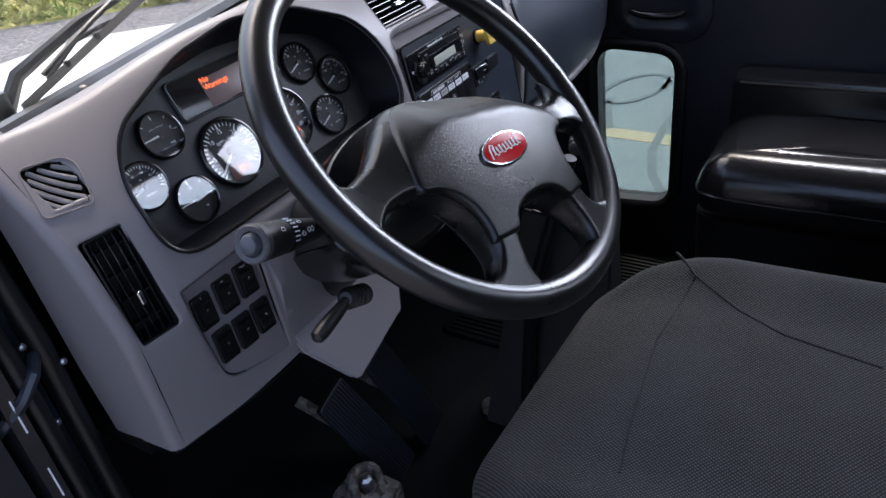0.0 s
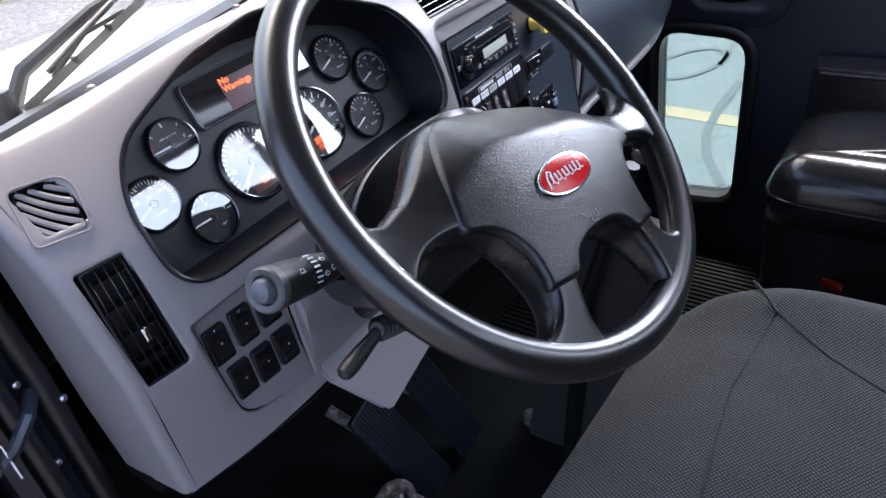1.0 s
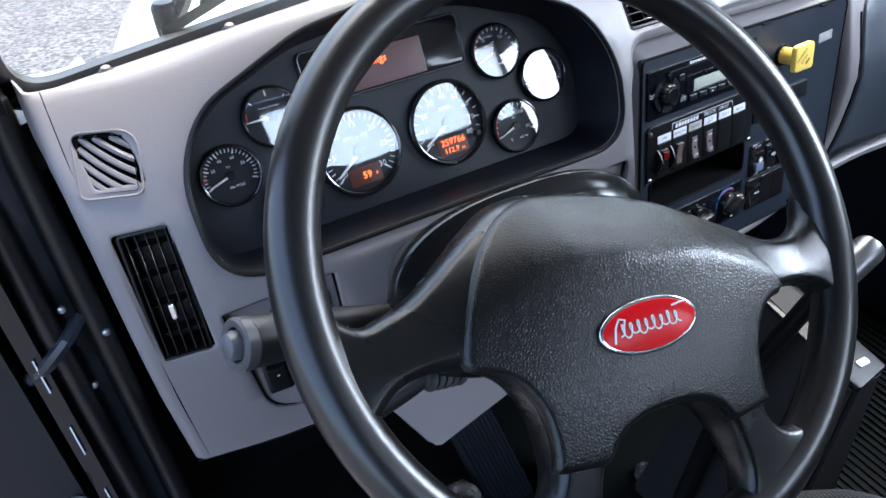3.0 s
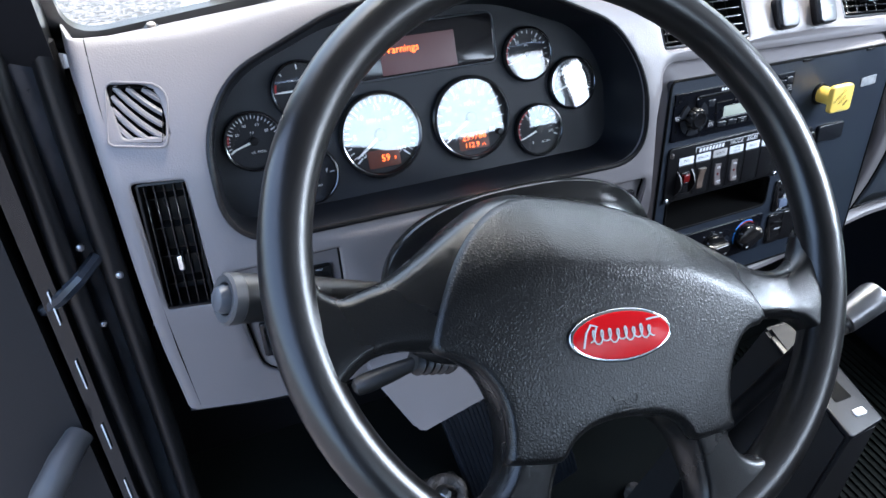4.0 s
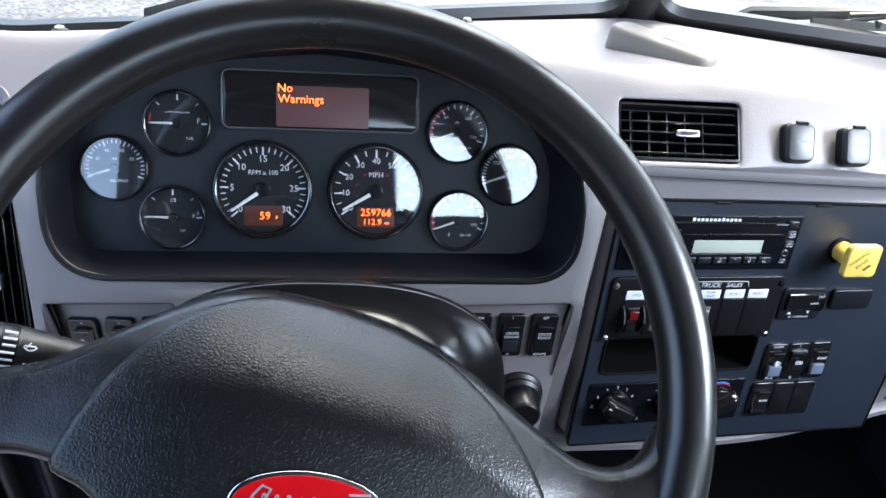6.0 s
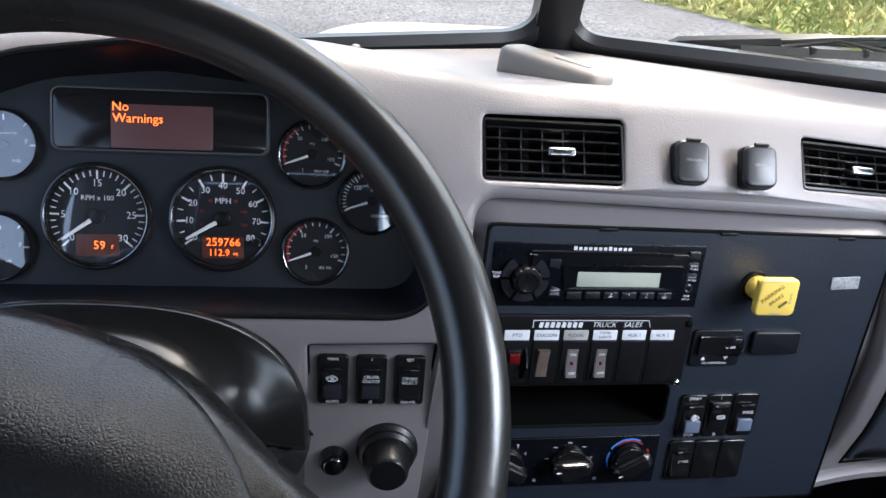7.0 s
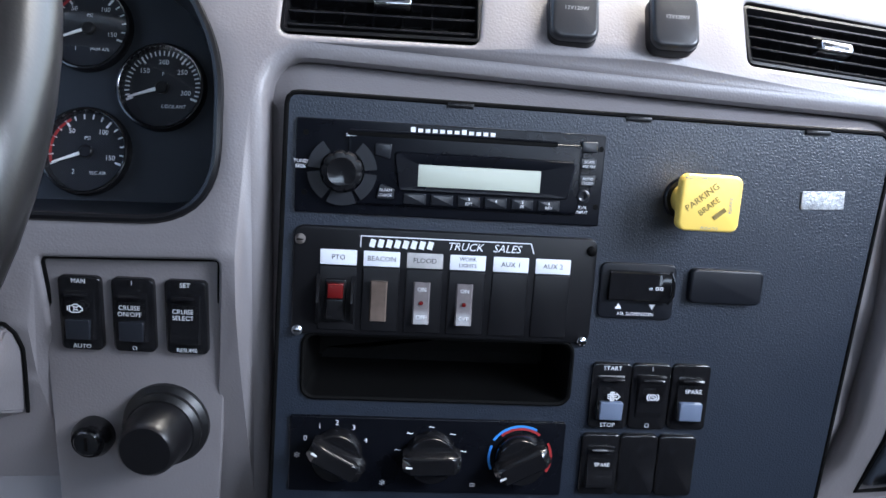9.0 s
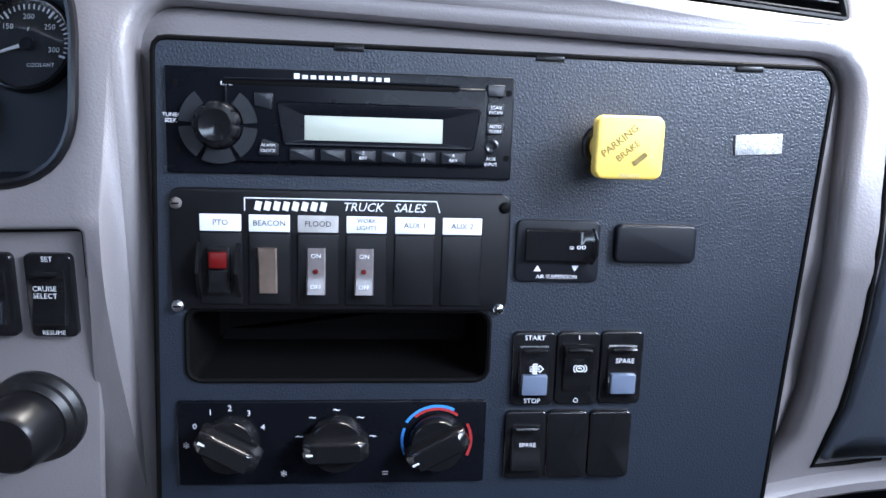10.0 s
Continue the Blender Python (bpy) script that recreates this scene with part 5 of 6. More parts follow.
# ---- centre panel ----
CUBBY = rrect(0.168, 0.0385, 0.006, 4, -0.0632, -0.0668)
OUT = rounded([(-0.166, -0.175), (0.199, -0.175), (0.2150, 0.089), (0.208, 0.0965), (-0.161, 0.0995)], [0.004, 0.004, 0.010, 0.004, 0.006], 3)
panel = thing("centre_panel", PF, "black pebble-grained centre instrument panel", "panel")
bm = skin(OUT, [grown(CUBBY, 0.002)], 0.03, lambda x, y: (x, y, 0.0))
loft([[(*p, z) for p in grown(OUT, g)] for g, z in ((0.0, 0.0), (0.0007, -0.0006), (0.001, -0.002), (0.001, -0.012))], cap0=False, cap1=False, bm=bm)
bmesh.ops.remove_doubles(bm, verts=bm.verts, dist=1e-5)
part("face", bm, PEBBLE, panel)
# A dark bead stands for the shadow in the gap along the panel's edge.
part("edge_gap", tube([(*p, -0.0006) for p in grown(OUT, 0.0014)], 0.0016, 8, closed=True), DEEP, panel, "dark bead for the shaded gap around the panel")
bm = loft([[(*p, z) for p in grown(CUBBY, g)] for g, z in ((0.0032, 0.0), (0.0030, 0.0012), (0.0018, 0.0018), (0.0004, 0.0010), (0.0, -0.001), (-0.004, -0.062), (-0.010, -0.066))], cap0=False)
# The cubby's inner shade is put into its near-black colour.
part("cubby", bm, DEEP, panel, "black open storage cubby, near-black inside for its shade")
for x in (-0.06, 0.05, 0.165):
    part("clip", box(x - 0.008, x + 0.008, 0.0985 - 0.012 * (x + 0.17), 0.1015 - 0.012 * (x + 0.17), -0.004, 0.0015, 0.0006), BLACK, panel)

def letter_bars(name, count, x0, x1, y, high, z, parent, label, m=None, tall=(), shear=0.0):
    """A row of plain upright bars that stand for a name."""
    pitch = (x1 - x0) / count
    for k in range(count):
        h = high * (1.0 if not tall or k in tall else 0.78)
        c = x0 + pitch * (k + 0.5)
        part(name, ribbon([(c - shear * h / 2, y - high / 2, z), (c - shear * h / 2 + shear * h, y - high / 2 + h, z)], pitch * 0.66), WHITEPRINT, parent, label, m)


radio = thing("radio", PF @ at(-0.0630, 0.0583, 0.0), "black single-slot truck radio with grey display", "radio")
part("faceplate", slab(rrect(0.187, 0.0562, 0.0012, 3), -0.02, 0.0022, 0.0006), PIANO, radio)
part("front_bulge", slab(rounded([(-0.062, -0.0215), (0.0875 - 0.008, -0.0215), (0.0795, 0.0215), (-0.062, 0.0215)], 0.003, 3), 0.0018, 0.0048, 0.0016), PIANO, radio)
part("disc_slot", slab(rrect(0.126, 0.0026, 0.0012, 3, 0.000, 0.0205), 0.0045, 0.0052, 0.0003), DEEP, radio)
part("slot_lip", tube([(-0.062, 0.0222, 0.0050), (0.0, 0.0228, 0.0056), (0.063, 0.0222, 0.0050)], 0.0007, 6), PIANO, radio)
WIN = rounded([(-0.031, -0.0115), (0.071, -0.0115), (0.0745, 0.0105), (-0.0345, 0.0105)], 0.002, 3)
part("display_frame", loft([[(*p, z) for p in ring] for ring, z in ((grown(WIN, 0.001), 0.0046), (WIN, 0.0062), (grown(WIN, -0.0006), 0.0062), (rounded([(-0.0205, -0.0091), (0.0545, -0.0091), (0.0545, 0.0045), (-0.0205, 0.0045)], 0.0004, 3), 0.0052))], cap0=False, cap1=False), PIANO, radio, "bevelled display surround")
part("display", slab(rrect(0.0746, 0.0132, 0.0004, 2, 0.0170, -0.0023), 0.0040, 0.0050, 0.0002), LCD, radio, "pale green-grey display")
KNOB_EDGE = [(1 - 0.10 * max(0.0, math.cos(9 * a)) ** 3, a) for a in np.linspace(0, 2 * math.pi, 90, endpoint=False)]
part("volume_knob", loft([[(r * k * math.cos(a), r * k * math.sin(a), z) for k, a in KNOB_EDGE] for r, z in ((0.0122, 0.0040), (0.0122, 0.0115), (0.0112, 0.0130), (0.0092, 0.0134))]), BLACK, radio, "notched black volume knob", at(-0.0655, -0.0020, 0))
part("knob_face", lathe([(0.0088, 0.0130), (0.0084, 0.0146), (0.0060, 0.0140), (0.0005, 0.0134)], 28), GLOSS, radio, "", at(-0.0655, -0.0020, 0))
for a0 in (62, 122, 182, 242, 302, 2):
    if a0 == 62:
        continue
    pts = arc(0.0138, a0 + 4, a0 + 52, 8) + arc(0.0200, a0 + 52, a0 + 4, 8)
    part("seek_button", slab([(x, y) for x, y, _ in pts], 0.0015, 0.0058, 0.0006), RADIOBTN, radio, m=at(-0.0655, -0.0020, 0))
for k in range(6):
    part("preset_button", slab(rrect(0.0135, 0.0066, 0.0006, 2), 0.002, 0.0062, 0.0008), RADIOBTN, radio, m=at(-0.0215 + 0.0164 * k, -0.0165, 0))
for y, nm in ((0.0205, "eject_button"), (0.0105, "side_button"), (0.0003, "side_button")):
    part(nm, slab(rrect(0.0098, 0.0066, 0.0006, 2), 0.0015, 0.0052, 0.0007), RADIOBTN, radio, m=at(0.0830, y, 0))
part("source_button", slab(rounded([(-0.005, -0.003), (0.004, -0.005), (0.005, 0.004), (-0.005, 0.004)], 0.001, 2), 0.003, 0.0060, 0.0007), RADIOBTN, radio, m=at(-0.0415, 0.0115, 0))
part("alarm_button", slab(rounded([(-0.0055, -0.004), (0.0055, -0.004), (0.0055, 0.0025), (-0.003, 0.005)], 0.001, 2), 0.003, 0.0060, 0.0007), RADIOBTN, radio, m=at(-0.0395, -0.0135, 0))
part("aux_socket", lathe([(0.0042, 0.002), (0.0042, 0.0050), (0.0030, 0.0056), (0.0018, 0.0050), (0.0016, 0.003)], 20), RADIOBTN, radio, m=at(0.0815, -0.0095, 0))
for x, y in ((-0.0877, 0.0195), (0.0905, 0.0195), (-0.0877, -0.0160), (0.0905, -0.0160)):
    part("fixing_hole", lathe([(0.0017, 0.0020), (0.0017, 0.0025), (0.0004, 0.0025)], 14), DEEP, radio, m=at(x, y, 0))
letter_bars("maker_bar", 12, -0.0262, 0.0262, 0.0, 0.0034, 0.0049, radio, "plain white bar of the maker's mark", at(-0.0005, 0.0245, -0.0024), (0, 7))
lettering("radio_print", [("SETUP", -0.0605, 0.0195, 0.0026), ("TUNE/", -0.0900, 0.0025, 0.0030), ("SEEK", -0.0900, -0.0005, 0.0030), ("INPUT", 0.0815, -0.0195, 0.0026), ("AUX", 0.0815, -0.0165, 0.0026)], WHITEPRINT, radio, 0.0050)
lettering("button_print", [("4", 0.0277, -0.0155, 0.0030), ("5", 0.0441, -0.0150, 0.0026), ("FF", 0.0441, -0.0178, 0.0026), ("6", 0.0605, -0.0150, 0.0026), ("REV", 0.0605, -0.0178, 0.0026), ("3", 0.0113, -0.0150, 0.0026), ("RPT", 0.0113, -0.0178, 0.0026), ("ALARM", -0.0393, -0.0120, 0.0024), ("CLOCK", -0.0393, -0.0150, 0.0024), ("SCAN", 0.0830, 0.0115, 0.0024), ("PSCAN", 0.0830, 0.0088, 0.0024), ("AUTO", 0.0830, 0.0013, 0.0024), ("STORE", 0.0830, -0.0014, 0.0024)], WHITEPRINT, radio, 0.0064)

swp = thing("auxiliary_switch_box", PF @ at(-0.0622, -0.0116, 0.0), "black add-on switch panel with white labels", "switch panel")
part("faceplate", slab(rrect(0.188, 0.068, 0.006, 4), -0.004, 0.0028, 0.0012), BLACK, swp)
bm = bmesh.new()
for a, b in (((-0.0535, 0.0290), (0.0515, 0.0290)), ((-0.0535, 0.0290), (-0.0535, 0.0220)), ((0.0515, 0.0290), (0.0535, 0.0228))):
    ribbon([(*a, 0.0030), (*b, 0.0030)], 0.0006, bm)
part("title_outline", bm, WHITEPRINT, swp)
letter_bars("title_bar", 8, -0.0488, -0.0085, 0.0248, 0.0048, 0.0030, swp, "plain white bar of the dealer's name", shear=0.25)
lettering("title_words", [("TRUCK", 0.0105, 0.0248, 0.0068, 0.25), ("SALES", 0.0365, 0.0248, 0.0068, 0.25)], WHITEPRINT, swp, 0.0031)
for k, (word, x) in enumerate(zip(("PTO", "BEACON", "FLOOD", "WORK", "AUX 1", "AUX 2"), (-0.0666, -0.0403, -0.0138, 0.0128, 0.0398, 0.0664))):
    y = 0.0152
    lab = part("label", slab(rrect(0.0222, 0.0094, 0.0004, 2), 0.0026, 0.0034, 0.0002), SMUDGED if word == "FLOOD" else LABEL, swp, "smudged white tape label" if word == "FLOOD" else "white tape label", at(x, y, 0))
    lettering("label_word", [("WORK", 0, 0.0022, 0.0034), ("LIGHTS", 0, -0.0018, 0.0034)] if word == "WORK" else [(word, 0, 0, 0.0044)], BLACKPRINT, lab, 0.0036)
    part("bay", slab(rrect(0.0228, 0.0405, 0.0008, 2), 0.0022, 0.0036, 0.0006), BLACK, swp, "", at(x, -0.0105, 0))
    if k in (1, 2, 3):
        rings = []
        for j in range(9):
            t = j / 8
            yy = (t - 0.5) * 0.0258
            z = 0.0062 + 0.0030 * (0.5 - t) * (1 if k != 1 else -1) - 0.0014 * math.sin(math.pi * t)
            rings.append([(-0.0052, yy, 0.003), (-0.0052, yy, z - 0.0008), (-0.0044, yy, z), (0.0044, yy, z), (0.0052, yy, z - 0.0008), (0.0052, yy, 0.003)])
        rock = part("clear_rocker", loft(rings), AMBERROCK if k == 1 else CLEARROCK, swp, "smoky translucent rocker", at(x - 0.001, -0.0110, 0))
        if k > 1:
            lettering("rocker_word", [("ON", 0, 0.0085, 0.0036)], WHITEPRINT, rock, 0.0056)
            lettering("rocker_word", [("OFF", 0, -0.0085, 0.0036)], WHITEPRINT, rock, 0.0080)
            part("lamp_dot", lathe([(0.0013, 0.004), (0.0013, 0.0058), (0.0004, 0.0059)], 10), REDLENS, rock)
    elif k == 0:
        pto = part("guarded_switch", slab(rrect(0.0130, 0.0270, 0.0015, 3), 0.003, 0.0058, 0.001), BLACK, swp, "guarded switch with red lens", at(x - 0.001, -0.0115, 0))
        part("red_lens", slab(rrect(0.0095, 0.0090, 0.0006, 2, 0, 0.0065), 0.005, 0.0088, 0.0006), REDLENS, pto)
        part("paddle", slab(rrect(0.0105, 0.0130, 0.0006, 2, 0, -0.0055), 0.005, 0.0068, 0.0006), GLOSS, pto)
        for s in (-1, 1):
            bm = loft([[(s * 0.0095, -0.016, 0.003), (s * 0.0095, 0.016, 0.003), (s * 0.0095, 0.010, 0.009), (s * 0.0095, 0.0, 0.0125), (s * 0.0095, -0.008, 0.009)],
                       [(s * 0.0118, -0.016, 0.003), (s * 0.0118, 0.016, 0.003), (s * 0.0112, 0.010, 0.009), (s * 0.0112, 0.0, 0.0125), (s * 0.0112, -0.008, 0.009)]])
            part("guard", bm, BLACK, pto)
for x, y, mt in ((-0.0900, 0.0255, RUST), (0.0900, 0.0262, DEEP), (-0.0905, -0.0318, STEEL), (0.0890, -0.0325, CHROME)):
    sc = part("screw", lathe([(0.0033, 0.0024), (0.0032, 0.0040), (0.0020, 0.0050), (0.0005, 0.0052)], 16), mt, swp, "cross-head screw", at(x, y, 0))
    part("screw_slot", box(-0.0020, 0.0020, -0.0004, 0.0004, 0.0048, 0.0054, 0), DEEP, sc)

hvac = thing("heater_panel", PF @ at(-0.0665, -0.1253, 0.0), "black heater control panel with three knobs", "control panel")
part("faceplate", slab(rrect(0.178, 0.0512, 0.0015, 3), -0.004, 0.0022, 0.0008), PIANO, hvac)
for x, turn in ((-0.0590, -28), (0.0016, 2), (0.0598, 28)):
    k = part("knob", lathe([(0.0168, 0.002), (0.0162, 0.0105), (0.0150, 0.0120), (0.0005, 0.0120)], 32), GLOSS, hvac, m=at(x, 0.0010, 0, 0, 0, turn))
    rings = []
    for j, xx in enumerate(np.linspace(-0.0185, 0.0185, 9)):
        e = 0.8 if j in (0, 8) else 1.0
        rings.append([(xx, -0.0085 * e, 0.008), (xx, -0.0062 * e, 0.0190 * e), (xx, -0.0048 * e, 0.0205 * e), (xx, 0.0048 * e, 0.0205 * e), (xx, 0.0062 * e, 0.0190 * e), (xx, 0.0085 * e, 0.008)])
    part("grip_bar", loft(rings), GLOSS, k)
    part("pointer", box(-0.0165, -0.0125, -0.0006, 0.0006, 0.0200, 0.0206, 0), WHITEPRINT, k)
lettering("fan_numbers", [(str(j), -0.0600 + 0.0215 * math.cos(radians(a)), 0.0010 + 0.0205 * math.sin(radians(a)), 0.0050) for j, a in enumerate((152, 118, 88, 58, 26))], WHITEPRINT, hvac, 0.0026)
lettering("vent_symbols", [("~", 0.0013 + 0.0215 * math.cos(radians(a)), 0.0010 + 0.0195 * math.sin(radians(a)), 0.0075) for a in (170, 130, 90, 50, 10)] + [("*", -0.084, -0.0025, 0.009), ("*", -0.029, -0.0205, 0.009), ("=", 0.030, -0.0195, 0.007)], WHITEPRINT, hvac, 0.0026)
for a0, a1, mt, rr in ((205, 158, BLUEPAINT, 0.0205), (148, 62, BLUEPAINT, 0.0213), (132, 52, REDPAINT, 0.0196), (30, -28, REDPAINT, 0.0205)):
    part("heat_arc", ribbon(arc(rr, a0, a1, 14, 0.0600, 0.0010, 0.0024), 0.0016), mt, hvac, "coloured temperature arc")

for k, (x, y, words, lens, sym, lab) in enumerate((
        (0.0494, -0.0803, [("START", 0, 0.0190, 0.0042), ("STOP", 0, -0.0197, 0.0042)], BLUELENS, "filter", "black start-stop rocker switch with blue-grey lens"),
        (0.0758, -0.0801, [("I", 0, 0.0190, 0.0042), ("O", 0, -0.0197, 0.0042)], None, "brake", "black brake rocker switch with white symbol"),
        (0.1024, -0.0796, (), BLUELENS, [("SPARE", 0, 0.0060, 0.0042)], "black spare rocker switch with pale blue lens"),
        (0.0470, -0.1280, (), None, [("SPARE", 0, 0.0025, 0.0038)], "black spare rocker switch without lens"))):
    rocker_switch(PF @ at(x, y, 0.0), 0.0258, 0.0450 if k < 3 else 0.0430, words, lens, sym, up=k != 1, label=lab, group="rocker switches on the centre panel")
for x in (0.0720, 0.0982):
    b = thing("switch_blank", PF @ at(x, -0.1275, 0), "plain glossy black blanking plate", "blanking plate", "blanking plates on the centre panel")
    part("cover", slab(rrect(0.0256, 0.0426, 0.0035, 4), -0.004, 0.0042, 0.0014), GLOSS, b)
susp = thing("air_suspension_switch", PF @ at(0.0600, -0.0100, 0), "glossy black air suspension rocker in a square plate", "switch")
part("plate", slab(rrect(0.0490, 0.0362, 0.004, 4), -0.004, 0.0024, 0.001), CHARCOAL, susp)
rings = []
for j in range(9):
    t = j / 8
    x = (t - 0.5) * 0.0385
    z = 0.0075 - 0.0018 * math.sin(math.pi * t) + 0.0030 * (t - 0.5)
    rings.append([(x, -0.0060, 0.002), (x, -0.0055, z - 0.0008), (x, -0.0045, z), (x, 0.0120, z), (x, 0.0130, z - 0.0008), (x, 0.0135, 0.002)])
part("rocker", loft(rings), GLOSS, susp)
part("rocker_edge", tube([(0.0190, -0.0062, 0.0060), (0.0205, 0.0, 0.0095), (0.0205, 0.008, 0.0098), (0.0190, 0.0142, 0.0065)], 0.0012, 8), GLOSS, susp)
lettering("wording", [("AIR SUSPENSION", 0, -0.0148, 0.0032)], WHITEPRINT, susp, 0.0026)
bm = bmesh.new()
for x, s in ((-0.0115, 1), (0.0105, -1)):
    bm.faces.new([bm.verts.new(p) for p in ((x - 0.0022, -0.0098 - s * 0.0018, 0.0026), (x + 0.0022, -0.0098 - s * 0.0018, 0.0026), (x, -0.0098 + s * 0.0018, 0.0026))])
part("arrows", bm, WHITEPRINT, susp)
lettering("legend", [("oo", 0.012, 0.0040, 0.0050), ("=", 0.0065, 0.0030, 0.0050)], WHITEPRINT, susp, 0.0082)
blank = thing("panel_plug", PF @ at(0.1170, -0.0045, 0), "rounded black rubber panel plug", "plug")
part("cover", slab(rrect(0.0480, 0.0225, 0.004, 4), -0.003, 0.0050, 0.0016), CHARCOAL, blank)
tagged(put("foil_sticker", slab(rrect(0.0282, 0.0116, 0.0004, 2), 0.0, 0.0012, 0.0002), STICKER, PF @ at(0.1745, 0.0540, 0, 0, 0, 3)), "small crinkled silver foil sticker", "sticker")

brake = thing("parking_brake_knob", PF @ at(0.0850, 0.0505, 0), "yellow square push-pull parking brake knob", "brake knob")
part("collar", lathe([(0.0140, 0.0), (0.0140, 0.0015), (0.0130, 0.0025), (0.0100, 0.0025)], 28), BLACK, brake)
part("stem", lathe([(0.0105, 0.0), (0.0105, 0.014), (0.0115, 0.020), (0.0130, 0.026)], 28), YELLOW, brake)
part("cap", slab(rrect(0.0372, 0.0335, 0.005, 6), 0.0235, 0.0300, 0.0018), YELLOW, brake, "square yellow cap", at(0.0035, 0.0005, 0))
lettering("wording", [("PARKING", -0.0022, 0.0040, 0.0056, 0, 40), ("BRAKE", 0.0025, -0.0012, 0.0050, 0, 40)], OLIVEPRINT, brake, 0.0303)
bm = ribbon([(0.0060, -0.0080, 0.0302), (0.0125, -0.0025, 0.0302)], 0.0026)
part("maker_bar", bm, OLIVEPRINT, brake, "plain dark bar for the maker's mark")
lettering("edge_words", [("PUSH TO", 0.004, -0.0142, 0.0026), ("RELEASE", 0.0155, 0.000, 0.0026, 0, 90), ("PULL TO APPLY", -0.006, 0.0150, 0.0022)], GREYPRINT, brake, 0.0303)


# ---- air vents ----
def on_dash(hole, sink=0.0025):
    """The pose of a fitting that fills an opening in the dashboard."""
    pts = [dash(*q) for q in to_plan(hole)]
    n = len(pts) // 4
    low_l, low_r, top_r, top_l = (sum(pts[k * n:(k + 1) * n], Vector()) / n for k in range(4))
    right = (low_r + top_r - low_l - top_l).normalized()
    up = (top_l + top_r - low_l - low_r)
    up = (up - right * up.dot(right)).normalized()
    out = right.cross(up)
    m = Matrix((right, up, out)).transposed().to_4x4()
    m.translation = (low_l + low_r + top_l + top_r) / 4 - out * sink
    return m


def louvre_vent(m, w, h, bars, ribs, label, upright=False, lean=0):
    """A vent: dark box, edge, fixed bars in front, ribs behind, chrome slider."""
    v = thing("air_vent", m, label, "air vent", "dashboard air vents")
    box_out = rrect(w, h, 0.003, 3)
    bm = loft([[(*p, z) for p in grown(box_out, g)] for g, z in ((0.0005, 0.0015), (-0.0015, 0.0018), (-0.0022, 0.0), (-0.004, -0.035))], cap0=False)
    part("housing", bm, BLACK, v)
    long, short = (h, w) if upright else (w, h)
    for k in range(bars):
        c = (k + 0.5) / bars - 0.5
        if upright:
            part("bar", box(c * w * 0.94 - 0.0006, c * w * 0.94 + 0.0006, -h / 2 + 0.003, h / 2 - 0.003, -0.010, -0.0004, 0.0004, seg=1), GLOSS, v)
        else:
            part("bar", box(-w / 2 + 0.003, w / 2 - 0.003, c * h * 0.94 - 0.0009, c * h * 0.94 + 0.0009, -0.010, -0.0004, 0.0004, seg=1), GLOSS, v)
    for k in range(ribs):
        c = (k + 0.5) / ribs - 0.5
        if upright:
            part("rib", box(-w / 2 + 0.003, w / 2 - 0.003, c * h * 0.92 - 0.0007, c * h * 0.92 + 0.0007, -0.030, -0.012, 0, seg=1), BLACK, v)
        else:
            ob = part("rib", box(-0.0007, 0.0007, -h / 2 + 0.003, h / 2 - 0.003, -0.010, 0.010, 0, seg=1), BLACK, v)
            ob.matrix_local = pose(c * w * 0.92, 0, -0.022, 0, lean, 0)
    if upright:
        s = part("slider", slab(rrect(0.0058, 0.0150, 0.0015, 3), -0.006, 0.0062, 0.0014), CHROME, v, "chrome slider tab", at(0.0015, -0.0155, 0))
    else:
        s = part("slider", slab(rrect(0.0230, 0.0072, 0.0020, 3), -0.006, 0.0055, 0.0014), CHROME, v, "chrome slider tab", at(w * 0.05, -h * 0.03, 0))
        part("slider_window", slab(rrect(0.0160, 0.0030, 0.0012, 3), 0.0050, 0.0058, 0.0003), DARKCHROME, s)
    return v


louvre_vent(on_dash(VENTC), 0.1185, 0.0500, 5, 6, "black horizontal louvre vent with chrome slider", lean=18)
louvre_vent(on_dash(VENTR), 0.1155, 0.0430, 5, 5, "black louvre vent in the curved dash face", lean=-18)
louvre_vent(on_dash(VENTL), 0.0455, 0.1260, 5, 4, "tall black louvre vent with chrome slider", upright=True)

defog = thing("defog_grille", on_dash(DEFOG, 0.001), "grey moulded side window defogger grille with curved slats", "grille")
GR = rounded([(-0.0205, -0.0245), (0.0200, -0.0245), (0.0205, 0.0215), (-0.0225, 0.0215)], [0.002, 0.002, 0.014, 0.003], 5)
part("well", loft([[(*p, z) for p in grown(GR, g)] for g, z in ((0.001, 0.001), (0.0, 0.0), (-0.001, -0.012))], cap0=False), DEEP, defog)
part("raised_edge", tube([(*p, 0.0016) for p in grown(GR, 0.0048)], 0.0011, 6, closed=True), DASH, defog)
for k in range(-4, 10):
    line = [(x, 0.0105 * k - 0.020 - 0.52 * x + 6.5 * (x - 0.02) ** 2) for x in np.linspace(-0.0225, 0.0205, 24)]
    line = [p for p in line if inside(p, grown(GR, 0.0012))]
    if len(line) > 2:
        part("slat", tube([(*p, -0.0022) for p in line], 0.0028, 7), DASH, defog)

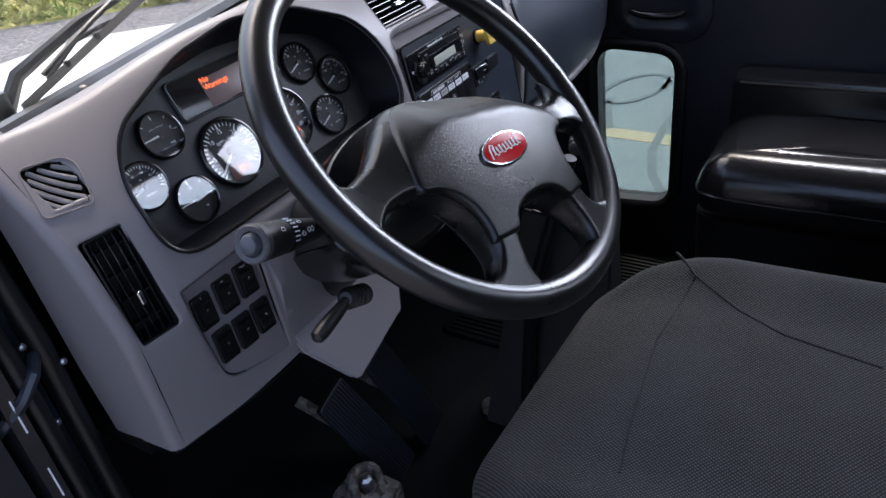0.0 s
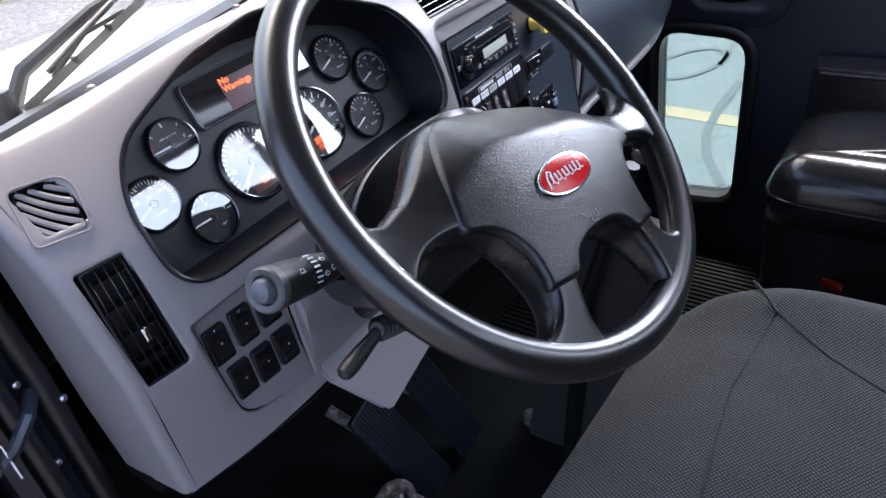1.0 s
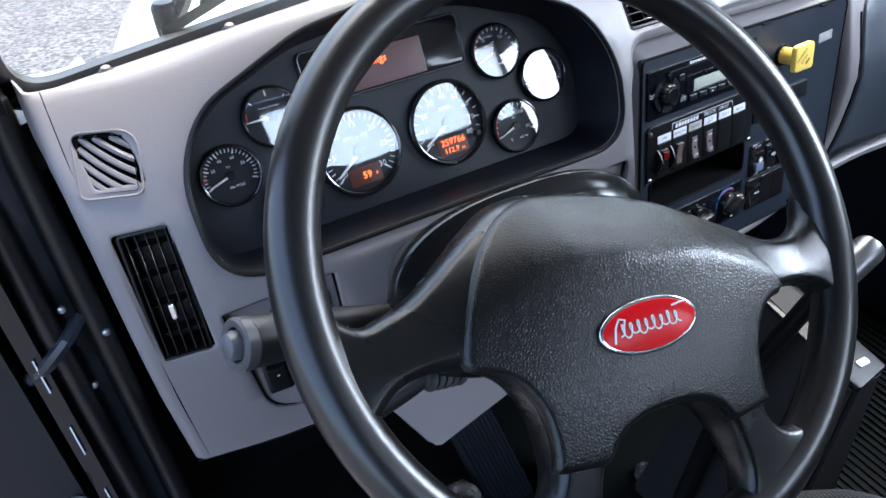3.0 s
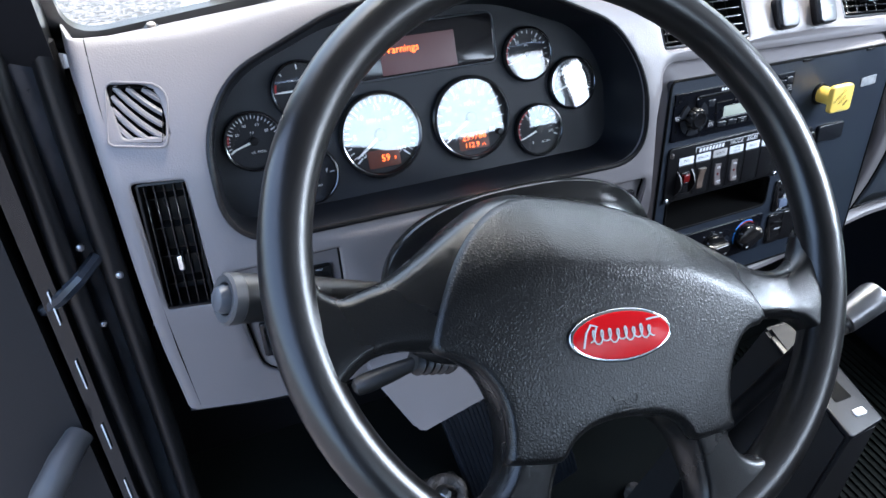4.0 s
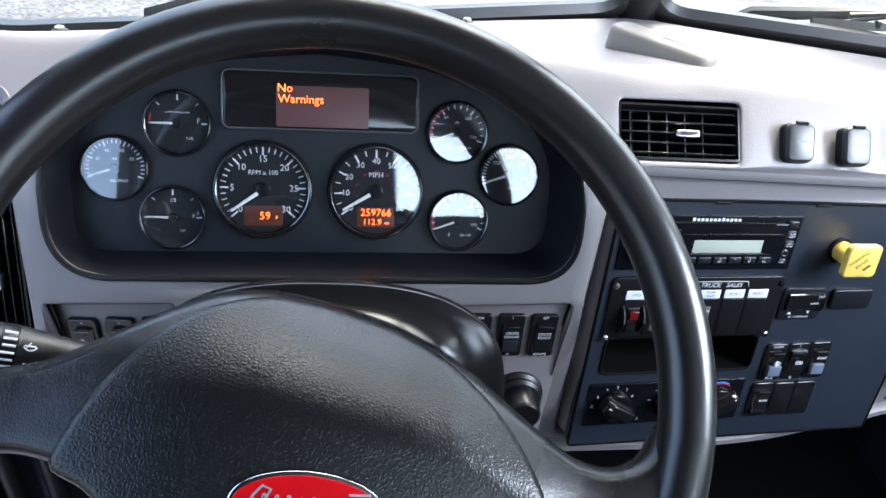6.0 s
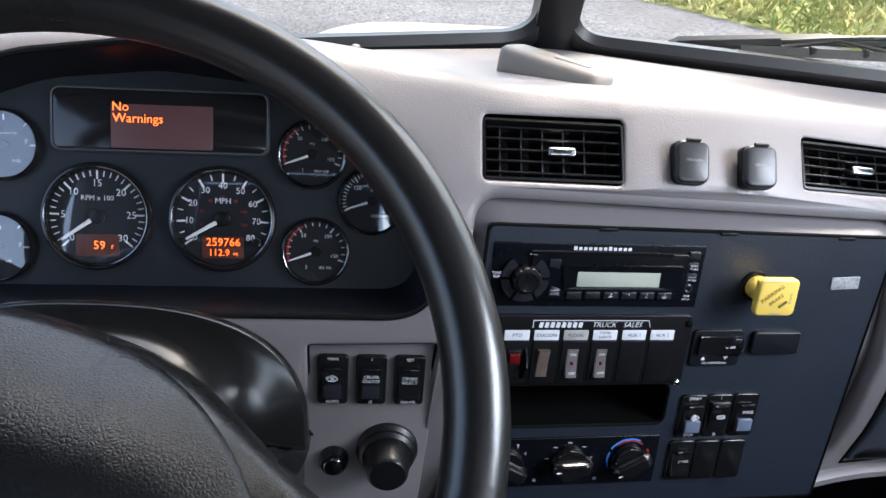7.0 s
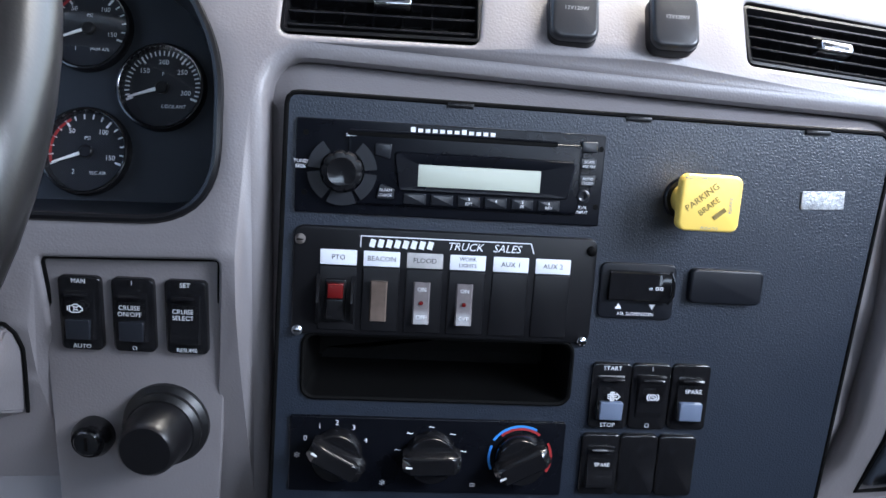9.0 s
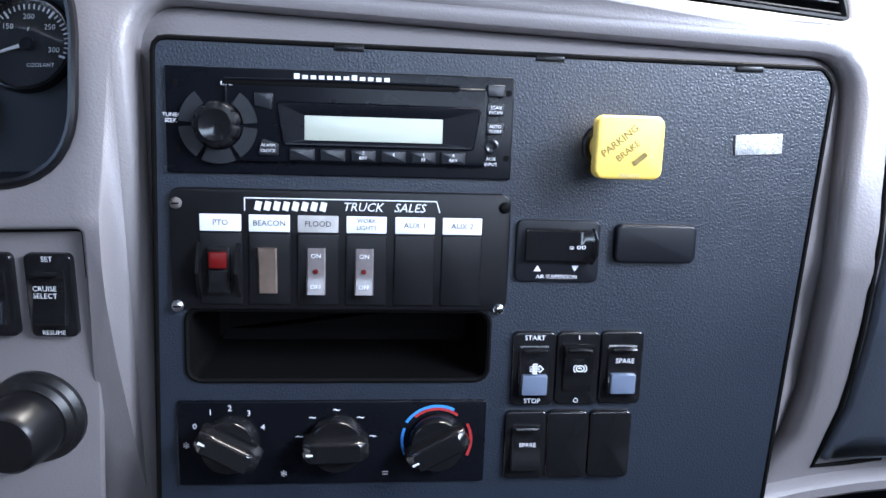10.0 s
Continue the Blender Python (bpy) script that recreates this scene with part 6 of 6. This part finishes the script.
for x, y, z, yw in ((0.4415, 0.983, 1.0725, 3), (0.5025, 0.9855, 1.0690, 5)):
    so = thing("power_socket", face_frame(x, y, z, 33, yw, -3) @ at(0, 0, -0.0008), "black flip-cap power socket on the dash face", "power socket", "power sockets")
    part("rim", slab(rrect(0.0300, 0.0370, 0.007, 5), -0.006, 0.0012, 0.0008), BLACK, so)
    part("cap", slab(rrect(0.0290, 0.0358, 0.0070, 6), 0.001, 0.0066, 0.0026), SOCKETCAP, so, "charcoal flip cap", at(0.0, 0.0, 0))
    part("hinge", tube([(-0.0060, 0.0180, 0.0060), (0.0060, 0.0180, 0.0060)], 0.0016, 8), BLACK, so)
    lettering("wording", [("12V120W", 0.0005, 0.0010, 0.0036)], GREYPRINT, so, 0.0068)

m = Matrix.Translation((0.352, 1.128, 1.100)) @ pose(0, 0, 0, -6, 3, -40)
sensor = thing("dash_sensor", m, "flat taupe sensor pod on the dash top", "sensor")
SH = rounded([(-0.058, -0.020), (0.054, -0.024), (0.060, 0.014), (-0.052, 0.024)], 0.014, 5)
part("body", slab(SH, -0.010, 0.016, 0.007), BEIGE, sensor)
part("lens", slab(rrect(0.040, 0.014, 0.005, 4, 0.018, 0.000), 0.0155, 0.0170, 0.0008), PLASTIC_GREY, sensor)
part("tape", slab(rrect(0.018, 0.012, 0.002, 3, 0.072, 0.004), -0.006, 0.000, 0.0006), YELLOW, sensor, "scrap of yellow tape")
for x, y in ((-0.241, 1.133), (-0.112, 1.155), (0.16, 1.214)):
    q = TOPQ + 0.25 * (y - dash(x, TOPQ).y) / (screen_base(x) - 0.012 - dash(x, TOPQ).y)
    z = dash(x, min(q, 1.355)).z
    sc = thing("dash_screw", at(x, y, z - 0.0008), "dark cup-washer screw in the dash top", "screw", "dash top screws")
    part("washer", lathe([(0.0080, -0.002), (0.0075, 0.0015), (0.0055, 0.0025)], 20), CHARCOAL, sc)
    part("head", lathe([(0.0050, 0.0010), (0.0045, 0.0050), (0.0025, 0.0062), (0.0005, 0.0062)], 16), BEIGE, sc)

# ---- wipers outside ----
def wiper(pivot, start, end):
    """An arm from its pivot to the middle of a blade along the glass."""
    a, p, q = Vector(pivot), Vector(start), Vector(end)
    w = thing("wiper", Matrix.Translation(a), "black windscreen wiper parked along the glass", "wiper", "windscreen wipers")
    p, q = p - a, q - a
    mid, e = (p + q) / 2, (q - p).normalized()
    half = (q - p).length / 2
    part("arm", tube([(0, 0, -0.02), mid * 0.15 + Vector((0, 0.004, 0.012)), mid * 0.6 + Vector((0, 0.012, 0.018)), mid + Vector((0, 0.014, 0.010))], [0.012, 0.010, 0.0075, 0.006], 8), RUBBER, w)
    part("pivot_cap", lathe([(0.016, -0.025), (0.016, 0.006), (0.012, 0.012), (0.001, 0.013)], 16), BLACK, w)
    part("blade", loft([[mid + e * t * half + Vector((0, dy, dz)) for dy, dz in ((-0.006, -0.004), (0, 0.005), (0.005, 0.002), (0.0, -0.006))] for t in np.linspace(-1, 1, 7)]), RUBBER, w)
    part("bridge", tube([mid + e * t * half + Vector((0, 0.010, 0.008 + 0.012 * (1 - (t / 0.8) ** 2))) for t in np.linspace(-0.8, 0.8, 9)], 0.0036, 8), BLACK, w)
    for t in (-0.55, 0.55):
        part("claw", tube([mid + e * half * (t - 0.25) + Vector((0, 0.004, 0.003)), mid + e * half * t + Vector((0, 0.009, 0.013)), mid + e * half * (t + 0.25) + Vector((0, 0.004, 0.003))], 0.003, 6), BLACK, w)
        for d in (-0.12, 0.12):
            part("clip", box(-0.003, 0.003, -0.004, 0.005, -0.004, 0.007, 0.001), BLACK, w, m=Matrix.Translation(mid + e * half * (t + d)))


wiper((0.50, 1.335, 1.070), screen_point(0.60, 0.030) + Vector((0, 0.020, 0)), screen_point(1.06, 0.085) + Vector((0, 0.020, 0)))
wiper((-0.15, 1.290, 1.078), screen_point(-0.175, 0.030) + Vector((0, 0.020, 0)), screen_point(0.30, 0.235) + Vector((0, 0.020, 0)))

# ---- seats ----
seat = thing("driver_seat", at(0.03, 0.36, 0.70), "grey woven cloth driver's seat cushion with stitched seams", "seat")
SEATOUT = rounded([(-0.29, -0.30), (0.29, -0.30), (0.275, 0.10), (0.245, 0.225), (0.18, 0.285), (-0.17, 0.290), (-0.24, 0.235), (-0.275, 0.10)], 0.09, 6)


def seat_top(x, y):
    front = -0.055 * smooth01(0.12, 0.30, y)
    side = 0.018 * smooth01(0.14, 0.24, abs(x))
    seam = -0.004 * math.exp(-(((y - 0.136) / 0.008) ** 2)) * (abs(x) < 0.19)
    return 0.052 + front + side + seam


def seam_on_seat(pts):
    """A sewn seam laid along the cushion's top."""
    line = []
    for (x0, y0), (x1, y1) in zip(pts, pts[1:]):
        line += [(x0 + (x1 - x0) * k / 8, y0 + (y1 - y0) * k / 8) for k in range(8)]
    line.append(pts[-1])
    part("seam", tube([(x, y, seat_top(x, y) - 0.0004) for x, y in line], 0.0019, 6), SEAM, seat, "dark sewn seam")


part("cushion", pillow(flowing(SEATOUT, 0.012), seat_top, lambda x, y: -0.10, 0.05, 0.009), FABRIC, seat)
seam_on_seat([(0.238, 0.168), (0.192, 0.130), (0.148, 0.063), (0.119, 0.005), (0.10, -0.10)])
seam_on_seat([(0.192, 0.130), (0.125, 0.136), (0.062, 0.141), (-0.087, 0.123), (-0.16, 0.11)])
part("pedestal", box(-0.20, 0.20, -0.25, 0.16, -0.55, -0.08, 0.02), BLACK, seat, "black seat pedestal")

pseat = thing("passenger_seat", at(0.975, 0.33, 0.50), "black vinyl passenger seat with glossy rolled front", "seat")
POUT = rounded([(-0.165, -0.62), (0.165, -0.62), (0.165, 0.32), (-0.165, 0.32)], 0.07, 6)
part("cushion", pillow(POUT, lambda x, y: 0.145 - 0.02 * smooth01(0.1, 0.3, y), lambda x, y: -0.04, 0.068, 0.02), VINYL, pseat)
part("piping", tube([(*p, 0.047) for p in grown(POUT, -0.001)], 0.004, 8, closed=True), VINYL, pseat, "black piping along the edge")
part("base", loft([[(*p, z) for p in grown(POUT, g)] for g, z in ((-0.030, -0.30), (-0.014, -0.285), (-0.008, -0.20), (-0.004, -0.06), (-0.003, -0.01))]), BLACK, pseat, "black boxed seat front")
part("lower_edge", tube([(*p, -0.29) for p in grown(POUT, -0.020)], 0.004, 8, closed=True), RUBBER, pseat, "black lower edging")
part("belt_buckle", box(-0.010, 0.010, -0.022, 0.022, -0.006, 0.008, 0.004), REDLENS, pseat, "red seat belt buckle", at(-0.168, 0.165, -0.115, -20, -90, 0))
armrest = thing("door_armrest", at(1.15, 0.25, 0.58), "black padded door armrest block", "armrest")
part("pad", box(-0.09, 0.0, -0.45, 0.385, -0.14, 0.14, 0.02), VINYL, armrest)
part("welt", tube([(-0.088, -0.43, 0.125), (-0.088, 0.365, 0.125), (-0.01, 0.383, 0.125)], 0.0035, 6), RUBBER, armrest, "black sewn welt")

# ---- pedals ----
def pedal(corner_top, corner_low, across, label):
    """A ribbed pad between its upper and lower left corners."""
    a, b, c = Vector(corner_top), Vector(corner_low), Vector(across)
    up = (a - b)
    out = c.cross(up).normalized()
    w, h = c.length, up.length
    m = Matrix((c.normalized(), up.normalized(), out)).transposed().to_4x4()
    m.translation = (a + b + c) / 2
    p = thing("pedal", m, label, "pedal", "pedals")
    part("pad", slab(rrect(w, h, 0.006, 3), -0.008, 0.004, 0.002), PEDAL, p)
    for k in range(11):
        part("rib", box(-w / 2 + 0.005 + (w - 0.01) * k / 10 - 0.0012, -w / 2 + 0.005 + (w - 0.01) * k / 10 + 0.0012, -h / 2 + 0.006, h / 2 - 0.006, 0.003, 0.0062, 0, seg=1), PEDAL, p)
    part("arm", tube([(0, 0.0, -0.008), (0, 0.05, -0.06), (0, 0.12, -0.10)], 0.012, 8), RUST, p, "rusty steel pedal arm")


pedal((0.070, 1.120, 0.395), (0.115, 1.010, 0.185), (0.085, 0.012, 0.012), "wide ribbed black brake pedal")
pedal((0.205, 1.110, 0.395), (0.250, 1.020, 0.175), (0.080, 0.012, 0.010), "long ribbed black accelerator pedal")
br = thing("pedal_bracket", at(0.050, 1.02, 0.30), "rust-flaked white pedal bracket on the floor", "bracket")
part("worn_ring", tube([(0.034 * math.cos(a), 0.030 * math.sin(a), 0.004 * math.sin(3 * a)) for a in np.linspace(0, 2 * math.pi, 28, endpoint=False)], 0.0095, 10, closed=True), RUST, br, "flaking white ring", at(0, 0, -0.03, 40, 10, 0))
part("foot", box(-0.045, 0.045, -0.05, 0.06, -0.15, -0.045, 0.012), RUST, br)
part("bolt", lathe([(0.012, -0.05), (0.012, -0.020), (0.006, -0.015)], 6), STEEL, br)
fk = thing("floor_button", at(0.413, 0.963, FLOOR), "round rusty floor button", "button")
part("cap", lathe([(0.016, 0), (0.016, 0.02), (0.010, 0.03), (0.001, 0.03)], 16), RUST, fk)
mat_ = thing("floor_mat", at(0.86, 0.66, FLOOR), "ribbed dark green-black rubber floor mat", "mat")
part("sheet", slab(rrect(0.50, 1.1, 0.03, 4), 0.0, 0.012, 0.004), MAT, mat_)
for k in range(30):
    part("rib", box(-0.236 + 0.016 * k, -0.229 + 0.016 * k, -0.53, 0.53, 0.011, 0.0165, 0.0), MAT, mat_)

# ---- gear lever and console ----
gear = thing("gear_lever", at(0.368, 0.772, FLOOR), "silver-topped gear lever in a black boot", "gear lever")
part("shaft", tube([(0.0, 0.08, 0.0), (0.0, 0.04, 0.40), (-0.002, -0.045, 0.683)], [0.014, 0.012, 0.011], 12), BLACK, gear)
mk = pose(-0.002, -0.066, 0.728, 0, 0, 0) @ pose(0, 0, 0, 0, 72, 8) @ Matrix.Scale(0.72, 4)
part("knob", lathe([(0.012, -0.055), (0.017, -0.050), (0.017, -0.043), (0.020, -0.041), (0.022, -0.010), (0.0235, 0.018), (0.0215, 0.026), (0.014, 0.030), (0.0005, 0.030)], 28), KNOB, gear, "brushed silver knob", mk)
part("knob_ring", lathe([(0.0178, -0.050), (0.0185, -0.047), (0.0178, -0.043)], 28, cap0=False, cap1=False), BLACK, gear, "", mk)
console = thing("floor_console", at(0.452, 0.755, FLOOR), "black floor console with a grey switch plate", "console")
bm = loft([[(-0.075, -0.08, 0), (0.045, -0.08, 0), (0.045, 0.20, 0), (-0.075, 0.20, 0)], [(-0.03, -0.075, 0.515), (0.026, -0.070, 0.515), (0.042, 0.10, 0.535), (-0.012, 0.10, 0.535)]])
bmesh.ops.bevel(bm, geom=bm.edges[:], offset=0.006, segments=2, affect="EDGES")
part("body", bm, DOORTRIM, console)
pl = part("plate", slab(rounded([(-0.032, -0.078), (0.028, -0.070), (0.044, 0.085), (-0.016, 0.085)], 0.006, 4), 0.0, 0.006, 0.002), CHARCOAL, console, "dark grey plate", at(0, 0, 0.519, 4, 0, 0))
part("socket", slab(rrect(0.026, 0.038, 0.002, 3, 0.002, -0.012), 0.0055, 0.0066, 0.0003), DEEP, pl)
part("white_button", slab(rrect(0.018, 0.010, 0.003, 3, 0.006, -0.052), 0.0055, 0.0085, 0.0012), LABEL, pl)

# ---- driver's door opening ----
jamb = thing("door_jamb", at(-0.345, 1.05, FLOOR), "black rubber-sealed door jamb with blue-grey metal", "door frame", kind="structure")
part("inner_seal", tube([(0.012, 0.025, 0.0), (0.012, 0.010, 0.45), (0.010, 0.005, 0.75), (0.006, 0.03, 0.96)], 0.013, 10), RUBBER, jamb, "black rubber bulb seal")
part("outer_seal", tube([(-0.028, 0.005, 0.0), (-0.028, -0.010, 0.45), (-0.030, -0.012, 0.75), (-0.034, 0.02, 0.98)], 0.011, 10), RUBBER, jamb, "black rubber bulb seal")
part("post", loft([[(-0.020, 0.018, z), (0.0, 0.022, z), (0.0, 0.12, z), (-0.06, 0.12, z), (-0.06, 0.03, z)] for z in np.linspace(0, 0.98, 8)]), BLUEMETAL, jamb, "blue-grey painted metal post")
part("door_edge", loft([[(-0.062, -0.02, z), (-0.045, -0.024, z), (-0.040, 0.03, z), (-0.075, 0.03, z)] for z in np.linspace(0, 1.0, 8)]), GLOSS, jamb, "glossy black door edge")
for z in (0.26, 0.36, 0.47, 0.58, 0.68):
    part("staple", box(-0.0535, -0.0520, -0.0255, -0.0235, z, z + 0.045, 0), WHITEPRINT, jamb, "thin pale slot")
for z, x, y in ((0.722, 0.016, -0.016), (0.762, -0.012, -0.010), (0.655, -0.016, -0.008)):
    part("bolt", lathe([(0.004, 0), (0.004, 0.003), (0.002, 0.005), (0.0005, 0.005)], 12), STEEL, jamb, "bright bolt head", at(x, y, z, 90, 0, 0))
part("check_strap", tube([(-0.002, 0.0, 0.738), (-0.020, -0.022, 0.732), (-0.042, -0.026, 0.716), (-0.062, -0.010, 0.694), (-0.068, 0.006, 0.680)], 0.0075, 8), BLUEMETAL, jamb, "worn blue door check strap")
door = thing("cab_door", at(-0.42, 1.08, FLOOR), "open dark grey driver's door with a pull handle", "door")
part("panel", loft([[(0, 0.0, z), (-0.92, 0.14, z), (-0.93, 0.08, z), (0.0, -0.045, z)] for z in (-0.10, 0.40, 0.95)]), DOORTRIM, door)
part("pull_handle", tube([(-0.005, -0.045, 0.50), (-0.025, -0.075, 0.495), (-0.050, -0.095, 0.47), (-0.072, -0.100, 0.42), (-0.10, -0.095, 0.30), (-0.125, -0.085, 0.22), (-0.14, -0.05, 0.18)], [0.016, 0.018, 0.019, 0.019, 0.019, 0.018, 0.016], 14), DOORHANDLE, door, "grey moulded grab handle")

# Inside handle of the passenger door: an oval cup with a lever in it.
CUP = rounded([(0.74, 0.795), (0.91, 0.795), (0.91, 0.885), (0.74, 0.885)], 0.043, 8)
handle = part("handle_cup", loft([[(*p, z) for p in grown(CUP, g)] for g, z in ((0.038, -0.002), (0.034, 0.005), (0.026, 0.007), (0.010, 0.009), (0.003, 0.010), (-0.004, 0.006), (-0.012, 0.002), (-0.03, 0.001))], cap0=False), TRIM, wall_right, "oval navy-black handle cup")
part("lever", tube([(0.895, 0.832, 0.010), (0.87, 0.827, 0.018), (0.83, 0.824, 0.020), (0.79, 0.826, 0.018), (0.765, 0.832, 0.010)], [0.007, 0.009, 0.010, 0.009, 0.006], 10), GLOSS, handle, "glossy black lever")

# Slate-blue lid of the passenger's side.
LID = rounded([(0.6785, 0.754), (1.105, 0.805), (1.105, 1.000), (0.76, 1.015), (0.698, 0.985), (0.688, 0.925), (0.685, 0.885), (0.6872, 0.835), (0.6868, 0.795)], [0.004, 0.01, 0.03, 0.03, 0.03, 0.05, 0.05, 0.05, 0.03], 5)
LID = [tuple(Vector(a).lerp(Vector(b), k / 4)) for a, b in zip(LID, LID[1:] + LID[:1]) for k in range(4) if k == 0 or (Vector(a) - Vector(b)).length > 0.02]
rings = [[dash(*q) + Vector((0, -d, 0.1 * d)) for q in to_plan(grown(LID, g))] for g, d in ((0.002, -0.002), (0.002, 0.0012), (0.0005, 0.0034), (-0.0015, 0.0042))]
bm = loft(rings, cap0=False, cap1=False)
skin(to_plan(grown(LID, -0.0015)), [], 0.02, lambda x, q: dash(x, q) + Vector((0, -0.0042, 0.0004)), bm)
bmesh.ops.remove_doubles(bm, verts=bm.verts, dist=2e-5)
part("glove_lid", bm, LIDGREY, dashboard, "slate blue-grey lid on the passenger side")

# Narrow gap between the dash and the passenger's lid.
part("lid_gap", tube([dash(x, up_dash(x, z)) + Vector((0, 0.0005, 0)) for x, z in ((0.72, 0.7535), (0.70, 0.7495), (0.6745, 0.7475), (0.6785, 0.772), (0.6822, 0.795), (0.6830, 0.820), (0.6818, 0.850), (0.6804, 0.880), (0.6815, 0.905), (0.6845, 0.935), (0.690, 0.975))], 0.0021, 8), DEEP, dashboard, "dark gap beside the passenger lid")
